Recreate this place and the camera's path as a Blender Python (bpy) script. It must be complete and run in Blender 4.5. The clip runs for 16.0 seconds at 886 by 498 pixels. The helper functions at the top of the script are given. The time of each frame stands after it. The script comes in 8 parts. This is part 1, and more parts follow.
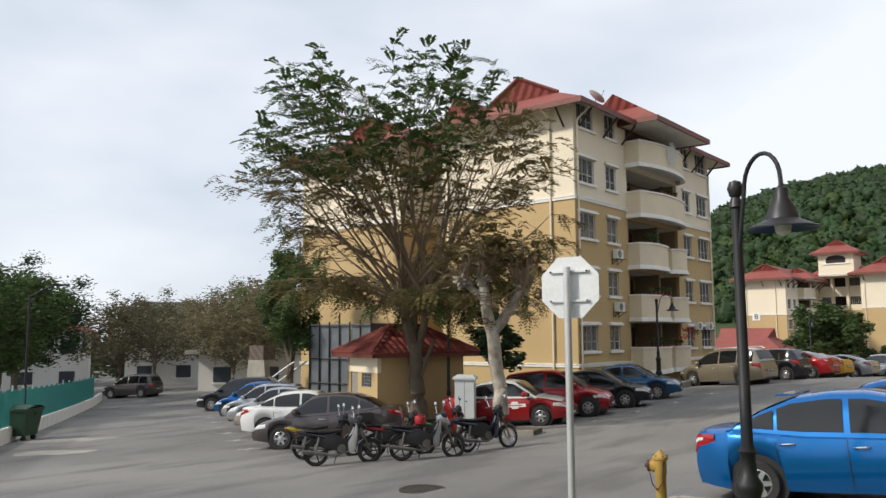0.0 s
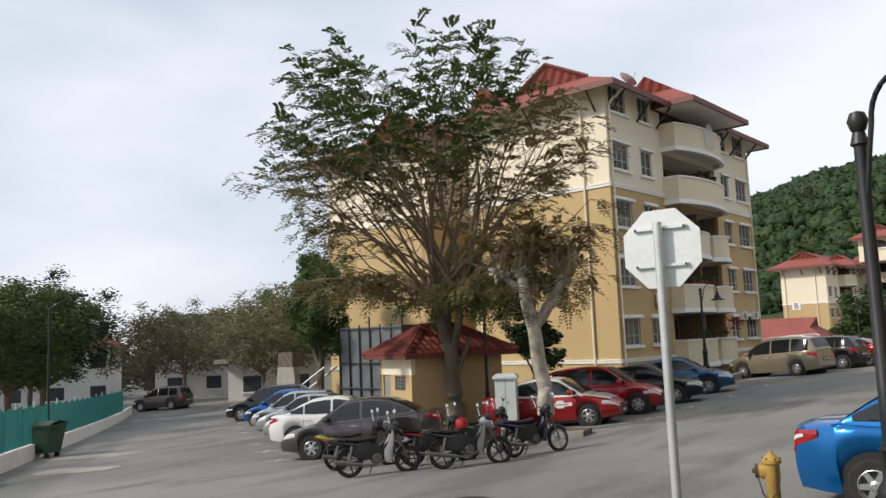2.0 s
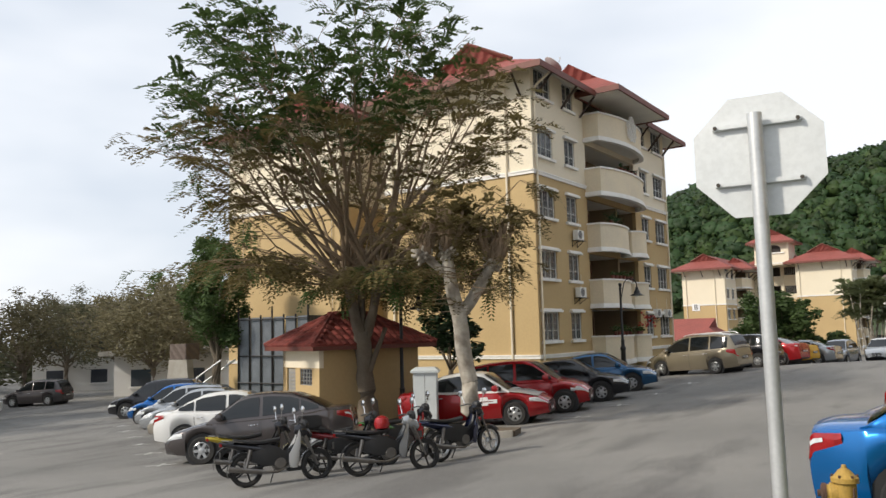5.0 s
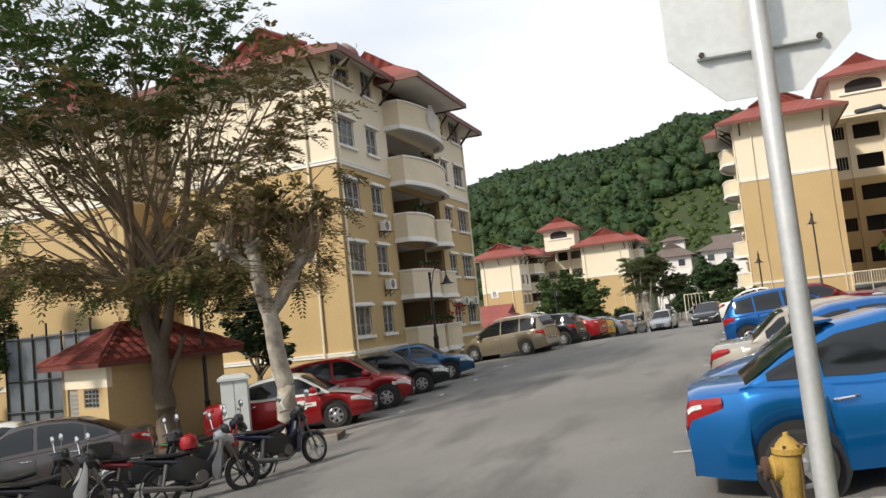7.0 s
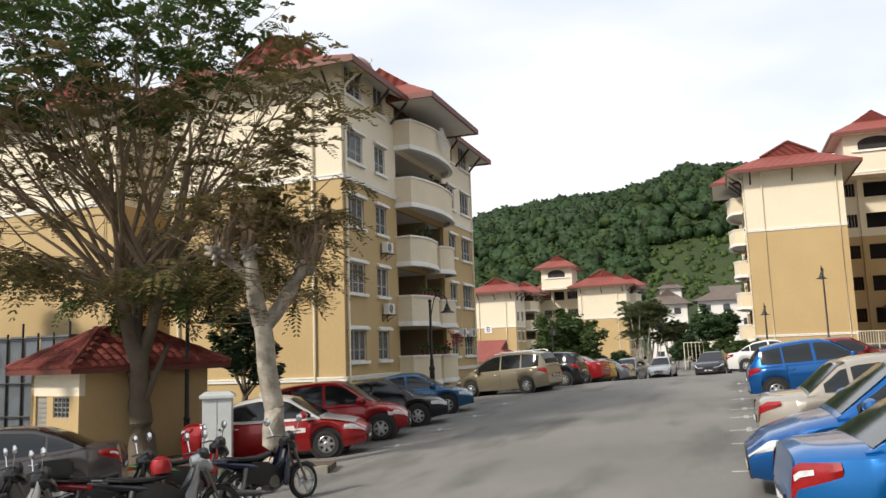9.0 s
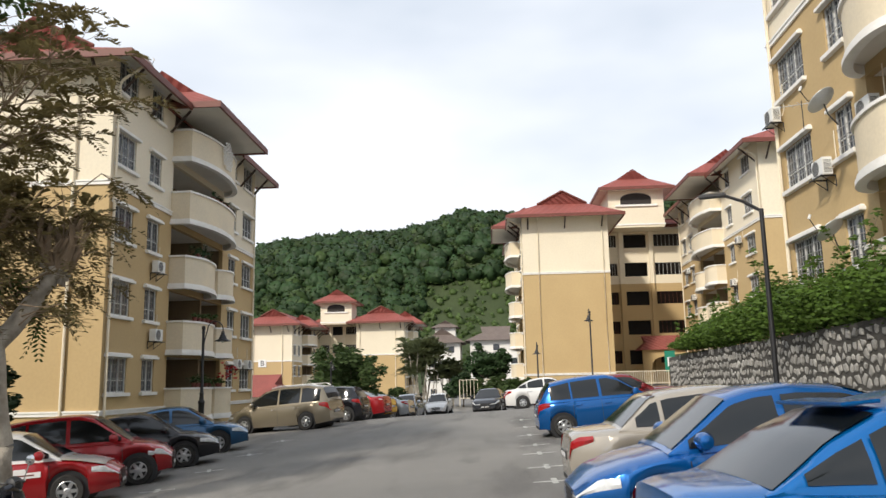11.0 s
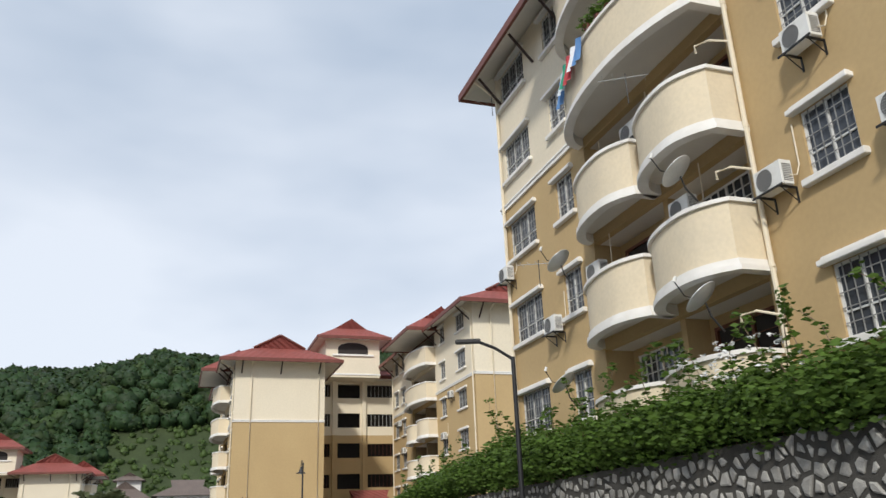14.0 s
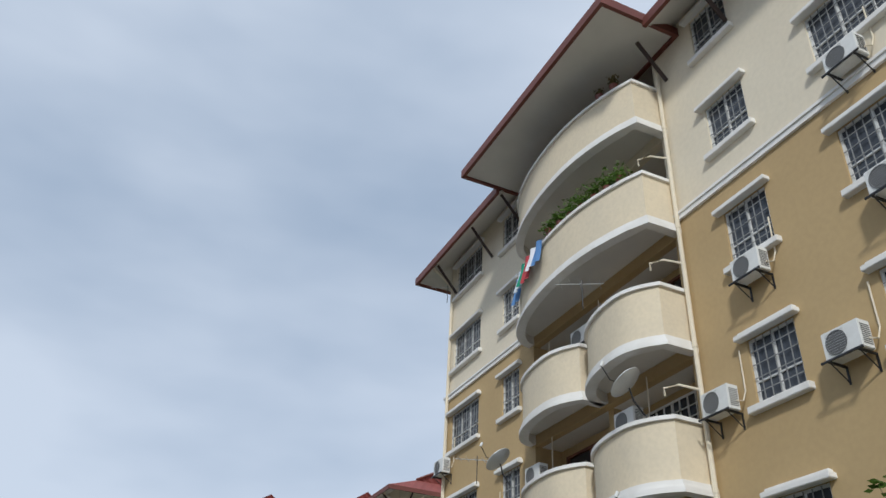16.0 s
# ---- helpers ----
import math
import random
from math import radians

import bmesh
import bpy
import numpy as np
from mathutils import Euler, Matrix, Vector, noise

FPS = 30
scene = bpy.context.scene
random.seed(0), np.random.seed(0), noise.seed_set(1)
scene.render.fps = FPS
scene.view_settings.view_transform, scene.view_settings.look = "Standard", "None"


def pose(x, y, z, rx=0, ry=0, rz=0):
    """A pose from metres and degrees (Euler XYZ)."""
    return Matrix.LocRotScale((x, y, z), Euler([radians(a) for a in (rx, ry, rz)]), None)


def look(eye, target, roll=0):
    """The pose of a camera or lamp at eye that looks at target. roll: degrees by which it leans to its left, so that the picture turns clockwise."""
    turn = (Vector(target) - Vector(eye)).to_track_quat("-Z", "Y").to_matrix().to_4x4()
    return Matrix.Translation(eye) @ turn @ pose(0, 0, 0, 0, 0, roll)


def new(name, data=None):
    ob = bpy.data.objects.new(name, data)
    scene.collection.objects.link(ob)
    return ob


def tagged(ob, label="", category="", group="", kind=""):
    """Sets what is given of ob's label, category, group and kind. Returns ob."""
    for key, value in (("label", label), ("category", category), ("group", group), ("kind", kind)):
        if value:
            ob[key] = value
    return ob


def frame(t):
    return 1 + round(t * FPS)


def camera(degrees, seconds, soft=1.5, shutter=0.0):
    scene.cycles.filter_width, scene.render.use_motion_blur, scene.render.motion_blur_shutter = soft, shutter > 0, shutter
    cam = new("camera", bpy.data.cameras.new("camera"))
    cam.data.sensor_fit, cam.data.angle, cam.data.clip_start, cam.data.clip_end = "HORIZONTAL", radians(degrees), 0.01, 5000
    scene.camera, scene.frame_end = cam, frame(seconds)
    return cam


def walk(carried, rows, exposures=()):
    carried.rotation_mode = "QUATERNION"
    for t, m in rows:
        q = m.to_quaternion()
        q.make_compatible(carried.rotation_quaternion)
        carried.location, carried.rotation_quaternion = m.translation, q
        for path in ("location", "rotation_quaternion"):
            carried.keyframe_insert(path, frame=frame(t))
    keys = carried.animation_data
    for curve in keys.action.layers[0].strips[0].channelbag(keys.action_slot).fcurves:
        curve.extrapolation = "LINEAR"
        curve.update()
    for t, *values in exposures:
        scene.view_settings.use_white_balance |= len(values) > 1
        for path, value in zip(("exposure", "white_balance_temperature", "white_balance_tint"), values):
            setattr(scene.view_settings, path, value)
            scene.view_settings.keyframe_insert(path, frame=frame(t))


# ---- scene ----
cam = camera(58.8, 16.0)
METRES, EYE, TILT, LEAN, TURN = 11.2, 1.5, 0.0, 0.0, 39.7
ROWS = [
    (0.0, -0.0047, 0.0052, -0.0019, 0.04, 6.3, 0.34),
    (0.5, -0.0067, 0.0464, -0.0057, 3.24, 5.64, -2.01),
    (1.0, -0.012, 0.0721, -0.0104, 1.7, 6.28, 0.73),
    (1.5, -0.0197, 0.1107, -0.0117, 5.46, 6.98, 2.89),
    (2.0, -0.0251, 0.148, -0.016, 2.19, 6.58, 2.35),
    (2.5, -0.0378, 0.1711, -0.0203, -1.62, 4.95, 3.86),
    (3.0, -0.0375, 0.209, -0.0211, 0.65, 6.51, 2.1),
    (5.5, -0.069, 0.3907, -0.0363, -8.27, 5.44, 2.47),
    (6.0, -0.0707, 0.4263, -0.0372, -12.4, 4.14, 4.6),
    (6.5, -0.0592, 0.4704, -0.0357, -12.4, 5.36, 2.48),
    (7.0, -0.0687, 0.4909, -0.044, -19.1, 5.17, 6.01),
    (7.5, -0.056, 0.5303, -0.0395, -15.89, 8.57, 1.94),
    (8.0, -0.064, 0.5543, -0.0413, -17.72, 7.85, -0.19),
    (8.5, -0.0676, 0.6019, -0.0506, -16.78, 7.16, 1.94),
    (9.0, -0.0626, 0.6288, -0.0511, -19.99, 7.48, 2.02),
    (11.5, -0.0259, 0.7969, -0.0628, -37.36, 11.08, 1.16),
    (12.0, -0.021, 0.8223, -0.0635, -36.69, 13.61, 0.33),
    (12.5, -0.016, 0.8483, -0.0629, -45.17, 16.01, -2.72),
    (13.0, -0.0292, 0.8671, -0.0624, -46.81, 17.3, -0.61),
    (13.5, -0.031, 0.8809, -0.0626, -48.89, 20.15, -1.12),
    (14.0, -0.0329, 0.895, -0.0654, -57.69, 19.87, 2.13),
    (14.5, -0.0307, 0.9023, -0.0619, -63.66, 25.78, -0.38),
    (15.0, -0.042, 0.9044, -0.06, -65.03, 30.01, -1.79),
    (15.5, -0.027, 0.9052, -0.0539, -65.49, 33.11, -1.58),
    (16.0, -0.0297, 0.9102, -0.0572, -64.45, 33.15, -2.69),
]
walk(cam, [(t, pose(0, 0, EYE, TILT, LEAN, TURN) @ pose(METRES * x, METRES * y, METRES * z, 90 + pitch, roll, yaw)) for t, x, y, z, yaw, pitch, roll in ROWS],
     exposures=[(0.0, 0.14, 6500, 10), (3.0, 0.14, 6500, 10), (5.5, 0.26, 6650, 10), (9.0, 0.32, 6700, 10), (11.5, 0.26, 6550, 10), (13.0, 0.0, 6400, 10), (14.5, -0.06, 6100, 9), (16.0, -0.38, 5800, 8)])

# ---- world, sun, light ----
SUN_AZ, SUN_EL = 213.0, 36.0     # compass bearing from +y clockwise, height
world = bpy.data.worlds.new("sky")
scene.world = world
world.use_nodes = True
wn = world.node_tree.nodes
wl = world.node_tree.links
bg = wn["Background"]
sky = wn.new("ShaderNodeTexSky")
sky.sky_type, sky.sun_disc = "NISHITA", False
sky.sun_elevation, sky.sun_rotation = radians(SUN_EL), radians(SUN_AZ)
sky.air_density, sky.dust_density, sky.ozone_density = 1.0, 2.5, 1.5
coord = wn.new("ShaderNodeTexCoord")
squash = wn.new("ShaderNodeMapping")
squash.inputs["Scale"].default_value = (1.0, 1.0, 2.6)
cloud = wn.new("ShaderNodeTexNoise")
cloud.inputs["Scale"].default_value, cloud.inputs["Detail"].default_value, cloud.inputs["Roughness"].default_value = 1.7, 4.5, 0.47
ramp = wn.new("ShaderNodeValToRGB")
ramp.color_ramp.elements[0].position, ramp.color_ramp.elements[1].position = 0.36, 0.66
ramp.color_ramp.elements[0].color, ramp.color_ramp.elements[1].color = (5.7, 6.5, 7.6, 1), (9.4, 9.75, 10.3, 1)
veil = wn.new("ShaderNodeMix")
veil.data_type = "RGBA"
veil.inputs[0].default_value = 0.86
wl.new(coord.outputs["Generated"], squash.inputs["Vector"])
wl.new(squash.outputs["Vector"], cloud.inputs["Vector"])
wl.new(cloud.outputs["Fac"], ramp.inputs["Fac"])
wl.new(sky.outputs["Color"], veil.inputs[6])
wl.new(ramp.outputs["Color"], veil.inputs[7])
wl.new(veil.outputs[2], bg.inputs["Color"])
bg.inputs["Strength"].default_value = 0.1
sun = new("sun", bpy.data.lights.new("sun", "SUN"))
sun.data.energy, sun.data.angle, sun.data.color = 3.0, radians(5.0), (1.0, 0.93, 0.82)
sa, se = radians(SUN_AZ), radians(SUN_EL)
sun.matrix_world = look((0, 0, 0), (-math.sin(sa) * math.cos(se), -math.cos(sa) * math.cos(se), -math.sin(se)))

# ---- materials ----
def mat(name, color, rough=0.7, metal=0.0, grain=0.0, scale=3.0, dark=None, fine=0.0, fine_scale=60.0, bump=0.0, bump_scale=80.0, coat=0.0, rand=0.0, spec=0.5):
    """Principled surface: two scales of colour variation, fine relief, a difference from piece to piece."""
    m = bpy.data.materials.new(name)
    m.use_nodes = True
    n, l = m.node_tree.nodes, m.node_tree.links
    b = n["Principled BSDF"]
    b.inputs["Base Color"].default_value = (*color, 1)
    b.inputs["Roughness"].default_value, b.inputs["Metallic"].default_value = rough, metal
    b.inputs["Coat Weight"].default_value, b.inputs["Coat Roughness"].default_value = coat, 0.06
    b.inputs["Specular IOR Level"].default_value = spec
    tc = n.new("ShaderNodeTexCoord")
    last = None
    if grain or fine or rand:
        base = n.new("ShaderNodeRGB")
        base.outputs[0].default_value = (*color, 1)
        last = base.outputs[0]
        for amount, sc, det in ((grain, scale, 5.0), (fine, fine_scale, 2.0)):
            if amount:
                t = n.new("ShaderNodeTexNoise")
                t.inputs["Scale"].default_value, t.inputs["Detail"].default_value = sc, det
                l.new(tc.outputs["Object"], t.inputs["Vector"])
                r = n.new("ShaderNodeMapRange")
                r.inputs["From Min"].default_value, r.inputs["From Max"].default_value = 0.35, 0.68
                r.inputs["To Max"].default_value = amount
                l.new(t.outputs["Fac"], r.inputs["Value"])
                x = n.new("ShaderNodeMix")
                x.data_type = "RGBA"
                d = dark if dark and sc == scale else tuple(c * 0.55 for c in color)
                x.inputs[7].default_value = (*d, 1)
                l.new(r.outputs[0], x.inputs[0])
                l.new(last, x.inputs[6])
                last = x.outputs[2]
        if rand:
            oi = n.new("ShaderNodeObjectInfo")
            geo = n.new("ShaderNodeNewGeometry")
            add = n.new("ShaderNodeMath")
            add.operation = "ADD"
            l.new(oi.outputs["Random"], add.inputs[0])
            l.new(geo.outputs["Random Per Island"], add.inputs[1])
            mr = n.new("ShaderNodeMapRange")
            mr.inputs["From Max"].default_value = 2.0
            mr.inputs["To Min"].default_value, mr.inputs["To Max"].default_value = 1.0 - rand, 1.0 + rand
            l.new(add.outputs[0], mr.inputs["Value"])
            hsv = n.new("ShaderNodeHueSaturation")
            l.new(last, hsv.inputs["Color"])
            l.new(mr.outputs[0], hsv.inputs["Value"])
            last = hsv.outputs[0]
        l.new(last, b.inputs["Base Color"])
    if bump:
        t = n.new("ShaderNodeTexNoise")
        t.inputs["Scale"].default_value, t.inputs["Detail"].default_value = bump_scale, 4.0
        l.new(tc.outputs["Object"], t.inputs["Vector"])
        bp = n.new("ShaderNodeBump")
        bp.inputs["Strength"].default_value, bp.inputs["Distance"].default_value = bump, 0.02
        l.new(t.outputs["Fac"], bp.inputs["Height"])
        l.new(bp.outputs[0], b.inputs["Normal"])
    return m


def leaf_mat(name, color, rand=0.45, through_light=0.35):
    """Leaf surface that lets part of the light through."""
    m = mat(name, color, rough=0.6, spec=0.22, rand=rand, grain=0.5, scale=1.3, dark=tuple(c * 0.5 for c in color))
    n, l = m.node_tree.nodes, m.node_tree.links
    if through_light:
        b = n["Principled BSDF"]
        tr = n.new("ShaderNodeBsdfTranslucent")
        l.new(b.inputs["Base Color"].links[0].from_socket, tr.inputs["Color"])
        mx = n.new("ShaderNodeMixShader")
        mx.inputs[0].default_value = through_light
        l.new(b.outputs[0], mx.inputs[1])
        l.new(tr.outputs[0], mx.inputs[2])
        l.new(mx.outputs[0], n["Material Output"].inputs["Surface"])
    return m


def glass_mat(name, color=(0.02, 0.025, 0.03), rough=0.04):
    return mat(name, color, rough=rough, spec=0.6, grain=0.3, scale=0.7)


CREAM = mat("cream_paint", (0.78, 0.70, 0.545), 0.85, grain=0.3, scale=0.35, dark=(0.66, 0.58, 0.45), fine=0.12, fine_scale=9, bump=0.15, bump_scale=60)
YELLOW = mat("ochre_paint", (0.51, 0.37, 0.185), 0.85, grain=0.4, scale=0.35, dark=(0.42, 0.295, 0.145), fine=0.12, fine_scale=9, bump=0.15, bump_scale=60)
PALE = mat("pale_balcony_paint", (0.76, 0.655, 0.475), 0.8, grain=0.35, scale=0.9, dark=(0.60, 0.54, 0.43), fine=0.15, fine_scale=12, bump=0.1)
TRIM = mat("white_trim_paint", (0.84, 0.825, 0.79), 0.75, grain=0.3, scale=2.5, dark=(0.58, 0.54, 0.47), bump=0.08)
SOFFIT = mat("soffit_paint", (0.74, 0.71, 0.64), 0.85, grain=0.25, scale=0.8)
ROOM = mat("room_wall_paint", (0.27, 0.20, 0.12), 0.9, grain=0.4, scale=0.6)
FASCIA = mat("fascia_paint", (0.16, 0.045, 0.03), 0.55, grain=0.3, scale=2)
STRUT = mat("dark_timber", (0.05, 0.03, 0.022), 0.7, grain=0.3, scale=4)
IRON = mat("black_iron", (0.02, 0.021, 0.024), 0.45, metal=0.3, grain=0.3, scale=5, dark=(0.05, 0.045, 0.04))
WHITEMETAL = mat("white_enamel", (0.78, 0.78, 0.75), 0.45, grain=0.25, scale=6, dark=(0.5, 0.48, 0.44))
GREYMETAL = mat("galvanised_steel", (0.62, 0.63, 0.63), 0.42, metal=0.55, grain=0.35, scale=7, dark=(0.42, 0.43, 0.43), fine=0.2, fine_scale=50)
DULLALU = mat("dull_aluminium", (0.66, 0.68, 0.68), 0.5, metal=0.25, grain=0.4, scale=3.2, dark=(0.5, 0.52, 0.52), fine=0.18, fine_scale=40)
PANE = glass_mat("window_glass", (0.055, 0.062, 0.075), 0.06)
CURTAIN = mat("curtain_cloth", (0.50, 0.48, 0.44), 0.9, grain=0.5, scale=1.5)
# near-black colour that stands in for the shade inside openings and doors
ROOMSHADE = mat("interior_shade", (0.035, 0.03, 0.028), 0.9, grain=0.4, scale=2)
BROWNDOOR = mat("brown_door_wood", (0.16, 0.055, 0.03), 0.5, grain=0.4, scale=5)
FRAME = mat("window_frame_paint", (0.70, 0.70, 0.68), 0.5)
GRILLE = mat("grille_iron", (0.26, 0.26, 0.25), 0.5, metal=0.1)
PLASTIC = mat("black_plastic", (0.015, 0.015, 0.016), 0.5)
RUBBER = mat("tyre_rubber", (0.018, 0.018, 0.018), 0.85, grain=0.4, scale=12, dark=(0.05, 0.045, 0.04))
CHROME = mat("chrome", (0.75, 0.75, 0.76), 0.12, metal=1.0)
ALLOY = mat("alloy_rim", (0.55, 0.56, 0.57), 0.3, metal=0.8, grain=0.3, scale=9)
CARGLASS = mat("car_glass", (0.008, 0.010, 0.011), 0.09, spec=0.7, grain=0.3, scale=0.7)
REDLIGHT = mat("red_lens", (0.33, 0.006, 0.008), 0.12, coat=0.8, grain=0.5, scale=14)
CLEARLIGHT = mat("clear_lens", (0.72, 0.74, 0.75), 0.08, coat=1.0, grain=0.5, scale=18)
ORANGELIGHT = mat("amber_lens", (0.7, 0.2, 0.02), 0.1, coat=1.0)
PLATE = mat("plate_black", (0.02, 0.02, 0.02), 0.4)
PLATEMARK = mat("plate_white_marks", (0.75, 0.75, 0.75), 0.5)
BARK = mat("brown_bark", (0.175, 0.142, 0.105), 0.9, grain=0.6, scale=3, dark=(0.11, 0.085, 0.06), fine=0.4, fine_scale=22, bump=0.9, bump_scale=18)
PALEBARK = mat("pale_bark", (0.52, 0.48, 0.41), 0.9, grain=0.9, scale=3.0, dark=(0.15, 0.12, 0.09), fine=0.35, fine_scale=25, bump=0.8, bump_scale=16)
TWIG = mat("twig_bark", (0.24, 0.175, 0.115), 0.9, grain=0.4, scale=3)
LEAF = leaf_mat("feathery_leaf", (0.072, 0.115, 0.036))
LEAF_DRY = leaf_mat("olive_leaf", (0.215, 0.175, 0.075))
LEAF_DARK = leaf_mat("dark_leaf", (0.026, 0.054, 0.018), 0.5, 0.0)
LEAF_BRIGHT = leaf_mat("hedge_leaf", (0.075, 0.15, 0.03))
LEAF_HILL = leaf_mat("hill_leaf", (0.040, 0.070, 0.018), 0.7, 0.0)
LEAF_SCRUB = leaf_mat("hill_scrub_leaf", (0.055, 0.09, 0.022), 0.5, 0.0)
PALMLEAF = leaf_mat("palm_leaf", (0.15, 0.175, 0.085))
LEAF_AIRY = leaf_mat("airy_brown_leaf", (0.17, 0.15, 0.085))
HILLGROUND = mat("hill_undergrowth", (0.045, 0.065, 0.02), 0.95, grain=0.7, scale=0.12, dark=(0.025, 0.04, 0.012), fine=0.6, fine_scale=1.5, bump=1.0, bump_scale=2)
LEAF_FAR = leaf_mat("far_leaf", (0.095, 0.098, 0.055))
STONE = mat("white_rubble", (0.42, 0.41, 0.38), 0.85, grain=0.6, scale=4, dark=(0.18, 0.17, 0.155), fine=0.25, fine_scale=45, bump=0.6, bump_scale=30, rand=0.35)
MORTAR = mat("dark_mortar", (0.075, 0.07, 0.062), 0.95, grain=0.5, scale=3, dark=(0.03, 0.03, 0.025), bump=0.8, bump_scale=40)
CONCRETE = mat("concrete", (0.36, 0.34, 0.30), 0.9, grain=0.5, scale=1.8, dark=(0.2, 0.18, 0.15), fine=0.2, fine_scale=40, bump=0.3, bump_scale=60)
GRASS = mat("grass", (0.085, 0.11, 0.03), 0.95, grain=0.6, scale=0.9, dark=(0.11, 0.09, 0.04), fine=0.5, fine_scale=14, bump=1.0, bump_scale=22)
ROADPAINT = mat("road_paint", (0.55, 0.55, 0.52), 0.8, grain=0.8, scale=5, dark=(0.2, 0.2, 0.19))
EARTH = mat("soil", (0.12, 0.09, 0.06), 0.95, grain=0.5, scale=4, bump=0.8, bump_scale=25)
CASTIRON = mat("cast_iron", (0.07, 0.06, 0.05), 0.65, metal=0.5, grain=0.4, scale=15)


def asphalt():
    m = mat("asphalt", (0.16, 0.155, 0.145), 0.85, grain=0.0, bump=0.35, bump_scale=70)
    n, l = m.node_tree.nodes, m.node_tree.links
    tc = n.new("ShaderNodeTexCoord")
    def tex(scale, det, lo, hi, stretch=(1, 1, 1)):
        mp = n.new("ShaderNodeMapping")
        mp.inputs["Scale"].default_value = stretch
        l.new(tc.outputs["Object"], mp.inputs["Vector"])
        t = n.new("ShaderNodeTexNoise")
        t.inputs["Scale"].default_value, t.inputs["Detail"].default_value = scale, det
        l.new(mp.outputs[0], t.inputs["Vector"])
        r = n.new("ShaderNodeMapRange")
        r.inputs["From Min"].default_value, r.inputs["From Max"].default_value = lo, hi
        l.new(t.outputs["Fac"], r.inputs["Value"])
        return r.outputs[0]
    def mix(fac, a, b):
        x = n.new("ShaderNodeMix")
        x.data_type = "RGBA"
        l.new(fac, x.inputs[0])
        for slot, v in ((6, a), (7, b)):
            if isinstance(v, tuple):
                x.inputs[slot].default_value = (*v, 1)
            else:
                l.new(v, x.inputs[slot])
        return x.outputs[2]
    wide = mix(tex(0.16, 4, 0.38, 0.64), (0.135, 0.131, 0.124), (0.205, 0.197, 0.183))
    stains = mix(tex(0.5, 6, 0.50, 0.66, (1.8, 0.5, 1)), wide, (0.088, 0.084, 0.080))
    grit = mix(tex(90, 2, 0.50, 0.72), stains, (0.30, 0.29, 0.27))
    l.new(grit, n["Principled BSDF"].inputs["Base Color"])
    return m


def tile_mat(name, color, dark):
    """Clay tiles: rows up the slope, broken into pans, with weathered patches."""
    m = mat(name, color, 0.75, grain=0.55, scale=0.8, dark=dark, fine=0.35, fine_scale=7)
    n, l = m.node_tree.nodes, m.node_tree.links
    tc = n.new("ShaderNodeTexCoord")
    w = n.new("ShaderNodeTexWave")
    w.wave_type, w.bands_direction, w.wave_profile = "BANDS", "Z", "SAW"
    w.inputs["Scale"].default_value = 1.6
    w2 = n.new("ShaderNodeTexWave")
    w2.bands_direction = "DIAGONAL"
    w2.inputs["Scale"].default_value = 1.1
    for x in (w, w2):
        l.new(tc.outputs["Object"], x.inputs["Vector"])
    a = n.new("ShaderNodeMath")
    a.operation = "ADD"
    l.new(w.outputs["Fac"], a.inputs[0])
    l.new(w2.outputs["Fac"], a.inputs[1])
    bp = n.new("ShaderNodeBump")
    bp.inputs["Strength"].default_value, bp.inputs["Distance"].default_value = 0.7, 0.06
    l.new(a.outputs[0], bp.inputs["Height"])
    l.new(bp.outputs[0], n["Principled BSDF"].inputs["Normal"])
    return m


ASPHALT = asphalt()
ROOFTILE = tile_mat("red_roof_tile", (0.29, 0.075, 0.06), (0.18, 0.05, 0.04))
HUTTILE = mat("hut_roof_tile", (0.27, 0.055, 0.042), 0.8, grain=0.8, scale=2.2, dark=(0.11, 0.035, 0.03), fine=0.4, fine_scale=30, rand=0.4)
GREYTILE = tile_mat("grey_brown_roof_tile", (0.17, 0.13, 0.11), (0.10, 0.08, 0.07))


# ---- building blocks ----
def box(bm, x0, x1, y0, y1, z0, z1):
    v = [bm.verts.new(p) for p in ((x0, y0, z0), (x1, y0, z0), (x1, y1, z0), (x0, y1, z0), (x0, y0, z1), (x1, y0, z1), (x1, y1, z1), (x0, y1, z1))]
    for q in ((3, 2, 1, 0), (4, 5, 6, 7), (0, 1, 5, 4), (1, 2, 6, 5), (2, 3, 7, 6), (3, 0, 4, 7)):
        bm.faces.new([v[i] for i in q])
    return bm


def cyl(bm, p0, p1, r0, r1=None, seg=12, caps=True):
    p0, p1 = Vector(p0), Vector(p1)
    r1 = r0 if r1 is None else r1
    q = (p1 - p0).to_track_quat("Z", "Y")
    rings = []
    for p, r in ((p0, r0), (p1, r1)):
        rings.append([bm.verts.new(p + q @ Vector((r * math.cos(2 * math.pi * i / seg), r * math.sin(2 * math.pi * i / seg), 0))) for i in range(seg)])
    for i in range(seg):
        j = (i + 1) % seg
        bm.faces.new((rings[0][i], rings[0][j], rings[1][j], rings[1][i]))
    if caps:
        bm.faces.new(rings[0][::-1])
        bm.faces.new(rings[1])
    return bm


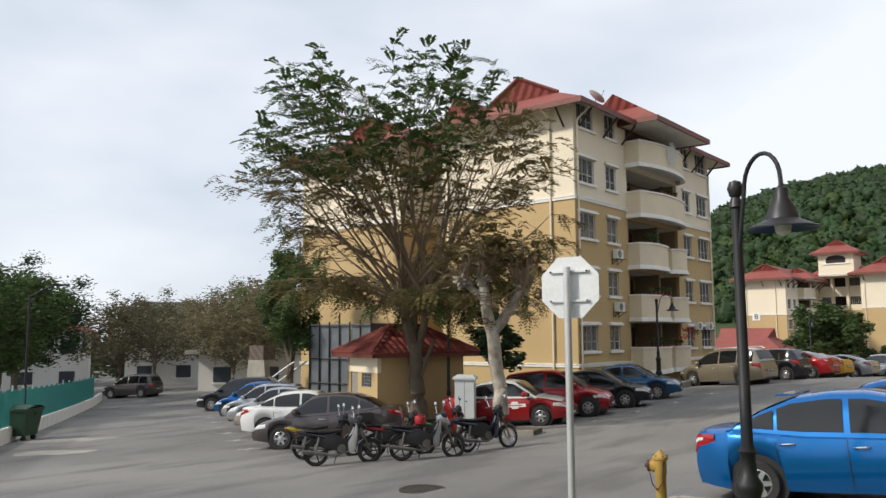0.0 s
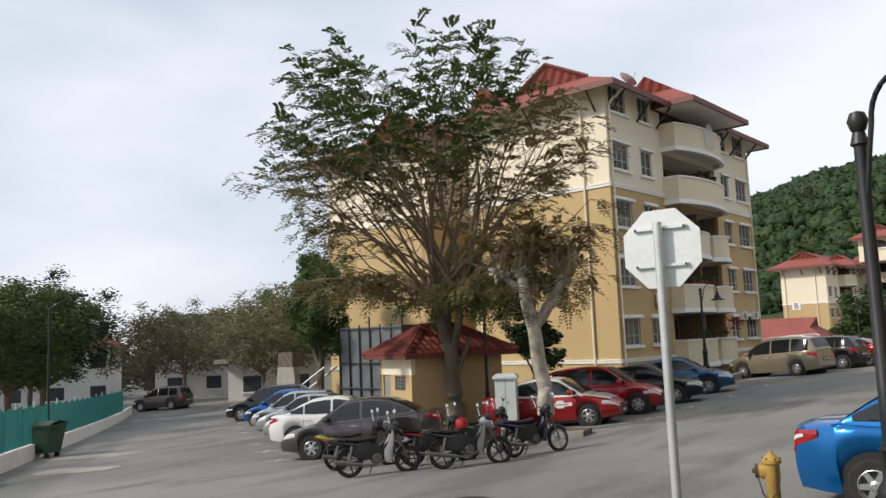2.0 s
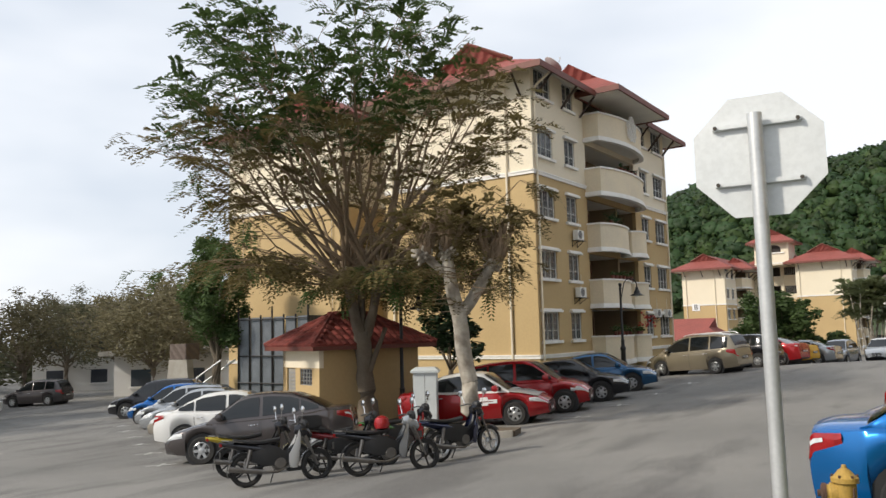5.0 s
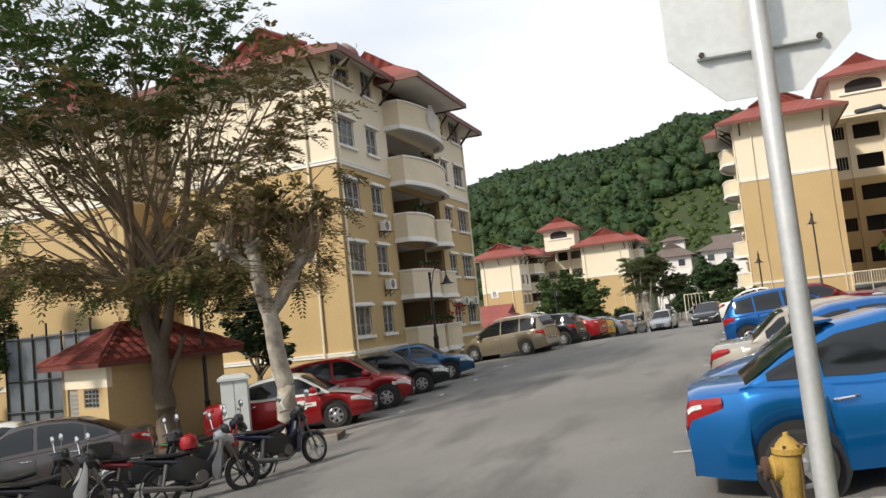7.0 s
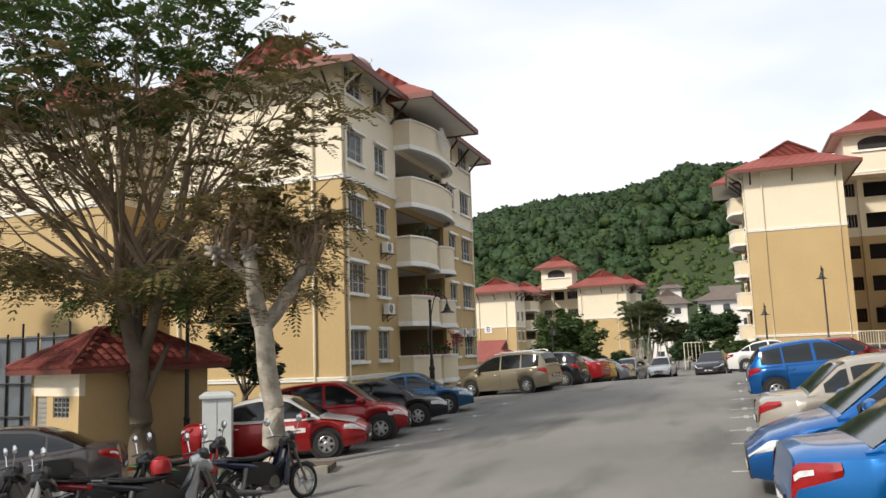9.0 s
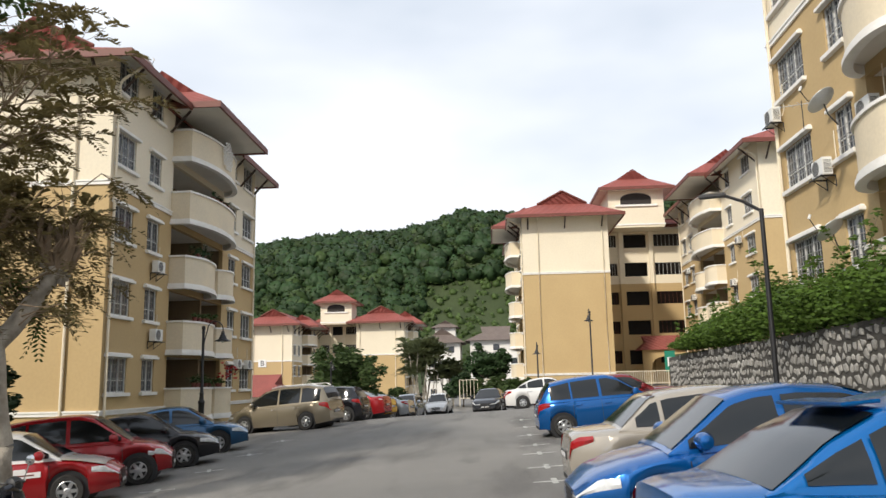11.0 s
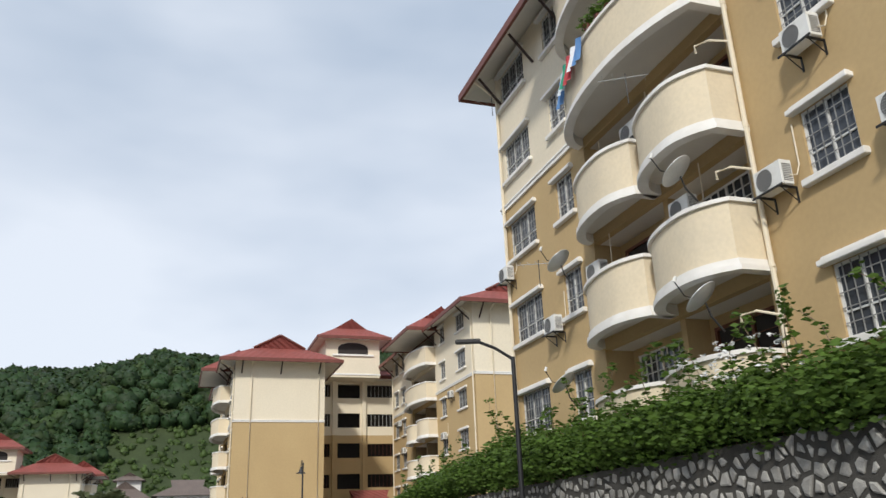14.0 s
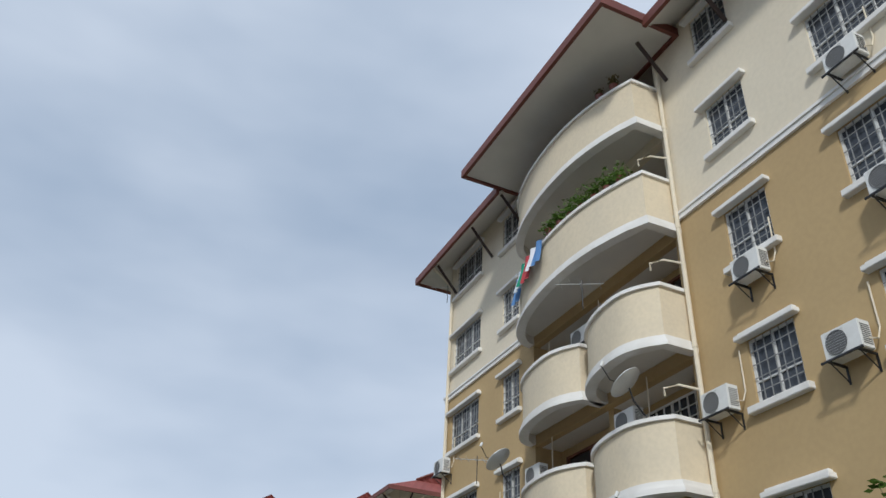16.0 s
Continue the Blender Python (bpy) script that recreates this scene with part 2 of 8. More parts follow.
def tube(bm, pts, r, seg=8, taper=None):
    """A round bar along points; taper: the radius at its end."""
    pts = [Vector(p) for p in pts]
    n = len(pts)
    rings = []
    for i, p in enumerate(pts):
        d = (pts[min(i + 1, n - 1)] - pts[max(i - 1, 0)]).normalized()
        q = d.to_track_quat("Z", "Y")
        rr = r if taper is None else r + (taper - r) * i / (n - 1)
        rings.append([bm.verts.new(p + q @ Vector((rr * math.cos(2 * math.pi * k / seg), rr * math.sin(2 * math.pi * k / seg), 0))) for k in range(seg)])
    for a, b in zip(rings, rings[1:]):
        offs = min(range(seg), key=lambda o: (a[0].co - b[o].co).length)
        for k in range(seg):
            bm.faces.new((a[k], a[(k + 1) % seg], b[(k + 1 + offs) % seg], b[(k + offs) % seg]))
    bm.faces.new(rings[0][::-1])
    bm.faces.new(rings[-1])
    return bm


def lathe(bm, profile, seg=20, axis=2, at=(0, 0, 0), caps=True):
    """Turns (radius, height) pairs round an axis."""
    rings = []
    for r, h in profile:
        ring = []
        for i in range(seg):
            c, s = r * math.cos(2 * math.pi * i / seg), r * math.sin(2 * math.pi * i / seg)
            p = (c, s, h) if axis == 2 else (c, h, s) if axis == 1 else (h, c, s)
            ring.append(bm.verts.new((p[0] + at[0], p[1] + at[1], p[2] + at[2])))
        rings.append(ring)
    for a, b in zip(rings, rings[1:]):
        for i in range(seg):
            j = (i + 1) % seg
            bm.faces.new((a[i], a[j], b[j], b[i]))
    if caps:
        bm.faces.new(rings[0][::-1])
        bm.faces.new(rings[-1])
    return bm


def prism(bm, poly, h0, h1, lift=lambda x, y, h: (x, y, h)):
    """Extrudes a polygon from h0 to h1."""
    a = [bm.verts.new(lift(x, y, h0)) for x, y in poly]
    b = [bm.verts.new(lift(x, y, h1)) for x, y in poly]
    bm.faces.new(a[::-1])
    bm.faces.new(b)
    n = len(poly)
    for i in range(n):
        j = (i + 1) % n
        bm.faces.new((a[i], a[j], b[j], b[i]))
    return bm


def grid(bm, rows, close=False):
    """A skin over rows of points."""
    vs = [[bm.verts.new(p) for p in row] for row in rows]
    for a, b in zip(vs, vs[1:]):
        n = len(a)
        for i in range(n if close else n - 1):
            j = (i + 1) % n
            bm.faces.new((a[i], a[j], b[j], b[i]))
    return vs


def mesh(name, bm, material, smooth=False, bevel=0.0):
    if bevel:
        bmesh.ops.bevel(bm, geom=bm.edges[:], offset=bevel, segments=2, affect="EDGES", clamp_overlap=True)
    bmesh.ops.recalc_face_normals(bm, faces=bm.faces[:])
    me = bpy.data.meshes.new(name)
    bm.to_mesh(me)
    bm.free()
    me.materials.append(material)
    if smooth:
        me.polygons.foreach_set("use_smooth", [True] * len(me.polygons))
        me.set_sharp_from_angle(angle=radians(smooth if smooth is not True else 40))
    return me


def part(name, bm, material, parent, label="", smooth=False, bevel=0.0):
    ob = new(name, bm if isinstance(bm, bpy.types.Mesh) else mesh(name, bm, material, smooth, bevel))
    ob.parent = parent
    return tagged(ob, label)


def thing(name, label, category, group="", kind="", m=None):
    ob = new(name)
    ob.empty_display_size = 0.3
    if m is not None:
        ob.matrix_basis = m
    return tagged(ob, label, category, group, kind)


def fast_mesh(name, verts, faces, material):
    me = bpy.data.meshes.new(name)
    me.from_pydata(verts, [], faces)
    me.materials.append(material)
    me.update()
    return me


def lerp(pts, x):
    """The height at x on a line of (x, z) points."""
    if x <= pts[0][0]:
        return pts[0][1]
    for (a, za), (b, zb) in zip(pts, pts[1:]):
        if x <= b:
            return za + (zb - za) * (x - a) / (b - a)
    return pts[-1][1]


# ---- ground ----
def ground_z(x, y):
    dip = math.exp(-((y - 14) / 11) ** 2)
    rut = -0.12 * math.exp(-((x + 2.5) / 4.0) ** 2)
    return -0.22 + rut * dip + 0.1053 * x / (1 + abs(x) / 60) - (0.2162 + 0.2901 * math.tanh(x / 15)) * dip + 0.6026 * math.exp(-((y - 42) / 14) ** 2) - 0.4 / (1 + math.exp(-max(-60, min(60, (y - 46) / 4)))) - 0.28 * math.exp(-((x + 3) / 5) ** 2) / (1 + math.exp(-max(-60, min(60, (y - 28) / 3))))


def steps(lo, hi, near_lo, near_hi, fine, coarse_n):
    a = [near_lo - (near_lo - lo) * (i / coarse_n) ** 2 for i in range(coarse_n, 0, -1)]
    m = list(np.arange(near_lo, near_hi + 0.01, fine))
    b = [near_hi + (hi - near_hi) * (i / coarse_n) ** 2 for i in range(1, coarse_n + 1)]
    return a + m + b


def build_ground():
    xs, ys = steps(-1500, 1500, -70, 30, 1.0, 20), steps(-1500, 1800, -20, 90, 1.0, 20)
    verts = [(x, y, ground_z(x, y)) for y in ys for x in xs]
    w = len(xs)
    faces = [(j * w + i, j * w + i + 1, (j + 1) * w + i + 1, (j + 1) * w + i) for j in range(len(ys) - 1) for i in range(w - 1)]
    ob = new("ground", fast_mesh("ground", verts, faces, ASPHALT))
    ob.data.polygons.foreach_set("use_smooth", [True] * len(faces))
    return tagged(ob, "worn grey asphalt car park with stains and patches", "ground", kind="structure")


build_ground()


def patch(name, poly, lift, material, label, category):
    """A low raised bed that follows the ground."""
    bm = bmesh.new()
    top = [bm.verts.new((x, y, ground_z(x, y) + lift)) for x, y in poly]
    bm.faces.new(top)
    low = [bm.verts.new((x, y, ground_z(x, y) - 0.3)) for x, y in poly]
    for i in range(len(poly)):
        j = (i + 1) % len(poly)
        bm.faces.new((low[i], low[j], top[j], top[i]))
    return tagged(new(name, mesh(name, bm, material)), label, category, kind="structure")


# ---- apartment blocks ----
def wall_bm(bm, u0, u1, z0, z1, holes, y0, y1):
    """A wall from u0 to u1 and z0 to z1, as thick as y0 to y1, with holes (u0, u1, z0, z1) through it."""
    us = sorted({u0, u1, *[min(max(h[k], u0), u1) for h in holes for k in (0, 1)]})
    zs = sorted({z0, z1, *[min(max(h[k], z0), z1) for h in holes for k in (2, 3)]})
    def solid(i, j):
        if i < 0 or j < 0 or i >= len(us) - 1 or j >= len(zs) - 1:
            return False
        u, z = (us[i] + us[i + 1]) / 2, (zs[j] + zs[j + 1]) / 2
        return not any(h[0] < u < h[1] and h[2] < z < h[3] for h in holes)
    cache = {}
    def v(u, y, z):
        if (u, y, z) not in cache:
            cache[(u, y, z)] = bm.verts.new((u, y, z))
        return cache[(u, y, z)]
    for i in range(len(us) - 1):
        for j in range(len(zs) - 1):
            if not solid(i, j):
                continue
            a, b, c, d = us[i], us[i + 1], zs[j], zs[j + 1]
            bm.faces.new((v(a, y0, c), v(b, y0, c), v(b, y0, d), v(a, y0, d)))
            bm.faces.new((v(b, y1, c), v(a, y1, c), v(a, y1, d), v(b, y1, d)))
            if not solid(i - 1, j):
                bm.faces.new((v(a, y1, c), v(a, y0, c), v(a, y0, d), v(a, y1, d)))
            if not solid(i + 1, j):
                bm.faces.new((v(b, y0, c), v(b, y1, c), v(b, y1, d), v(b, y0, d)))
            if not solid(i, j - 1):
                bm.faces.new((v(a, y1, c), v(b, y1, c), v(b, y0, c), v(a, y0, c)))
            if not solid(i, j + 1):
                bm.faces.new((v(a, y0, d), v(b, y0, d), v(b, y1, d), v(a, y1, d)))
    return bm


WINDOW_MESHES = {}


def window(parent, u, z, w, h, open_sash=False):
    """A window in the wall y = 0 that faces -y: hood, sill, frame, panes behind an iron grille."""
    key = (round(w, 2), round(h, 2))
    if key not in WINDOW_MESHES:
        fr = bmesh.new()
        n = 3 if w > 1.35 else 2
        lights = []
        for k in range(n):
            a, b = 0.05 + (w - 0.1) * k / n + 0.02 * (k > 0), 0.05 + (w - 0.1) * (k + 1) / n - 0.02 * (k < n - 1)
            for c, d in ((0.05, h * 0.34), (h * 0.34 + 0.03, h - 0.05)):
                lights.append((a, b, c, d))
        wall_bm(fr, 0, w, 0, h, lights, 0.05, 0.12)
        gl = bmesh.new()
        box(gl, 0.03, w - 0.03, 0.085, 0.1, 0.03, h - 0.03)
        cu = bmesh.new()
        rows = [[(0.02 + (w - 0.04) * i / 24, 0.2 + 0.02 * math.sin(i * 1.9), zz) for i in range(25)] for zz in (0.02, h - 0.02)]
        grid(cu, rows)
        gr = bmesh.new()
        m = max(4, round(w / 0.17))
        for k in range(1, m):
            box(gr, w * k / m - 0.008, w * k / m + 0.008, 0.02, 0.036, 0.02, h - 0.02)
        for k in range(1, 5):
            box(gr, 0.02, w - 0.02, 0.018, 0.03, h * k / 5 - 0.008, h * k / 5 + 0.008)
        si = box(bmesh.new(), -0.14, w + 0.14, -0.13, 0.1, -0.13, 0.0)
        ho = bmesh.new()
        box(ho, -0.16, w + 0.16, -0.16, 0.02, h, h + 0.10)
        box(ho, -0.11, w + 0.11, -0.10, 0.02, h + 0.10, h + 0.16)
        WINDOW_MESHES[key] = (mesh("window", fr, FRAME), mesh("pane", gl, PANE), mesh("curtain", cu, CURTAIN), mesh("grille", gr, GRILLE), mesh("sill", si, TRIM, bevel=0.012), mesh("hood", ho, TRIM, bevel=0.012))
    fr, gl, cu, gr, si, ho = WINDOW_MESHES[key]
    win = part("window", fr, None, parent)
    win.matrix_basis = Matrix.Translation((u, 0, z))
    for nm, me in (("pane", gl), ("curtain", cu), ("grille", gr), ("sill", si), ("hood", ho)):
        part(nm, me, None, win)
    return win


def bow(u_near, u_far, depth, peak, n=22):
    """The plan of a bowed parapet: out at the near end, swelling to its depth, then round to the wall at the far end."""
    pts = [(u_near, 0.0), (u_near, -depth * 0.63)]
    for i in range(1, n + 1):
        s = math.sin(math.pi / 2 * i / n)
        out = 1 - 0.37 * ((peak - s) / peak) ** 2 if s < peak else math.sqrt(max(0.0, 1 - ((s - peak) / (1 - peak)) ** 2))
        pts.append((u_near + (u_far - u_near) * s, -depth * out))
    return pts


def offset_line(pts, d):
    """The same line moved sideways, away from its inside."""
    out = []
    cx, cy = sum(p[0] for p in pts) / len(pts), 0.3
    n = len(pts)
    for i in range(n):
        a, b = Vector(pts[max(i - 1, 0)]), Vector(pts[min(i + 1, n - 1)])
        t = (b - a).normalized()
        nrm = Vector((-t.y, t.x))
        if nrm.dot(Vector(pts[i]) - Vector((cx, cy))) < 0:
            nrm = -nrm
        out.append((pts[i][0] + nrm.x * d, min(pts[i][1] + nrm.y * d, 0.0)))
    return out


def band_along(bm, pts, d0, d1, z0, z1):
    a, b = offset_line(pts, d0), offset_line(pts, d1)
    grid(bm, [[(*p, z0) for p in a], [(*p, z0) for p in b], [(*p, z1) for p in b], [(*p, z1) for p in a], [(*p, z0) for p in a]])
    for k in (0, -1):
        q = [bm.verts.new((*a[k], z0)), bm.verts.new((*b[k], z0)), bm.verts.new((*b[k], z1)), bm.verts.new((*a[k], z1))]
        bm.faces.new(q)


def balcony(parent, u_near, u_far, depth, floor, top, peak, label=""):
    pts = bow(u_near, u_far, depth, peak)
    bm = bmesh.new()
    band_along(bm, pts, -0.12, 0.0, floor - 0.24, top)
    ob = part("balcony", bm, PALE, parent, label, smooth=35)
    cap = bmesh.new()
    band_along(cap, pts, -0.16, 0.06, top, top + 0.08)
    part("cap", cap, TRIM, ob, smooth=35)
    lip = bmesh.new()
    band_along(lip, pts, -0.14, 0.05, floor - 0.27, floor - 0.15)
    band_along(lip, pts, -0.14, 0.10, floor - 0.38, floor - 0.27)
    part("lip", lip, TRIM, ob, smooth=35)
    slab = bmesh.new()
    prism(slab, offset_line(pts, -0.13), floor - 0.14, floor - 0.02)
    part("slab", slab, SOFFIT, ob)
    return ob


def hip_roof(bm, x0, x1, y0, y1, z, rise, gab=1.6):
    """Hipped roof with small gablets at the ends of the ridge, which runs along the longer side."""
    flip = (y1 - y0) > (x1 - x0)
    a0, a1, b0, b1 = (y0, y1, x0, x1) if flip else (x0, x1, y0, y1)
    p = (lambda a, b, c: (b, a, c)) if flip else (lambda a, b, c: (a, b, c))
    mid, half = (b0 + b1) / 2, (b1 - b0) / 2
    k = 0.56                                   # height at which the gablet starts
    run = half
    ends = []
    for e, s in ((a0, 1), (a1, -1)):
        ends.append([bm.verts.new(p(*q)) for q in ((e, b0, z), (e, b1, z), (e + s * run * k, b0 + half * k, z + rise * k), (e + s * run * k, b1 - half * k, z + rise * k), (e + s * (run * k - 0.35), mid, z + rise))])
    A, B = ends
    for E in ends:
        bm.faces.new((E[0], E[1], E[3], E[2]))
        bm.faces.new((E[2], E[3], E[4]))
    bm.faces.new((A[0], A[2], B[2], B[0]))
    bm.faces.new((A[2], A[4], B[4], B[2]))
    bm.faces.new((A[1], B[1], B[3], A[3]))
    bm.faces.new((A[3], B[3], B[4], A[4]))
    return bm


def eaves(parent, x0, x1, y0, y1, z, flat=True, gap=None):
    """Fascia boards and white soffit round the edge of a roof; gap: where the front board is left out."""
    f = bmesh.new()
    t = 0.05
    front = [(x0 - t, gap[0], y0 - t, y0 + t), (gap[1], x1 + t, y0 - t, y0 + t)] if gap else [(x0 - t, x1 + t, y0 - t, y0 + t)]
    for q in (*front, (x0 - t, x1 + t, y1 - t, y1 + t), (x0 - t, x0 + t, y0 + t, y1 - t), (x1 - t, x1 + t, y0 + t, y1 - t)):
        box(f, *q, z - 0.24, z + 0.03)
    part("fascia", f, FASCIA, parent)
    if flat:
        part("soffit", box(bmesh.new(), x0 + t, x1 - t, y0 + t, y1 - t, z - 0.17, z - 0.1), SOFFIT, parent)


def wing(parent, m, L, W, ground, sill, pitch, columns, bay, near_low, over=1.25, floors=5, plinth=None, back=1.7, drop=0.5, head=1.75, depth=(1.3, 1.1, 0.95)):
    """One wing of a block. Its balcony front is the plane y = 0 and faces -y; it is L long and W deep. m: its pose. bay: (u0, split, u1)."""
    root = part("wing", bmesh.new(), CREAM, parent)
    root.matrix_basis = m
    band = sill + 2 * pitch + 1.9                # white string course above the third storey
    eave = sill + 4 * pitch + head
    F = [sill - 0.9 + k * pitch for k in range(floors)]
    holes = []
    for k in range(floors):
        for a, b in columns:
            holes.append((a, b, sill + k * pitch, sill + k * pitch + 1.25))
        if bay:
            holes.append((bay[0] + 0.12, bay[2] - 0.12, F[k], F[k] + pitch - 0.42))
    for nm, z0, z1, material in (("lower_wall", ground, band, YELLOW), ("upper_wall", band, eave, CREAM)):
        words = "ochre painted lower storeys" if material is YELLOW else "cream painted upper storeys"
        for bm in (wall_bm(bmesh.new(), 0, L, z0, z1, [h for h in holes if h[2] < z1 and h[3] > z0], 0.0, 0.2), box(bmesh.new(), 0, 0.2, 0.2, W, z0, z1), box(bmesh.new(), L - 0.2, L, 0.2, W, z0, z1), box(bmesh.new(), 0.2, L - 0.2, W - 0.2, W, z0, z1)):
            part(nm, bm, material, parent, words).matrix_basis = m
    for zz, hh in ((band - 0.06, 0.17), (plinth if plinth is not None else ground + 0.62, 0.16)):
        runs = [(a - 0.06 * (a == 0), b + 0.06 * (b == L), -0.06, 0.0) for a, b in ([(0, bay[0]), (bay[2], L)] if bay else [(0, L)])]
        for q in runs + [(-0.06, 0.0, 0.0, W), (L, L + 0.06, 0.0, W)]:
            sc = box(bmesh.new(), *q, zz, zz + hh)
            box(sc, q[0] - 0.03, q[1] + 0.03, q[2] - 0.03, q[3] + 0.03, zz + hh - 0.05, zz + hh + 0.012)
            part("string_course", sc, TRIM, parent, "white moulded string course").matrix_basis = m
    for u in (0.22, L - 0.22):
        pipe = tube(bmesh.new(), [(u, -0.09, ground), (u, -0.09, eave - 1.3), (u, -0.2, eave - 1.1), (u, -over + 0.12, eave - drop - 0.12)], 0.055, 8)
        part("downpipe", pipe, CREAM, parent).matrix_basis = m
    for y in (1.3, W - 0.5):
        for x, s in ((0, -1), (L, 1)):
            pipe = tube(bmesh.new(), [(x + s * 0.09, y, ground), (x + s * 0.09, y, eave - 1.1), (x + s * 0.2, y, eave - 0.9), (x + s * (over - 0.12), y, eave - drop - 0.12)], 0.055, 8)
            part("downpipe", pipe, CREAM, parent).matrix_basis = m
    for k in range(floors):
        for a, b in columns:
            w = window(parent, a, sill + k * pitch, b - a, 1.25)
            w.matrix_basis = m @ w.matrix_basis
    if bay:
        u0, split, u1 = bay
        for k in range(floors):
            t = F[k] + pitch - 0.42
            bk = back if k < 3 else 1.7
            sheets = [("loggia_wall", u0, u1, bk, bk + 0.1, F[k], t), ("loggia_wall", u0, u0 + 0.1, 0.2, bk, F[k], t), ("loggia_wall", u1 - 0.1, u1, 0.2, bk, F[k], t), ("loggia_floor", u0, u1, 0.2, bk + 0.1, F[k] - 0.15, F[k]), ("loggia_ceiling", u0, u1, 0.2, bk + 0.1, t, t + 0.15)]
            if k < 3:
                sheets.append(("loggia_wall", split - 0.1, split + 0.1, 0.2, bk, F[k], t))
            for nm, *q in sheets:
                part(nm, box(bmesh.new(), *q), (YELLOW if back < 1 else ROOM) if "wall" in nm else SOFFIT, parent).matrix_basis = m
        for k in range(floors):
            near, far = (u0, u1) if near_low else (u1, u0)
            pieces = [(near, far, depth[0], 0.98)] if k >= 3 else [(near, split + (0.04 if near_low else -0.04) * -1, depth[1], 0.96), (split, far, depth[2], 0.96)]
            for a, b, d, t in pieces:
                ob = balcony(parent, a, b, d, F[k], F[k] + t, 0.4 if k >= 3 else 0.3)
                ob.matrix_basis = m
            bk = back if k < 3 else 1.7
            for side, (a, b) in enumerate((((u0 + 0.5), split - 0.5), (split + 0.4, u1 - 0.4))):
                if back < 1 and (k + side) % 2 == 0 and k < 3:      # white barred window in place of the door
                    d = box(bmesh.new(), a, b, bk - 0.06, bk - 0.01, F[k] + 0.95, F[k] + 2.15)
                    door = part("balcony_window", d, PANE, parent)
                    fr = bmesh.new()
                    for q in range(10):
                        u = a + (b - a - 0.03) * q / 9
                        box(fr, u, u + (0.06 if q in (0, 4, 9) else 0.022), bk - 0.1, bk - 0.065, F[k] + 0.95, F[k] + 2.15)
                    for q in range(6):
                        box(fr, a, b + 0.03, bk - 0.115, bk - 0.1, F[k] + 0.95 + 0.235 * q, F[k] + (1.0 if q in (0, 5) else 0.972) + 0.235 * q)
                    tagged(part("window_grille", fr, WHITEMETAL, door, "white window grille"), kind="stuff")
                    door.matrix_basis = m
                    continue
                d = bmesh.new()
                box(d, a, b, bk - 0.07, bk - 0.01, F[k] + 0.02, F[k] + 2.05)
                # near-black leaf: the shade of the room behind is put into its colour
                door = part("balcony_door", d, ROOMSHADE, parent)
                fr = bmesh.new()
                for q in (a, (a + b) / 2 - 0.03, b - 0.06):
                    box(fr, q, q + 0.08, bk - 0.13, bk - 0.07, F[k] + 0.02, F[k] + 2.05)
                box(fr, a, b, bk - 0.13, bk - 0.07, F[k] + 2.05, F[k] + 2.12)
                for q in range(1, 6):
                    box(fr, a, b, bk - 0.115, bk - 0.1, F[k] + 2.05 * q / 6, F[k] + 2.05 * q / 6 + 0.015)
                part("door_frame", fr, BROWNDOOR, door)
                door.matrix_basis = m
    # roof
    rise = (W / 2 + over) * 0.50
    rf = hip_roof(bmesh.new(), -over, L + over, -over, W + over, eave - drop + 0.03, rise)
    r = part("roof", rf, ROOFTILE, parent, "red clay tile hipped roof with gablets")
    r.matrix_basis = m
    sf = bmesh.new()
    a, b = over - 0.05, -0.18
    gap = None
    if bay:
        gap = (bay[0] - 0.75, bay[2] - 0.4) if near_low else (bay[0] - 0.2, bay[2] + 0.9)
    rings = [([(gap[1], -q, z)] if gap else []) + [(L + q, -q, z), (L + q, W + q, z), (-q, W + q, z), (-q, -q, z)] + ([(gap[0], -q, z)] if gap else []) for q, z in ((a, eave - drop - 0.16), (b, eave - 0.03), (b, eave), (a, eave - drop - 0.13), (a, eave - drop - 0.16))]
    grid(sf, rings, close=not gap)
    e = part("soffit_board", sf, SOFFIT, parent, "white sloping soffit boards")
    e.matrix_basis = m
    eaves(e, -over, L + over, -over, W + over, eave - drop, False, gap)
    half, k = W / 2 + over, 0.56
    for xe, s in ((-over + half * k, -1), (L + over - half * k, 1)):
        gb = bmesh.new()
        for q in range(-3, 4):
            cyl(gb, (xe + s * 0.02, W / 2 + q * 0.24, eave - drop + rise * k + 0.1), (xe + s * -0.1, W / 2 + q * 0.08, eave - drop + rise * 0.93 - abs(q) * 0.12), 0.035, seg=5)
        for sg in (-1, 1):
            tube(gb, [(xe + s * 0.06, W / 2 + sg * half * (1 - k), eave - drop + rise * k + 0.06), (xe + s * 0.36, W / 2, eave - drop + rise + 0.05)], 0.09, 6)
        part("gablet", gb, FASCIA, r)
    if bay:
        u0, split, u1 = bay
        cr = bmesh.new()
        a, b = gap
        out, low = over + 1.2, eave - drop + (0.1 if near_low else 0.17)
        hip_roof(cr, a, b, -out, W * 0.5, low + 0.03, rise * 0.8)
        c = part("bay_roof", cr, ROOFTILE, parent)
        c.matrix_basis = m
        eaves(c, a, b, -out, -0.05, low)
    us = [0.45, L - 0.45] + [u for u in ([bay[0] - 2.4, bay[0] - 0.35, bay[2] + 0.35, bay[2] + 2.4] if bay else [])]
    for u in us:
        part("strut", tube(bmesh.new(), [(u, -0.02, eave - 1.55), (u, -over + 0.2, eave - drop - 0.12)], 0.06, 4), STRUT, parent).matrix_basis = m
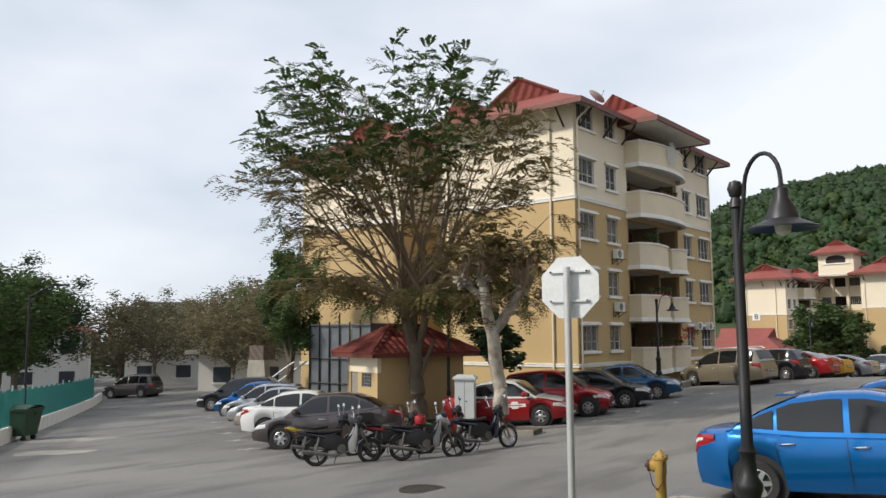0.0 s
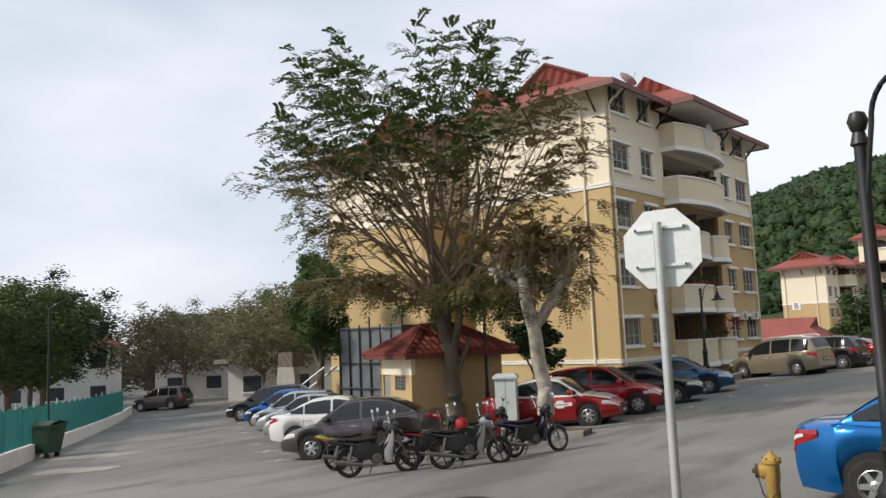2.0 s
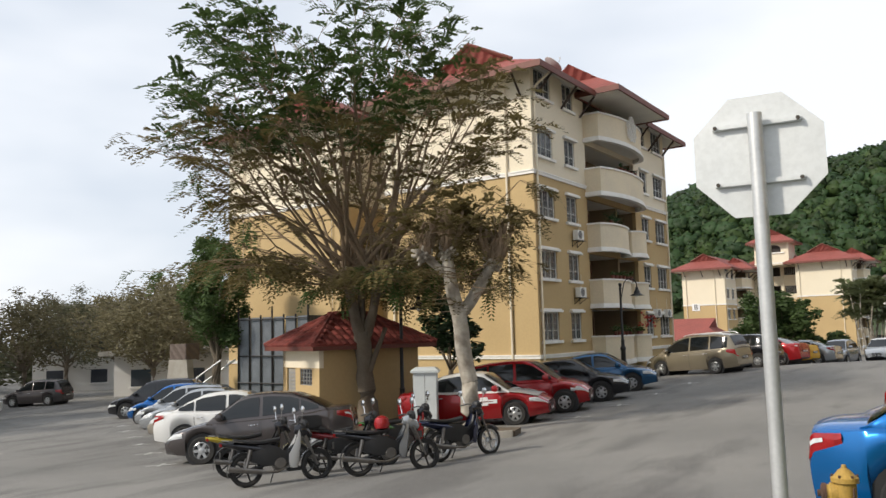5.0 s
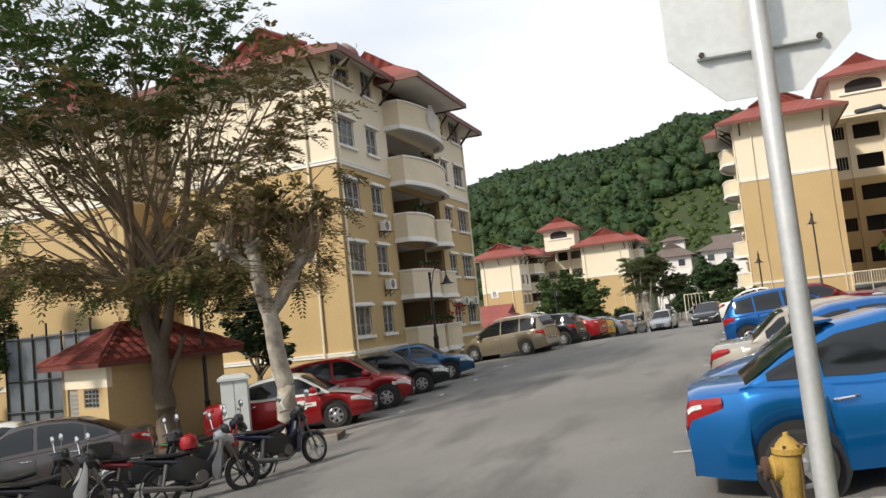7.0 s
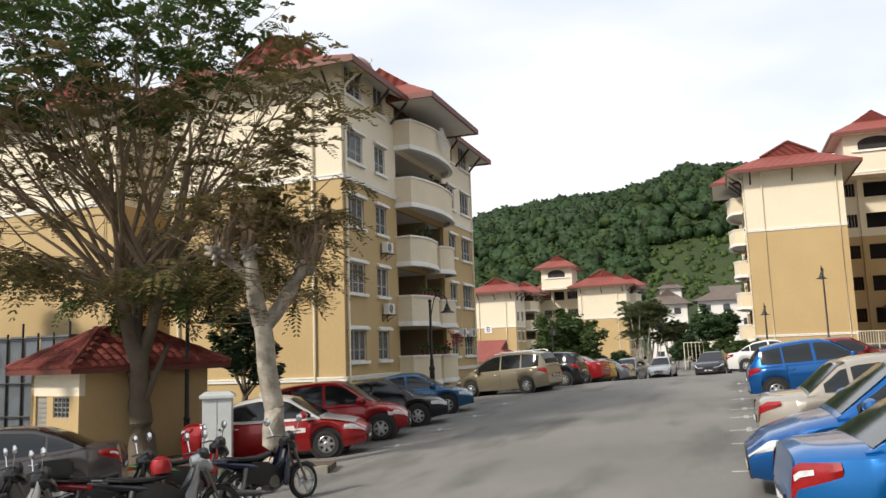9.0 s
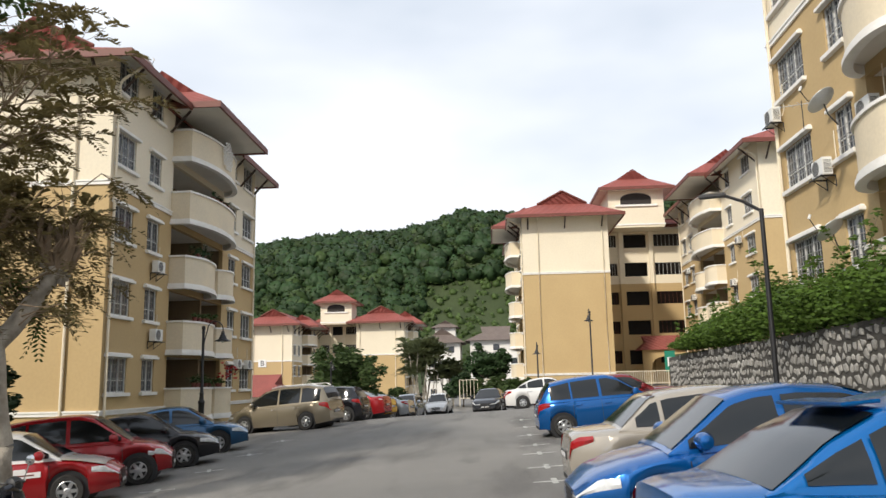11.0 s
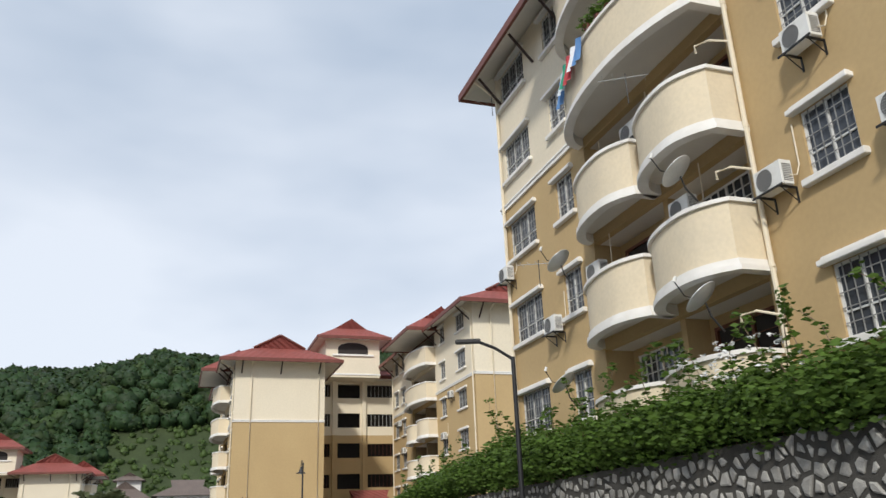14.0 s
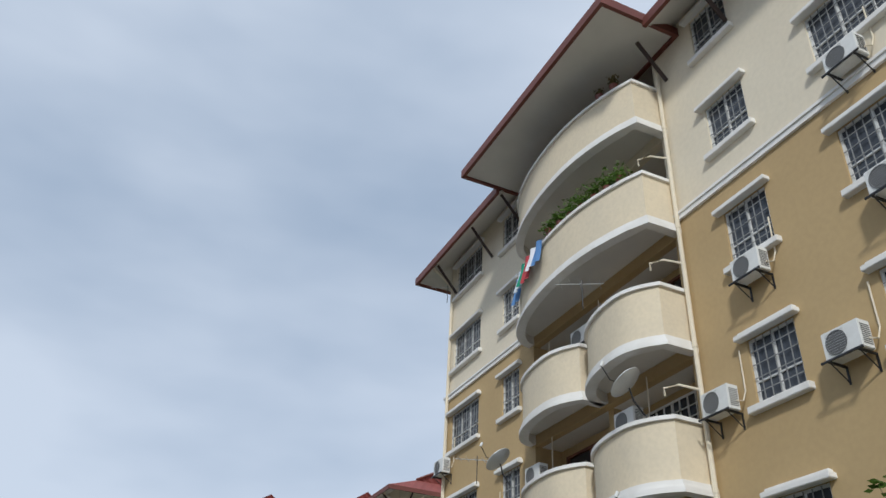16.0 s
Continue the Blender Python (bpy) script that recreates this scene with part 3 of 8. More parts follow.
    for x, s in ((0, -1), (L, 1)):
        for y in (0.5, W / 2, W - 0.5):
            part("strut", tube(bmesh.new(), [(x + s * 0.02, y, eave - 1.5), (x + s * (over - 0.25), y, eave - drop - 0.12)], 0.06, 4), STRUT, parent).matrix_basis = m
    bpy.data.objects.remove(root)
    return eave


def plain_tower(parent, x, y, w, z0, z1):
    """A stair tower's lantern: cream box with a round-headed opening painted on as a dark panel, and its own red roof.
    """
    b = bmesh.new()
    box(b, x - w / 2, x + w / 2, y, y + w, z0, z1)
    t = part("tower", b, CREAM, parent, "cream stair tower with round-headed opening")
    # the arch is a dark slab on the solid wall, its shade painted
    a = bmesh.new()
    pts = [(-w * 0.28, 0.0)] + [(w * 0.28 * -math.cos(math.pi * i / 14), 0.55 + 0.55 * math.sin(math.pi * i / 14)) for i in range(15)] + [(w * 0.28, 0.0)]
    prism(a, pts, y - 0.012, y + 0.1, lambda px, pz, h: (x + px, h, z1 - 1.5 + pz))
    part("opening", a, ROOMSHADE, t)
    s = bmesh.new()
    box(s, x - w * 0.38, x + w * 0.38, y - 0.16, y, z1 - 1.66, z1 - 1.5)
    box(s, x - w / 2 - 0.06, x + w / 2 + 0.06, y - 0.06, y, z0 + 0.2, z0 + 0.34)
    part("sill", s, TRIM, t)
    r = part("tower_roof", hip_roof(bmesh.new(), x - w / 2 - 0.9, x + w / 2 + 0.9, y - 0.9, y + w + 0.9, z1 + 0.02, (w / 2 + 0.9) * 0.6), ROOFTILE, parent)
    eaves(r, x - w / 2 - 0.9, x + w / 2 + 0.9, y - 0.9, y + w + 0.9, z1)


def core(parent, x0, x1, y, z0, sill, pitch, depth=8.0, entry=False):
    """The set-back stair core between two wings: open landings in bands before a near-black sheet, facing -y."""
    eave = sill + 4 * pitch + 1.75
    band = sill + 2 * pitch + 1.9
    w = x1 - x0
    holes = []
    for k in range(5):
        z = sill + k * pitch
        holes += [(x0 + 0.2, x0 + w * 0.24, z, z + 1.15), (x0 + w * 0.32, x0 + w * 0.56, z - 0.1, z + 1.2), (x0 + w * 0.64, x1 - 0.2, z, z + 1.15)]
    for nm, a, b, material in (("core_lower_wall", z0, band, YELLOW), ("core_upper_wall", band, eave, CREAM)):
        bm = wall_bm(bmesh.new(), x0, x1, a, b, [h for h in holes if h[2] < b and h[3] > a], y, y + 0.2)
        part(nm, bm, material, parent)
    # near-black sheet behind the holes, in place of the landings' own shade
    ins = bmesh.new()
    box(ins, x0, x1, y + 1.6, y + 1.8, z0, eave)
    part("landing_shade", ins, ROOMSHADE, parent)
    for k in range(5):
        for j, (a, b, c, d) in enumerate(holes[3 * k:3 * k + 3]):
            if j != 1:
                g = bmesh.new()
                for q in range(1, 8):
                    u = a + (b - a) * q / 8
                    box(g, u - 0.012, u + 0.012, y + 0.02, y + 0.05, c, d)
                part("grille", g, BROWNDOOR if k < 3 else FRAME, parent)
    for u in (x0 + w * 0.28, x0 + w * 0.60):
        part("pier", box(bmesh.new(), u - 0.18, u + 0.18, y - 0.25, y, z0, band), YELLOW, parent)
        part("pier", box(bmesh.new(), u - 0.18, u + 0.18, y - 0.25, y, band, eave), CREAM, parent)
    r = part("core_roof", hip_roof(bmesh.new(), x0 - 1, x1 + 1, y - 1.3, y + depth, eave + 0.05, 2.4), ROOFTILE, parent)
    eaves(r, x0 - 1, x1 + 1, y - 1.3, y + depth, eave + 0.02)
    if entry:
        xm = x0 + w * 0.62
        pr = part("porch_roof", hip_roof(bmesh.new(), xm - 2.2, xm + 2.2, y - 2.6, y, z0 + 3.0, 1.3), ROOFTILE, parent)
        pb = bmesh.new()
        arch = [(-1.15, 0.0)] + [(-1.15 * math.cos(math.pi * i / 12), 1.5 + 0.9 * math.sin(math.pi * i / 12)) for i in range(13)] + [(1.15, 0.0)]
        outer = [(1.9, 0.0), (1.9, 3.0), (-1.9, 3.0), (-1.9, 0.0)]
        prism(pb, arch + outer, y - 2.3, y - 2.05, lambda px, pz, h: (xm + px, h, z0 + pz))
        part("porch", pb, YELLOW, parent)


def block(name, label):
    return thing(name, label, "apartment building", "apartment blocks of the estate")


# the block beside the car park, with the tree before its gable
a_block = block("apartment_building", "five-storey ochre and cream apartment block with red roof beside the trees")
wing(a_block, pose(-19.05, 32.8, 0, 0, 0, 90), 17.2, 8.3, -2.2, 0.70, 2.74, [(0.35, 1.95), (3.2, 4.3), (12.9, 14.0), (15.1, 16.7)], (5.4, 9.7, 12.1), True, plinth=-0.05, over=1.05, drop=0.5, head=1.46)
wing(a_block, pose(-39.0, 50.0, 0, 0, 0, -90), 17.2, 8.6, -3.2, 0.70, 2.74, [(0.35, 1.95), (3.2, 4.3), (12.9, 14.0), (15.1, 16.7)], None, True, plinth=-0.25, over=1.05, drop=0.5, head=1.46)
core(a_block, -30.4, -27.35, 36.2, -3.0, 0.70, 2.74)

# the block above the stone wall
c_block = block("apartment_building", "five-storey ochre and cream apartment block above the stone retaining wall")
wing(c_block, pose(3.3, 30.3, 0, 0, 0, -90), 27.0, 9.0, 1.9, 3.42, 2.82, [(0.45, 2.4), (3.9, 4.9), (13.2, 14.3), (16.0, 18.0), (20.2, 22.2), (23.8, 24.9)], (5.6, 8.75, 11.88), False, back=0.8, over=1.0, drop=0.5, depth=(1.30, 1.14, 0.92))

# the block at the end of the road
d_block = block("apartment_building", "five-storey ochre and cream block with blank gable and stair tower")
wing(d_block, pose(-2.8, 88.2, 0, 0, 0, -90), 17.2, 7.1, -1.2, 2.2, 2.70, [(0.35, 1.95), (3.2, 4.3), (12.9, 14.0), (15.1, 16.7)], (5.4, 7.5, 12.1), False, plinth=1.2)
wing(d_block, pose(11.7, 77.5, 0, 0, 0, -90), 21.5, 8.3, -1.2, 3.35, 2.72, [(0.8, 2.0), (3.2, 4.3), (14.2, 15.3), (18.0, 19.7)], (6.2, 9.5, 13.0), False, plinth=1.4)
core(d_block, 4.3, 13.0, 80.0, 0.3, 2.2, 2.70, entry=True)
plain_tower(d_block, 8.0, 77.6, 5.0, 14.4, 18.0)

# the block marked B, farther down the road
b_block = block("apartment_building", "distant ochre and cream block with red roofs and stair tower")
wing(b_block, pose(-31.4, 108.0, 0, 0, 0, 90), 16.0, 5.6, -4.0, -3.3, 2.70, [(0.35, 1.95), (3.2, 4.3), (12.4, 13.5)], (5.4, 9.0, 11.6), True)
wing(b_block, pose(-18.1, 120.5, 0, 0, 0, 90), 16.0, 7.0, -4.0, -2.3, 2.70, [(0.35, 1.95), (3.2, 4.3), (12.4, 13.5)], (5.4, 9.0, 11.6), True)
core(b_block, -31.4, -25.1, 124.5, -4.0, -2.5, 2.70)
plain_tower(b_block, -28.2, 121.0, 4.6, 9.6, 12.9)


# ---- cars ----
PAINTS = {}


def paint(name, color, metal=0.35):
    if name not in PAINTS:
        PAINTS[name] = mat(name, color, 0.27, metal=metal, grain=0.12, scale=1.2, fine=0.08, fine_scale=90, coat=0.7)
    return PAINTS[name]


def half_width(x, L, W):
    s = max(0.0, (abs(x) - (L / 2 - 0.75)) / 0.75)
    return W / 2 * (1 - 0.30 * s ** 2.4)


KINDS = {
    "sedan": dict(L=4.25, W=1.69, wb=2.5, r=0.30, deck=[(-2.13, 0.66), (-2.12, 0.84), (-2.07, 0.985), (-1.95, 1.015), (-1.45, 1.02), (-0.6, 0.94), (0.7, 0.90), (1.05, 0.90), (1.5, 0.83), (1.9, 0.72), (2.13, 0.56)],
                  roof=[(-1.62, 0.985), (-1.15, 1.26), (-0.75, 1.41), (-0.3, 1.46), (0.15, 1.45), (0.42, 1.39), (0.8, 1.13), (1.15, 0.895)], glass=((0.44, 1.10), (-1.56, -0.82)), panes=((-1.38, -0.98), (-0.93, -0.12), (-0.04, 0.93))),
    "old_sedan": dict(L=4.3, W=1.66, wb=2.5, r=0.29, deck=[(-2.15, 0.66), (-2.12, 0.86), (-2.0, 0.93), (-1.3, 0.94), (-0.6, 0.89), (0.7, 0.86), (1.0, 0.86), (1.6, 0.80), (2.0, 0.71), (2.15, 0.55)],
                      roof=[(-1.45, 0.93), (-0.95, 1.32), (-0.7, 1.37), (-0.2, 1.39), (0.2, 1.37), (0.42, 1.32), (0.75, 1.1), (1.05, 0.855)], glass=((0.42, 1.0), (-1.40, -0.85)), panes=((-1.2, -0.86), (-0.8, -0.1), (-0.02, 0.84))),
    "hatch": dict(L=3.75, W=1.66, wb=2.44, r=0.29, deck=[(-1.87, 0.72), (-1.85, 0.93), (-1.72, 0.98), (-0.6, 0.95), (0.6, 0.92), (0.95, 0.92), (1.4, 0.84), (1.7, 0.72), (1.87, 0.56)],
                  roof=[(-1.80, 0.97), (-1.62, 1.25), (-1.45, 1.45), (-0.9, 1.52), (-0.3, 1.54), (0.1, 1.52), (0.38, 1.43), (0.75, 1.15), (1.1, 0.91)], glass=((0.36, 1.06), (-1.76, -1.46)), panes=((-1.5, -0.95), (-0.9, -0.18), (-0.1, 0.9))),
    "mpv": dict(L=4.58, W=1.79, wb=2.73, r=0.31, deck=[(-2.29, 0.74), (-2.27, 0.98), (-2.15, 1.02), (-0.6, 0.99), (0.8, 0.96), (1.35, 0.97), (1.8, 0.88), (2.1, 0.75), (2.29, 0.56)],
                roof=[(-2.24, 1.02), (-2.1, 1.35), (-1.98, 1.56), (-1.4, 1.66), (-0.5, 1.69), (0.1, 1.66), (0.5, 1.55), (0.95, 1.27), (1.5, 0.95)], glass=((0.5, 1.44), (-2.2, -2.0)), panes=((-1.95, -1.18), (-1.1, -0.2), (-0.12, 1.05))),
    "suv": dict(L=4.4, W=1.76, wb=2.6, r=0.34, deck=[(-2.2, 0.8), (-2.18, 1.02), (-2.05, 1.06), (-0.6, 1.03), (0.7, 1.0), (1.1, 1.02), (1.6, 0.95), (2.0, 0.82), (2.2, 0.62)],
                roof=[(-2.1, 1.05), (-1.95, 1.4), (-1.75, 1.6), (-1.2, 1.67), (-0.4, 1.69), (0.1, 1.66), (0.4, 1.57), (0.75, 1.3), (1.15, 1.01)], glass=((0.42, 1.1), (-2.05, -1.78)), panes=((-1.7, -1.1), (-1.02, -0.18), (-0.1, 0.92))),
}
WHEEL_MESHES = {}


def wheel_meshes(r, dark):
    key = (r, dark)
    if key not in WHEEL_MESHES:
        t = lathe(bmesh.new(), [(r * 0.62, -0.09), (r * 0.93, -0.095), (r, -0.06), (r, 0.06), (r * 0.93, 0.095), (r * 0.62, 0.09), (r * 0.62, -0.09)], 28, 1, caps=False)
        rim = bmesh.new()
        lathe(rim, [(r * 0.58, -0.02), (r * 0.64, -0.088), (r * 0.60, -0.095), (r * 0.56, -0.05), (r * 0.5, -0.03)], 24, 1, caps=False)
        for k in range(6):
            a = k * math.pi / 3
            c, s = math.cos(a), math.sin(a)
            q = 0.028
            pts = [(0.06 * c - q * s * 1.3, 0.06 * s + q * c * 1.3), (0.06 * c + q * s * 1.3, 0.06 * s - q * c * 1.3), (r * 0.6 * c + q * s, r * 0.6 * s - q * c), (r * 0.6 * c - q * s, r * 0.6 * s + q * c)]
            prism(rim, pts, -0.085, -0.055, lambda x, y, h: (x, h, y))
        lathe(rim, [(0.065, -0.05), (0.065, -0.09), (0.04, -0.1)], 12, 1)
        hub = lathe(bmesh.new(), [(r * 0.57, -0.04), (r * 0.57, 0.02)], 18, 1)
        WHEEL_MESHES[key] = (mesh("tyre", t, RUBBER, True), mesh("rim", rim, PLASTIC if dark else ALLOY), mesh("brake_disc", hub, PLASTIC))
    return WHEEL_MESHES[key]


def car(kind, body_paint, label, x, y, heading, category="car", roof_paint=None, hood_paint=None, dark_rims=False, lift=0.0, scale=1.0, spoiler=False, taxi=False, group="cars parked along the road", rails=False):
    K = KINDS[kind]
    L, W, wb, r, deck, roof = K["L"], K["W"], K["wb"], K["r"], K["deck"], K["roof"]
    c, s = math.cos(radians(heading)), math.sin(radians(heading))
    zf, zb = ground_z(x + c * wb / 2, y + s * wb / 2), ground_z(x - c * wb / 2, y - s * wb / 2)
    zl, zr = ground_z(x - s * 0.75, y + c * 0.75), ground_z(x + s * 0.75, y - c * 0.75)
    m = pose(x, y, (zf + zb) / 2 + lift, 0, 0, heading) @ pose(0, 0, 0, math.degrees(math.atan2(zl - zr, 1.5)), math.degrees(-math.atan2(zf - zb, wb)), 0)
    root = thing("car", label, category, group, m=m @ Matrix.Scale(scale, 4))
    if scale != 1.0:
        root.matrix_basis = m
        root.scale = (scale,) * 3
    # lower body
    def sill(px):
        z = 0.20 + 0.06 * max(0, abs(px) - L / 2 + 0.5) / 0.5
        for xc in (wb / 2, -wb / 2):
            d = abs(px - xc)
            R = r + 0.065
            if d < R:
                z = max(z, r + math.sqrt(R * R - d * d))
        return z
    xs = sorted({round(-L / 2 + L * i / 64, 3) for i in range(65)} | {round(q * wb / 2 + sg * (r + 0.065) * f, 3) for q in (1, -1) for sg in (1, -1) for f in (0.999, 1.001, 0.9, 0.6)})
    rows = []
    for px in xs:
        w, zt, z0 = half_width(px, L, W), lerp(deck, px), sill(px)
        z0 = min(z0, zt - 0.12)
        mid = z0 + (zt - z0) * 0.55
        half = [(w - 0.11, z0), (w - 0.05, z0 + (mid - z0) * 0.35), (w - 0.008, z0 + (mid - z0) * 0.8), (w, mid + 0.03), (w - 0.012, zt - (zt - mid) * 0.45), (w - 0.035, zt - 0.055), (w - 0.10, zt - 0.012), (w * 0.6, zt + 0.012), (0.0, zt + 0.02)]
        rows.append([(px, -a, b) for a, b in half] + [(px, a, b) for a, b in half[-2::-1]])
    bm = bmesh.new()
    vs = grid(bm, rows)
    bm.faces.new(vs[0])
    bm.faces.new(vs[-1][::-1])
    body = part("body", bm, body_paint, root, smooth=32)
    under = bmesh.new()
    box(under, -L / 2 + 0.4, L / 2 - 0.4, -W / 2 + 0.28, W / 2 - 0.28, 0.22, 0.6)
    for xc in (wb / 2, -wb / 2):
        lathe(under, [(r + 0.09, -W / 2 + 0.10), (r + 0.09, W / 2 - 0.10)], 20, 1, (xc, 0, r))
    part("underbody", under, PLASTIC, root)
    # cabin
    x0, x1 = roof[0][0], roof[-1][0]
    def sec(px):
        b = lerp(deck, px) - 0.03
        t = max(lerp(roof, px), b + 0.02)
        wbelt = half_width(px, L, W) - 0.075
        return b, t, wbelt, wbelt - (t - b) * 0.36
    rows = []
    for i in range(41):
        px = x0 + (x1 - x0) * i / 40
        b, t, wl_, wt = sec(px)
        half = [(wl_, b), (wl_ + (wt - wl_) * 0.5 + 0.012, (b + t) / 2), (wt, t - 0.045 * min(1, (t - b) / 0.3)), (wt - 0.07, t - 0.008), (wt * 0.5, t + 0.012), (0, t + 0.016)]
        rows.append([(px, -a, z) for a, z in half] + [(px, a, z) for a, z in half[-2::-1]])
    bm = bmesh.new()
    vs = grid(bm, rows)
    cabin = part("cabin", bm, roof_paint or body_paint, root, smooth=40)
    # glass
    def side_patch(xa, xb, sg, v0, v1, out, n=14):
        rr = [[], [], []]
        for i in range(n + 1):
            px = xa + (xb - xa) * i / n
            b, t, wl_, wt = sec(px)
            for k, v in enumerate((v0, (v0 + v1) / 2, v1)):
                top = t - 0.05 * min(1, (t - b) / 0.3)
                z = b + 0.05 + max(0.0, top - b - 0.05) * v
                f = (z - b) / max(t - b, 0.01)
                yy = wl_ + (wt - wl_) * f + 0.022 * (1 - abs(2 * f - 1)) + out
                rr[k].append((px, sg * yy, z))
        return rr
    for sg in (-1, 1):
        for xa, xb in K["panes"]:
            g = bmesh.new()
            grid(g, side_patch(xa, xb, sg, 0.03, 0.93, 0.006))
            part("side_window", g, CARGLASS, cabin, smooth=True)
    for (xa, xb), nm in zip(K["glass"], ("windscreen", "rear_window")):
        g = bmesh.new()
        rr = []
        for i in range(9):
            px = xa + (xb - xa) * i / 8
            b, t, wl_, wt = sec(px)
            rr.append([(px, f * (wt - 0.05), t + 0.022 - 0.02 * f * f) for f in (-1, -0.6, -0.2, 0.2, 0.6, 1)])
        grid(g, rr)
        part(nm, g, CARGLASS, cabin, smooth=True)
    # seams, trim, handles, mirrors
    seam = bmesh.new()
    for sg in (-1, 1):
        for px in (K["panes"][1][0] - 0.02, K["panes"][1][1] + 0.04, K["panes"][2][1] + 0.02):
            w = half_width(px, L, W)
            zt = lerp(deck, px)
            z0 = sill(px) + 0.05
            mid = z0 + (zt - z0) * 0.5
            grid(seam, [[(px + d, sg * (w - o), z) for d in (-0.006, 0.006)] for o, z in ((0.028, z0), (-0.004, mid), (-0.004, mid + 0.08), (0.008, zt - 0.16), (0.028, zt - 0.06))])
    part("door_seam", seam, PLASTIC, body)
    for sg in (-1, 1):
        for px in (K["panes"][1][0] + 0.12, K["panes"][2][0] + 0.12):
            h = tube(bmesh.new(), [(px - 0.09, sg * (half_width(px, L, W) - 0.01), lerp(deck, px) - 0.15), (px - 0.05, sg * (half_width(px, L, W) + 0.03), lerp(deck, px) - 0.145), (px + 0.06, sg * (half_width(px, L, W) + 0.03), lerp(deck, px) - 0.14), (px + 0.1, sg * (half_width(px, L, W) - 0.01), lerp(deck, px) - 0.14)], 0.014, 6)
            part("door_handle", h, CHROME if kind != "hatch" else body_paint, body)
        xm = K["panes"][2][1] - 0.12
        wm = half_width(xm, L, W)
        mi = bmesh.new()
        lathe(mi, [(0.02, -0.12), (0.085, -0.10), (0.095, 0.02), (0.07, 0.09), (0.02, 0.11)], 12, 1, (xm, sg * (wm + 0.09), lerp(deck, xm) + 0.10))
        part("mirror", mi, body_paint, body, smooth=True)
    for sx in (-1, 1):
        bump = bmesh.new()
        xx = sx * L / 2
        wf = half_width(xx, L, W)
        box(bump, min(xx - sx * 0.12, xx + sx * 0.012), max(xx - sx * 0.12, xx + sx * 0.012), -wf + 0.16, wf - 0.16, 0.24, 0.31)
        part("bumper_trim", bump, PLASTIC, body)
    # lights and plates
    for sg in (-1, 1):
        hl, tl = bmesh.new(), bmesh.new()
        for bmx, sx, za, zb_, xin, ln in ((hl, 1, 0.53, 0.70, 0.30, 0.45), (tl, -1, 0.70 if kind == "sedan" else 0.70, 0.95 if kind == "sedan" else 0.90 if kind == "old_sedan" else 1.0, 0.46, 0.34)):
            rr = []
            path = [(sx * (L / 2 + 0.006), xin)]
            for i in range(9):
                px = sx * (L / 2 - ln * i / 8)
                path.append((px, half_width(px, L, W) + 0.008))
            for k, (px, yy) in enumerate(path):
                zt = min(zb_, lerp(deck, px) - 0.035)
                f = k / 9
                lo, hi = za + (0.06 * f if sx > 0 else (zt - za) * 0.62 * f), zt
                if lo > hi - 0.03:
                    lo = hi - 0.03
                mid = (lo + hi) / 2
                rr.append([(px, sg * (yy - 0.02), lo), (px, sg * yy, mid), (px, sg * (yy - 0.028), hi)])
            grid(bmx, rr)
            if sx < 0:
                lens = bmesh.new()
                grid(lens, [[(px - 0.006, sg * (abs(q[1]) + 0.007 - 0.01 * abs(v - 0.5)), lo_ + (hi_ - lo_) * v) for v in (0.52, 0.63, 0.74)] for row in rr[2:6] for px, q, lo_, hi_ in ((row[1][0], row[1], row[0][2], row[2][2]),)])
        part("headlight", hl, CLEARLIGHT, body, "clear headlight", smooth=True)
        tlo = part("tail_light", tl, REDLIGHT, body, "red tail light", smooth=True)
        if kind == "sedan":
            part("reverse_light", lens, CLEARLIGHT, tlo, "clear reversing lens", smooth=True)
    grl = bmesh.new()
    for k in range(4):
        box(grl, L / 2 - 0.03, L / 2 + 0.012, -0.30, 0.30, 0.40 + k * 0.045, 0.425 + k * 0.045)
    part("front_grille", grl, PLASTIC, body)
    for sx in (-1, 1):
        xx = sx * (L / 2 + 0.02)
        zc = 0.36 if sx > 0 else 0.62
        pl = part("number_plate", box(bmesh.new(), min(xx, xx - sx * 0.05), max(xx, xx - sx * 0.05), -0.25, 0.25, zc - 0.055, zc + 0.055), PLATE, body, "black number plate")
        mk = bmesh.new()
        for k, wd in enumerate((0.05, 0.05, 0.05, 0.0, 0.05, 0.05, 0.05, 0.05)):
            if wd:
                box(mk, min(xx, xx + sx * 0.005), max(xx, xx + sx * 0.005), -0.21 + k * 0.054, -0.21 + k * 0.054 + 0.036, zc - 0.03, zc + 0.03)
        part("plate_marks", mk, PLATEMARK, pl)
    if hood_paint:
        hb = bmesh.new()
        rr = []
        for i in range(11):
            px = roof[-1][0] - 0.02 + (L / 2 - 0.2 - roof[-1][0]) * i / 10
            zt, w = lerp(deck, px), half_width(px, L, W)
            rr.append([(px, f * (w - 0.06), zt + 0.028 - 0.016 * f * f * (1 if abs(f) < 0.99 else 1.8)) for f in (-1, -0.6, 0, 0.6, 1)])
        grid(hb, rr)
        part("bonnet", hb, hood_paint, body, smooth=True)
    if spoiler:
        sp = bmesh.new()
        box(sp, -0.98, -0.72, -0.5, 0.5, 1.435, 1.46)
        part("spoiler", sp, body_paint, body, bevel=0.01)
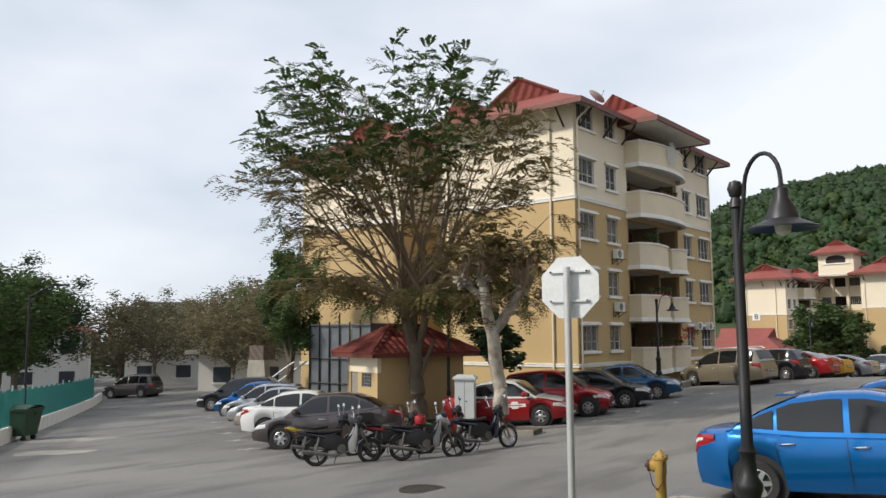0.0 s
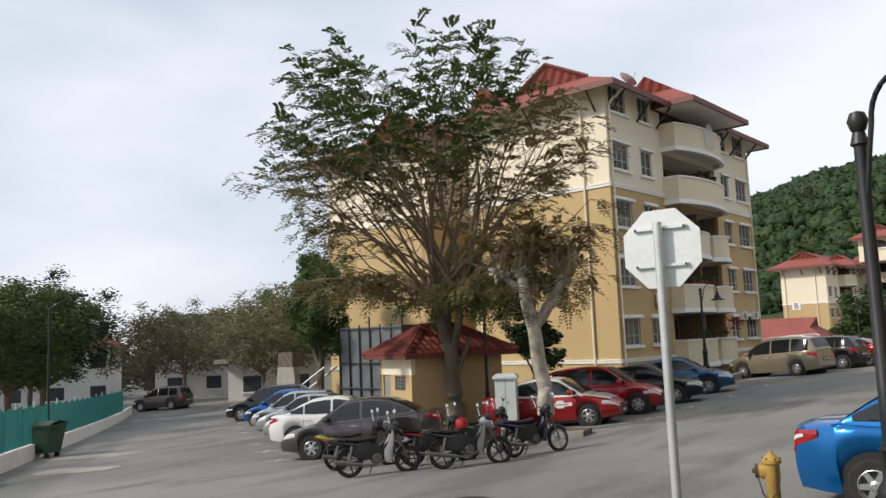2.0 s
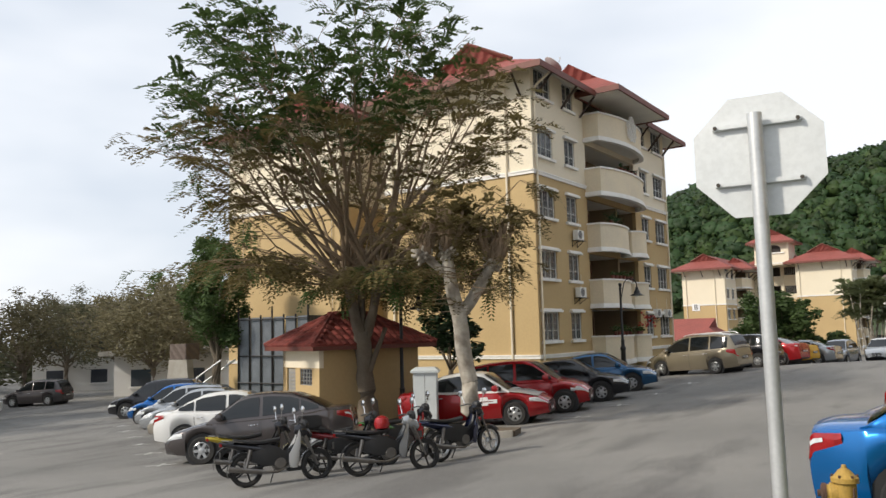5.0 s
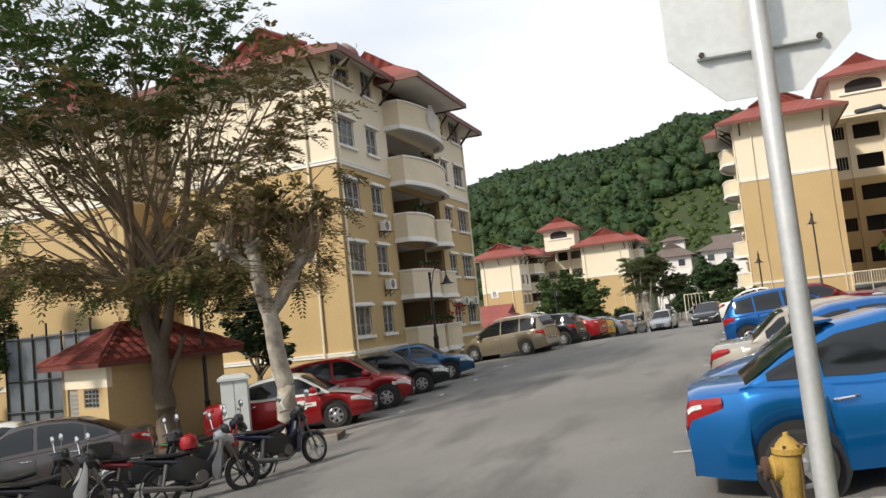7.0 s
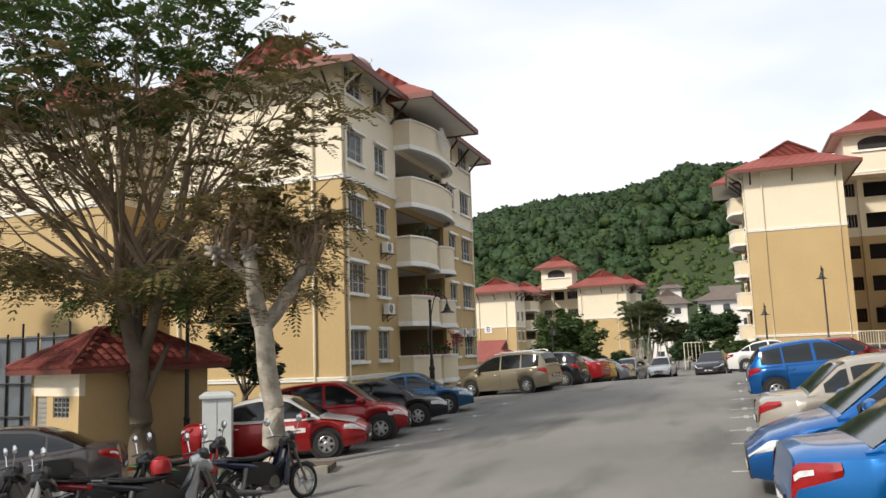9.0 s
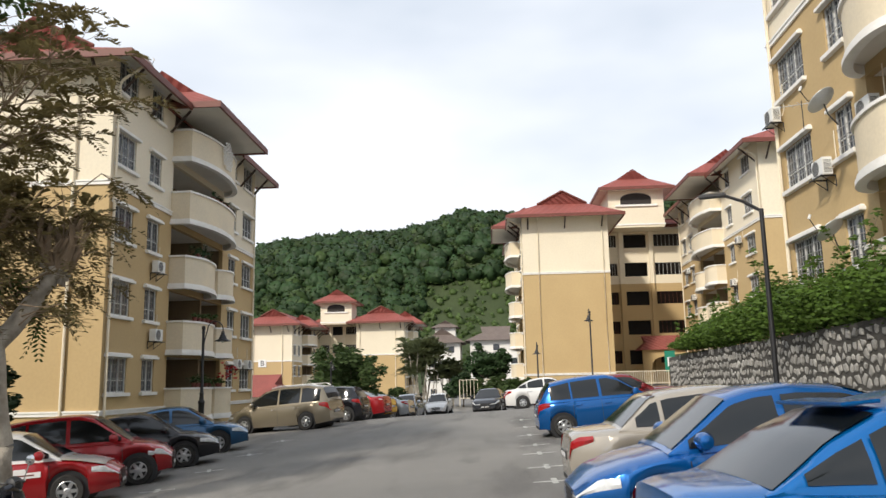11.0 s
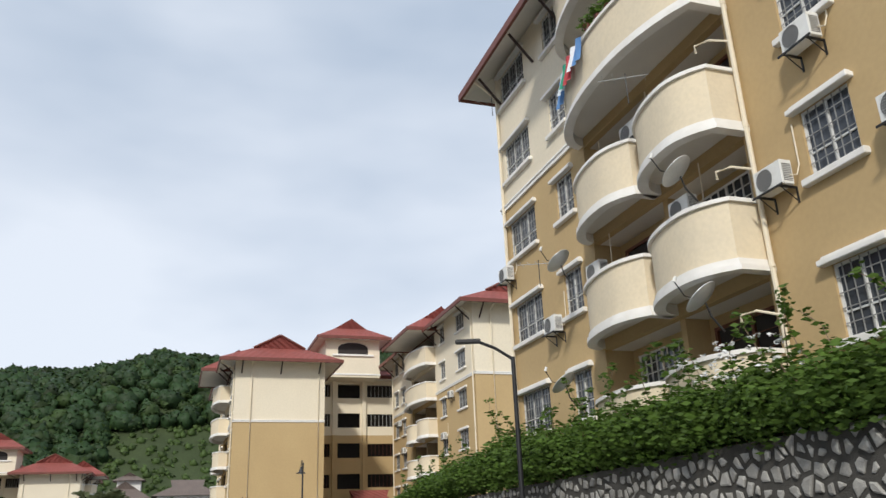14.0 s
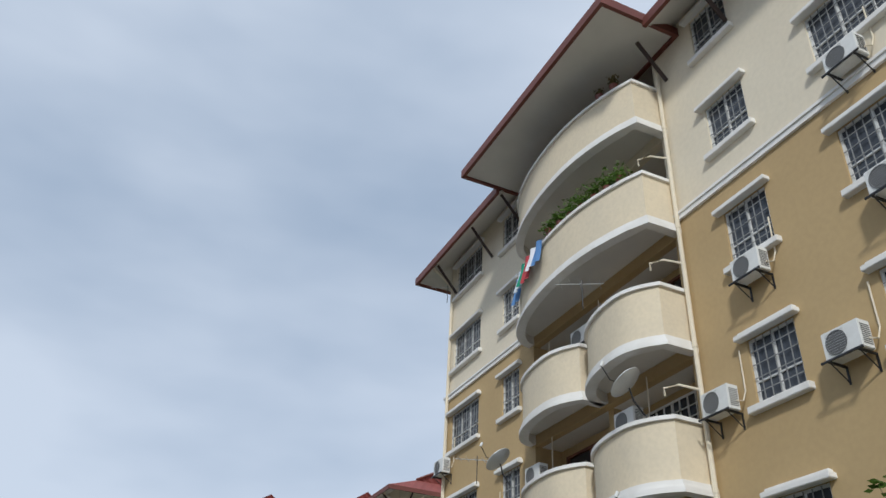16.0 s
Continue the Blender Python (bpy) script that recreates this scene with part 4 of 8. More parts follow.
    if taxi:
        sg_ = lathe(bmesh.new(), [(0.02, -0.28), (0.09, -0.26), (0.10, 0.0), (0.09, 0.26), (0.02, 0.28)], 12, 1, (-0.25, 0, 1.53))
        part("roof_sign", sg_, WHITEMETAL, body, smooth=True)
        for sg in (-1, 1):
            yy = sg * (W / 2 + 0.012)
            bd = bmesh.new()
            pts = [(-0.36, -0.05), (-0.12, -0.05), (-0.1, -0.10), (0.1, -0.10), (0.12, -0.05), (0.36, -0.05), (0.36, 0.05), (0.12, 0.05), (0.1, 0.12), (-0.1, 0.12), (-0.12, 0.05), (-0.36, 0.05)]
            prism(bd, pts, min(yy, yy - sg * 0.03), max(yy, yy - sg * 0.03), lambda a, b, h: (0.45 + a, h, 0.66 + b))
            part("door_badge", bd, PLATEMARK, body)
            mk = box(bmesh.new(), 0.2, 0.7, yy - 0.004, yy + 0.004, 0.65, 0.675)
            part("badge_marks", mk, FASCIA, body)
    if rails:
        rl = bmesh.new()
        for sg in (-1, 1):
            tube(rl, [(-1.8, sg * 0.55, 1.62), (-1.6, sg * 0.56, 1.70), (-0.2, sg * 0.56, 1.725), (0.2, sg * 0.56, 1.66)], 0.018, 6)
        part("roof_rail", rl, GREYMETAL, body)
    ty, ri, hb = wheel_meshes(r, dark_rims)
    for xc in (wb / 2, -wb / 2):
        for sg in (1, -1):
            wh = part("wheel", ty, None, root)
            wh.matrix_basis = pose(xc, sg * (W / 2 - 0.115), r, 0, 0, 180 if sg > 0 else 0)
            part("rim", ri, None, wh)
            part("brake_disc", hb, None, wh)
    return root


BLUE = paint("bright_blue_car_paint", (0.0, 0.15, 0.47), 0.6)
ROYAL = paint("royal_blue_car_paint", (0.002, 0.11, 0.38), 0.6)
TEAL = paint("steel_blue_car_paint", (0.02, 0.10, 0.22), 0.5)
RED = paint("red_car_paint", (0.36, 0.010, 0.014), 0.3)
WINE = paint("wine_red_car_paint", (0.20, 0.012, 0.015))
BLACK = paint("black_car_paint", (0.012, 0.012, 0.016))
WHITE = paint("white_car_paint", (0.74, 0.74, 0.73), 0.0)
SILVER = paint("silver_car_paint", (0.42, 0.44, 0.46), 0.6)
BROWN = paint("grey_brown_car_paint", (0.075, 0.065, 0.065))
GOLD = paint("khaki_gold_car_paint", (0.27, 0.23, 0.165), 0.45)
CHAMPAGNE = paint("champagne_car_paint", (0.42, 0.38, 0.32), 0.4)
YELLOWCAR = paint("yellow_car_paint", (0.62, 0.34, 0.03), 0.0)

RIGHT_ROW = "cars in the bays below the stone wall"
LEFT_ROW = "cars in the bays before the apartment block"
LANE_ROW = "cars along the side lane"
FAR_ROW = "cars at the far end of the road"
car("sedan", BLUE, "bright blue saloon car reversed to the road with a roof spoiler", -2.55, 11.95, 3, group=RIGHT_ROW, spoiler=True)
car("sedan", ROYAL, "royal blue saloon car parked nose out", -2.75, 15.6, 181, group=RIGHT_ROW)
car("old_sedan", CHAMPAGNE, "old champagne saloon car with faded paint", -2.5, 18.4, 1, group=RIGHT_ROW)
car("hatch", ROYAL, "blue hatchback with alloy rims", -2.8, 27.5, 2, group=RIGHT_ROW, scale=0.93)
car("old_sedan", WINE, "wine red saloon car beside the blue hatchback", -2.0, 30.2, 0, group=RIGHT_ROW, scale=0.94)
car("sedan", WHITE, "white saloon car parked nose in", -3.0, 46.0, 0, group=RIGHT_ROW, scale=0.95)
car("sedan", BLACK, "black saloon car in the far bays", -2.9, 50.0, 0, group=RIGHT_ROW)
car("sedan", SILVER, "silver saloon car in the far bays", -2.7, 58.0, 0, group=RIGHT_ROW)
car("sedan", RED, "red taxi with white roof and bonnet behind the pale tree", -15.1, 21.5, 18, category="taxi", roof_paint=WHITE, hood_paint=WHITE, taxi=True, group=LEFT_ROW)
car("hatch", RED, "red hatchback with alloy rims", -15.1, 24.4, 18, group=LEFT_ROW, scale=1.06)
car("sedan", BLACK, "black saloon car between red and blue cars", -15.2, 27.4, 18, group=LEFT_ROW)
car("sedan", TEAL, "steel blue saloon car at the end of the bays", -15.4, 30.6, 18, group=LEFT_ROW)
car("mpv", GOLD, "khaki gold people carrier with roof rails", -13.9, 37.9, 164, group=LEFT_ROW, rails=True)
car("hatch", BLACK, "black hatchback behind the gold people carrier", -13.0, 41.4, 168, group=FAR_ROW)
car("sedan", RED, "red saloon car seen from its tail", -12.7, 44.6, 168, group=FAR_ROW)
car("sedan", YELLOWCAR, "yellow car partly hidden behind the red one", -12.9, 48.4, 168, group=FAR_ROW)
car("sedan", SILVER, "silver saloon car beside the flower beds", -12.3, 52.0, 168, group=FAR_ROW)
car("hatch", SILVER, "silver hatchback facing the road", -11.0, 57.0, 262, group=FAR_ROW)
car("hatch", WHITE, "white hatchback facing the road", -9.6, 66.0, 265, group=FAR_ROW)
car("sedan", BLACK, "black saloon car facing the road", -5.8, 54.0, 262, group=FAR_ROW)
car("sedan", BROWN, "dark grey-brown saloon car parked nose to the lane", -17.2, 15.6, 216, group=LANE_ROW)
car("sedan", WHITE, "white saloon car with its tail to the lane", -20.9, 17.9, 38, group=LANE_ROW)
car("old_sedan", CHAMPAGNE, "dull champagne car between white and silver cars", -23.6, 19.6, 216, group=LANE_ROW)
car("sedan", SILVER, "silver blue saloon car nose to the lane", -26.4, 21.2, 216, group=LANE_ROW)
car("hatch", SILVER, "silver hatchback in the lane bays", -29.2, 22.6, 216, group=LANE_ROW)
car("hatch", ROYAL, "blue car in the lane bays", -32.4, 24.4, 216, group=LANE_ROW)
car("suv", BLACK, "dark people carrier in the lane bays", -36.4, 26.4, 216, group=LANE_ROW)
car("suv", BROWN, "dark grey-brown off-roader standing in the lane", -56.0, 31.0, 205, group=LANE_ROW)
car("sedan", WINE, "dark red saloon car near the bin", -25.5, 6.2, 240, group=LANE_ROW)


# ---- motorcycles ----
EXHAUST = mat("dull_exhaust_steel", (0.20, 0.19, 0.18), 0.35, metal=0.8, grain=0.4, scale=9)


def motorcycle(label, x, y, heading, colour, panel, lean=-7, red_helmet=False, rim=PLASTIC, box_behind=False):
    m = pose(x, y, ground_z(x, y), 0, 0, heading) @ pose(0, 0, 0, lean)
    root = thing("motorcycle", label, "motorcycle", "motorcycles parked by the kerb", m=m)
    R, wb = 0.285, 1.22
    for xc in (0.0, wb):
        t = bmesh.new()
        n, k = 28, 8
        rows = [[((R - 0.042 + 0.042 * math.cos(2 * math.pi * j / k)) * math.cos(2 * math.pi * i / n), 0.042 * math.sin(2 * math.pi * j / k), (R - 0.042 + 0.042 * math.cos(2 * math.pi * j / k)) * math.sin(2 * math.pi * i / n)) for j in range(k)] for i in range(n + 1)]
        grid(t, rows, close=True)
        wh = part("wheel", t, RUBBER, root, smooth=True)
        wh.matrix_basis = pose(xc, 0, R)
        rm = bmesh.new()
        lathe(rm, [(R - 0.085, -0.03), (R - 0.06, -0.03), (R - 0.06, 0.03), (R - 0.085, 0.03), (R - 0.085, -0.03)], 24, 1, caps=False)
        for i in range(5):
            a = i * 2 * math.pi / 5
            cyl(rm, (0, 0, 0), ((R - 0.07) * math.cos(a), 0, (R - 0.07) * math.sin(a)), 0.018, 0.014, 6)
        lathe(rm, [(0.05, -0.06), (0.055, 0.0), (0.05, 0.06)], 12, 1)
        part("rim", rm, rim, wh)
    seat = bmesh.new()
    rows = []
    for i in range(11):
        s = i / 10
        px, zc, w = -0.22 + 0.80 * s, 0.785 - 0.055 * math.sin(s * 2.8), 0.10 + 0.035 * math.sin(s * 2.6) - 0.05 * s ** 3
        rows.append([(px, w * math.cos(a), zc + 0.042 * math.sin(a)) for a in np.linspace(0, 2 * math.pi, 10)[:-1]])
    vs = grid(seat, rows, close=True)
    seat.faces.new(vs[0][::-1])
    seat.faces.new(vs[-1])
    part("seat", seat, PLASTIC, root, smooth=True)
    tail = bmesh.new()
    rows = [[(px, w * math.cos(a), zc + h * math.sin(a)) for a in np.linspace(0, 2 * math.pi, 11)[:-1]] for px, w, zc, h in ((-0.46, 0.03, 0.76, 0.025), (-0.34, 0.07, 0.735, 0.05), (-0.12, 0.105, 0.69, 0.07), (0.12, 0.12, 0.64, 0.085), (0.34, 0.11, 0.60, 0.08), (0.52, 0.06, 0.58, 0.05))]
    vs = grid(tail, rows, close=True)
    tail.faces.new(vs[0][::-1])
    tail.faces.new(vs[-1])
    part("tail_panel", tail, colour, root, smooth=True)
    part("grab_rail", tube(bmesh.new(), [(0.0, 0.1, 0.74), (-0.3, 0.1, 0.79), (-0.4, 0.0, 0.80), (-0.3, -0.1, 0.79), (0.0, -0.1, 0.74)], 0.012, 5), EXHAUST, root)
    sh = bmesh.new()
    rows = [[(xf - dp * abs(f) ** 1.8, w * math.sin(f * 1.57), z) for f in (-1, -0.8, -0.55, -0.3, 0, 0.3, 0.55, 0.8, 1)] for z, xf, dp, w in ((0.27, 0.88, 0.12, 0.11), (0.36, 0.91, 0.21, 0.17), (0.50, 0.93, 0.23, 0.19), (0.64, 0.95, 0.16, 0.17), (0.78, 0.96, 0.10, 0.13), (0.90, 0.96, 0.06, 0.09))]
    grid(sh, rows)
    part("leg_shield", sh, panel, root, smooth=True)
    cov = bmesh.new()
    rows = [[(px, w * sg, z) for sg, z in ((-1, zl), (-1.15, (zl + zh) / 2), (-0.9, zh), (0.9, zh), (1.15, (zl + zh) / 2), (1, zl))] for px, w, zl, zh in ((0.02, 0.07, 0.44, 0.66), (0.22, 0.11, 0.36, 0.69), (0.48, 0.11, 0.32, 0.66), (0.70, 0.09, 0.32, 0.54), (0.86, 0.05, 0.46, 0.66))]
    vs = grid(cov, rows, close=True)
    cov.faces.new(vs[0][::-1])
    cov.faces.new(vs[-1])
    part("side_cover", cov, PLASTIC, root, smooth=30)
    cowl = bmesh.new()
    rows = [[(px, w * math.sin(a), zc + h * math.cos(a)) for a in np.linspace(0, 2 * math.pi, 11)[:-1]] for px, w, zc, h in ((0.84, 0.06, 0.90, 0.07), (0.93, 0.10, 0.90, 0.11), (1.03, 0.10, 0.87, 0.12), (1.11, 0.06, 0.82, 0.08), (1.15, 0.02, 0.80, 0.03))]
    vs = grid(cowl, rows, close=True)
    cowl.faces.new(vs[0][::-1])
    cowl.faces.new(vs[-1])
    part("front_cowl", cowl, panel if panel is SILVER else BLACK, root, smooth=40)
    if box_behind:
        part("top_box", box(bmesh.new(), -0.45, -0.02, -0.2, 0.2, 0.80, 1.05), PLASTIC, root, bevel=0.04)
    fr = bmesh.new()
    tube(fr, [(0.42, 0, 0.62), (0.62, 0, 0.48), (0.86, 0, 0.66), (0.97, 0, 0.95)], 0.035, 8)
    tube(fr, [(0.0, 0.07, R), (0.3, 0.08, 0.34), (0.6, 0.07, 0.36)], 0.02, 6)
    tube(fr, [(0.0, -0.07, R), (0.3, -0.08, 0.34), (0.6, -0.07, 0.36)], 0.02, 6)
    part("frame", fr, PLASTIC, root)
    en = bmesh.new()
    lathe(en, [(0.09, -0.12), (0.13, -0.08), (0.13, 0.08), (0.09, 0.12)], 14, 1, (0.56, 0, 0.36))
    cyl(en, (0.6, 0, 0.38), (0.82, 0, 0.40), 0.07, 0.07, 10)
    part("engine", en, EXHAUST, root, smooth=True)
    ex = bmesh.new()
    tube(ex, [(0.72, -0.1, 0.30), (0.5, -0.13, 0.22), (0.25, -0.15, 0.24)], 0.022, 7)
    cyl(ex, (0.25, -0.15, 0.24), (-0.32, -0.17, 0.33), 0.042, 0.05, 10)
    part("exhaust", ex, EXHAUST, root, smooth=True)
    for sg in (-1, 1):
        f = bmesh.new()
        cyl(f, (wb, sg * 0.075, R), (1.02, sg * 0.075, 0.80), 0.018, 0.022, 8)
        part("fork", f, EXHAUST, root)
        s_ = bmesh.new()
        cyl(s_, (-0.02, sg * 0.10, R + 0.02), (0.06, sg * 0.11, 0.62), 0.028, 0.034, 8)
        part("shock_absorber", s_, EXHAUST, root)
        g = tube(bmesh.new(), [(0.98, sg * 0.03, 0.99), (0.93, sg * 0.2, 1.02), (0.86, sg * 0.34, 1.0)], 0.015, 6)
        part("handlebar", g, PLASTIC, root)
        mi = bmesh.new()
        lathe(mi, [(0.01, -0.035), (0.05, -0.03), (0.068, 0.0), (0.05, 0.02), (0.01, 0.025)], 12, 0, (0.92, sg * 0.38, 1.24))
        cyl(mi, (0.92, sg * 0.26, 1.01), (0.92, sg * 0.37, 1.22), 0.007, 0.007, 5)
        part("mirror", mi, CHROME, root, smooth=True)
    hd = bmesh.new()
    lathe(hd, [(0.03, -0.08), (0.09, -0.05), (0.11, 0.02), (0.085, 0.07), (0.02, 0.09)], 14, 0, (1.0, 0, 0.97))
    part("headlamp_shell", hd, PLASTIC, root, smooth=True)
    mg = bmesh.new()
    rows = [[(wb + (R + 0.03) * math.cos(a), f * 0.055, R + (R + 0.03) * math.sin(a) - 0.012 * abs(f)) for f in (-1, 0, 1)] for a in np.linspace(0.6, 2.9, 12)]
    grid(mg, rows)
    part("front_mudguard", mg, colour, root, smooth=True)
    mg = bmesh.new()
    rows = [[((R + 0.04) * math.cos(a), f * 0.06, R + (R + 0.04) * math.sin(a) - 0.012 * abs(f)) for f in (-1, 0, 1)] for a in np.linspace(1.3, 3.5, 12)]
    grid(mg, rows)
    part("rear_mudguard", mg, PLASTIC, root, smooth=True)
    st = tube(bmesh.new(), [(0.5, 0.1, 0.28), (0.44, 0.24, 0.02)], 0.012, 5)
    part("side_stand", st, PLASTIC, root)
    tl = box(bmesh.new(), -0.45, -0.40, -0.05, 0.05, 0.70, 0.76)
    part("tail_light", tl, REDLIGHT, root, bevel=0.01)
    pl = box(bmesh.new(), -0.44, -0.43, -0.08, 0.08, 0.50, 0.62)
    part("number_plate", pl, PLATE, root)
    if red_helmet:
        hm = lathe(bmesh.new(), [(0.03, -0.02), (0.12, 0.0), (0.145, 0.08), (0.12, 0.18), (0.05, 0.225), (0.005, 0.23)], 16, 2)
        h = tagged(new("helmet", mesh("helmet", hm, RED, True)), "red crash helmet resting on a motorcycle seat", "helmet")
        h.matrix_basis = m @ pose(0.45, 0, 0.79)
    return root


NAVY = paint("navy_motorcycle_paint", (0.012, 0.018, 0.06))
GREENM = paint("green_motorcycle_paint", (0.06, 0.16, 0.03))
YELM = paint("yellow_motorcycle_paint", (0.5, 0.38, 0.03))
motorcycle("black underbone motorcycle with a white leg shield", -13.75, 12.0, 57, BLACK, WHITE)
motorcycle("black and yellow motorcycle behind the white one", -15.1, 12.8, 57, YELM, BLACK)
motorcycle("wine red motorcycle with a rear box", -13.5, 13.6, 55, WINE, BLACK, box_behind=True)
motorcycle("silver and black scooter with a red helmet on it", -12.35, 13.3, 55, BLACK, SILVER, red_helmet=True)
motorcycle("green motorcycle with red handlebar covers", -13.3, 15.1, 60, GREENM, RED)
motorcycle("navy blue underbone motorcycle at the end of the row", -11.8, 15.0, 72, NAVY, NAVY, rim=ALLOY)


# ---- trees ----
def limb(verts, faces, p0, p1, r0, r1, seg=7, bend=0.0, n=4, rng=random):
    """A tapered, slightly crooked limb. Returns its points."""
    p0, p1 = Vector(p0), Vector(p1)
    d = p1 - p0
    side = d.cross(Vector((rng.uniform(-1, 1), rng.uniform(-1, 1), rng.uniform(-0.3, 1)))).normalized() * d.length * bend
    pts = [p0 + d * (i / n) + side * math.sin(math.pi * i / n) + Vector((rng.uniform(-1, 1), rng.uniform(-1, 1), rng.uniform(-1, 1))) * (d.length * 0.012 if 0 < i < n else 0) for i in range(n + 1)]
    base = len(verts)
    for i, p in enumerate(pts):
        t = (pts[min(i + 1, n)] - pts[max(i - 1, 0)]).normalized()
        q = t.to_track_quat("Z", "Y")
        r = r0 + (r1 - r0) * i / n
        for k in range(seg):
            a = 2 * math.pi * k / seg
            verts.append(p + q @ Vector((r * math.cos(a), r * math.sin(a), 0)))
    for i in range(n):
        for k in range(seg):
            a, b = base + i * seg + k, base + i * seg + (k + 1) % seg
            faces.append((a, b, b + seg, a + seg))
    faces.append(tuple(base + n * seg + k for k in range(seg)))
    return pts


def frond(verts, faces, p, d, length, pairs, leaf, droop, rng):
    """A feathery leaf: pairs of narrow leaflets along a drooping stem."""
    d = d.normalized()
    side = d.cross(Vector((0, 0, 1)))
    side = side.normalized() if side.length > 0.05 else Vector((1, 0, 0))
    up = side.cross(d)
    for i in range(pairs):
        s = (i + 1) / pairs
        c = p + d * (length * s) + Vector((0, 0, -droop * length * s * s))
        for sg in (-1, 1):
            w = (side * sg * 0.9 + d * 0.45 + up * rng.uniform(-0.35, 0.2)).normalized()
            ln = leaf * (0.7 + 0.5 * math.sin(math.pi * s)) * rng.uniform(0.8, 1.15)
            b = d * (leaf * 0.24)
            k = len(verts)
            verts.extend((c - b * 0.4, c + w * ln * 0.55 - b + up * 0.01, c + w * ln, c + w * ln * 0.5 + b))
            faces.append((k, k + 1, k + 2, k + 3))


def leaf_cloud(verts, faces, centre, radius, count, size, rng, flat=0.7, shell=0.55):
    """Single leaves scattered through a clump, denser towards its outside."""
    c = Vector(centre)
    for _ in range(count):
        v = Vector((rng.gauss(0, 1), rng.gauss(0, 1), rng.gauss(0, 1))).normalized()
        r = radius * (shell + (1 - shell) * rng.random()) * (1 + 0.25 * noise.noise(v * 2.3 + c))
        p = c + Vector((v.x * r, v.y * r, v.z * r * flat))
        n = (v + Vector((rng.uniform(-1, 1), rng.uniform(-1, 1), rng.uniform(-0.6, 1)))).normalized()
        a = n.cross(Vector((0, 0, 1)))
        a = a.normalized() if a.length > 0.05 else Vector((1, 0, 0))
        b = n.cross(a)
        s = size * rng.uniform(0.6, 1.3)
        k = len(verts)
        verts.extend((p - a * s * 0.5, p - b * s * 0.22, p + a * s * 0.6, p + b * s * 0.25))
        faces.append((k, k + 1, k + 2, k + 3))


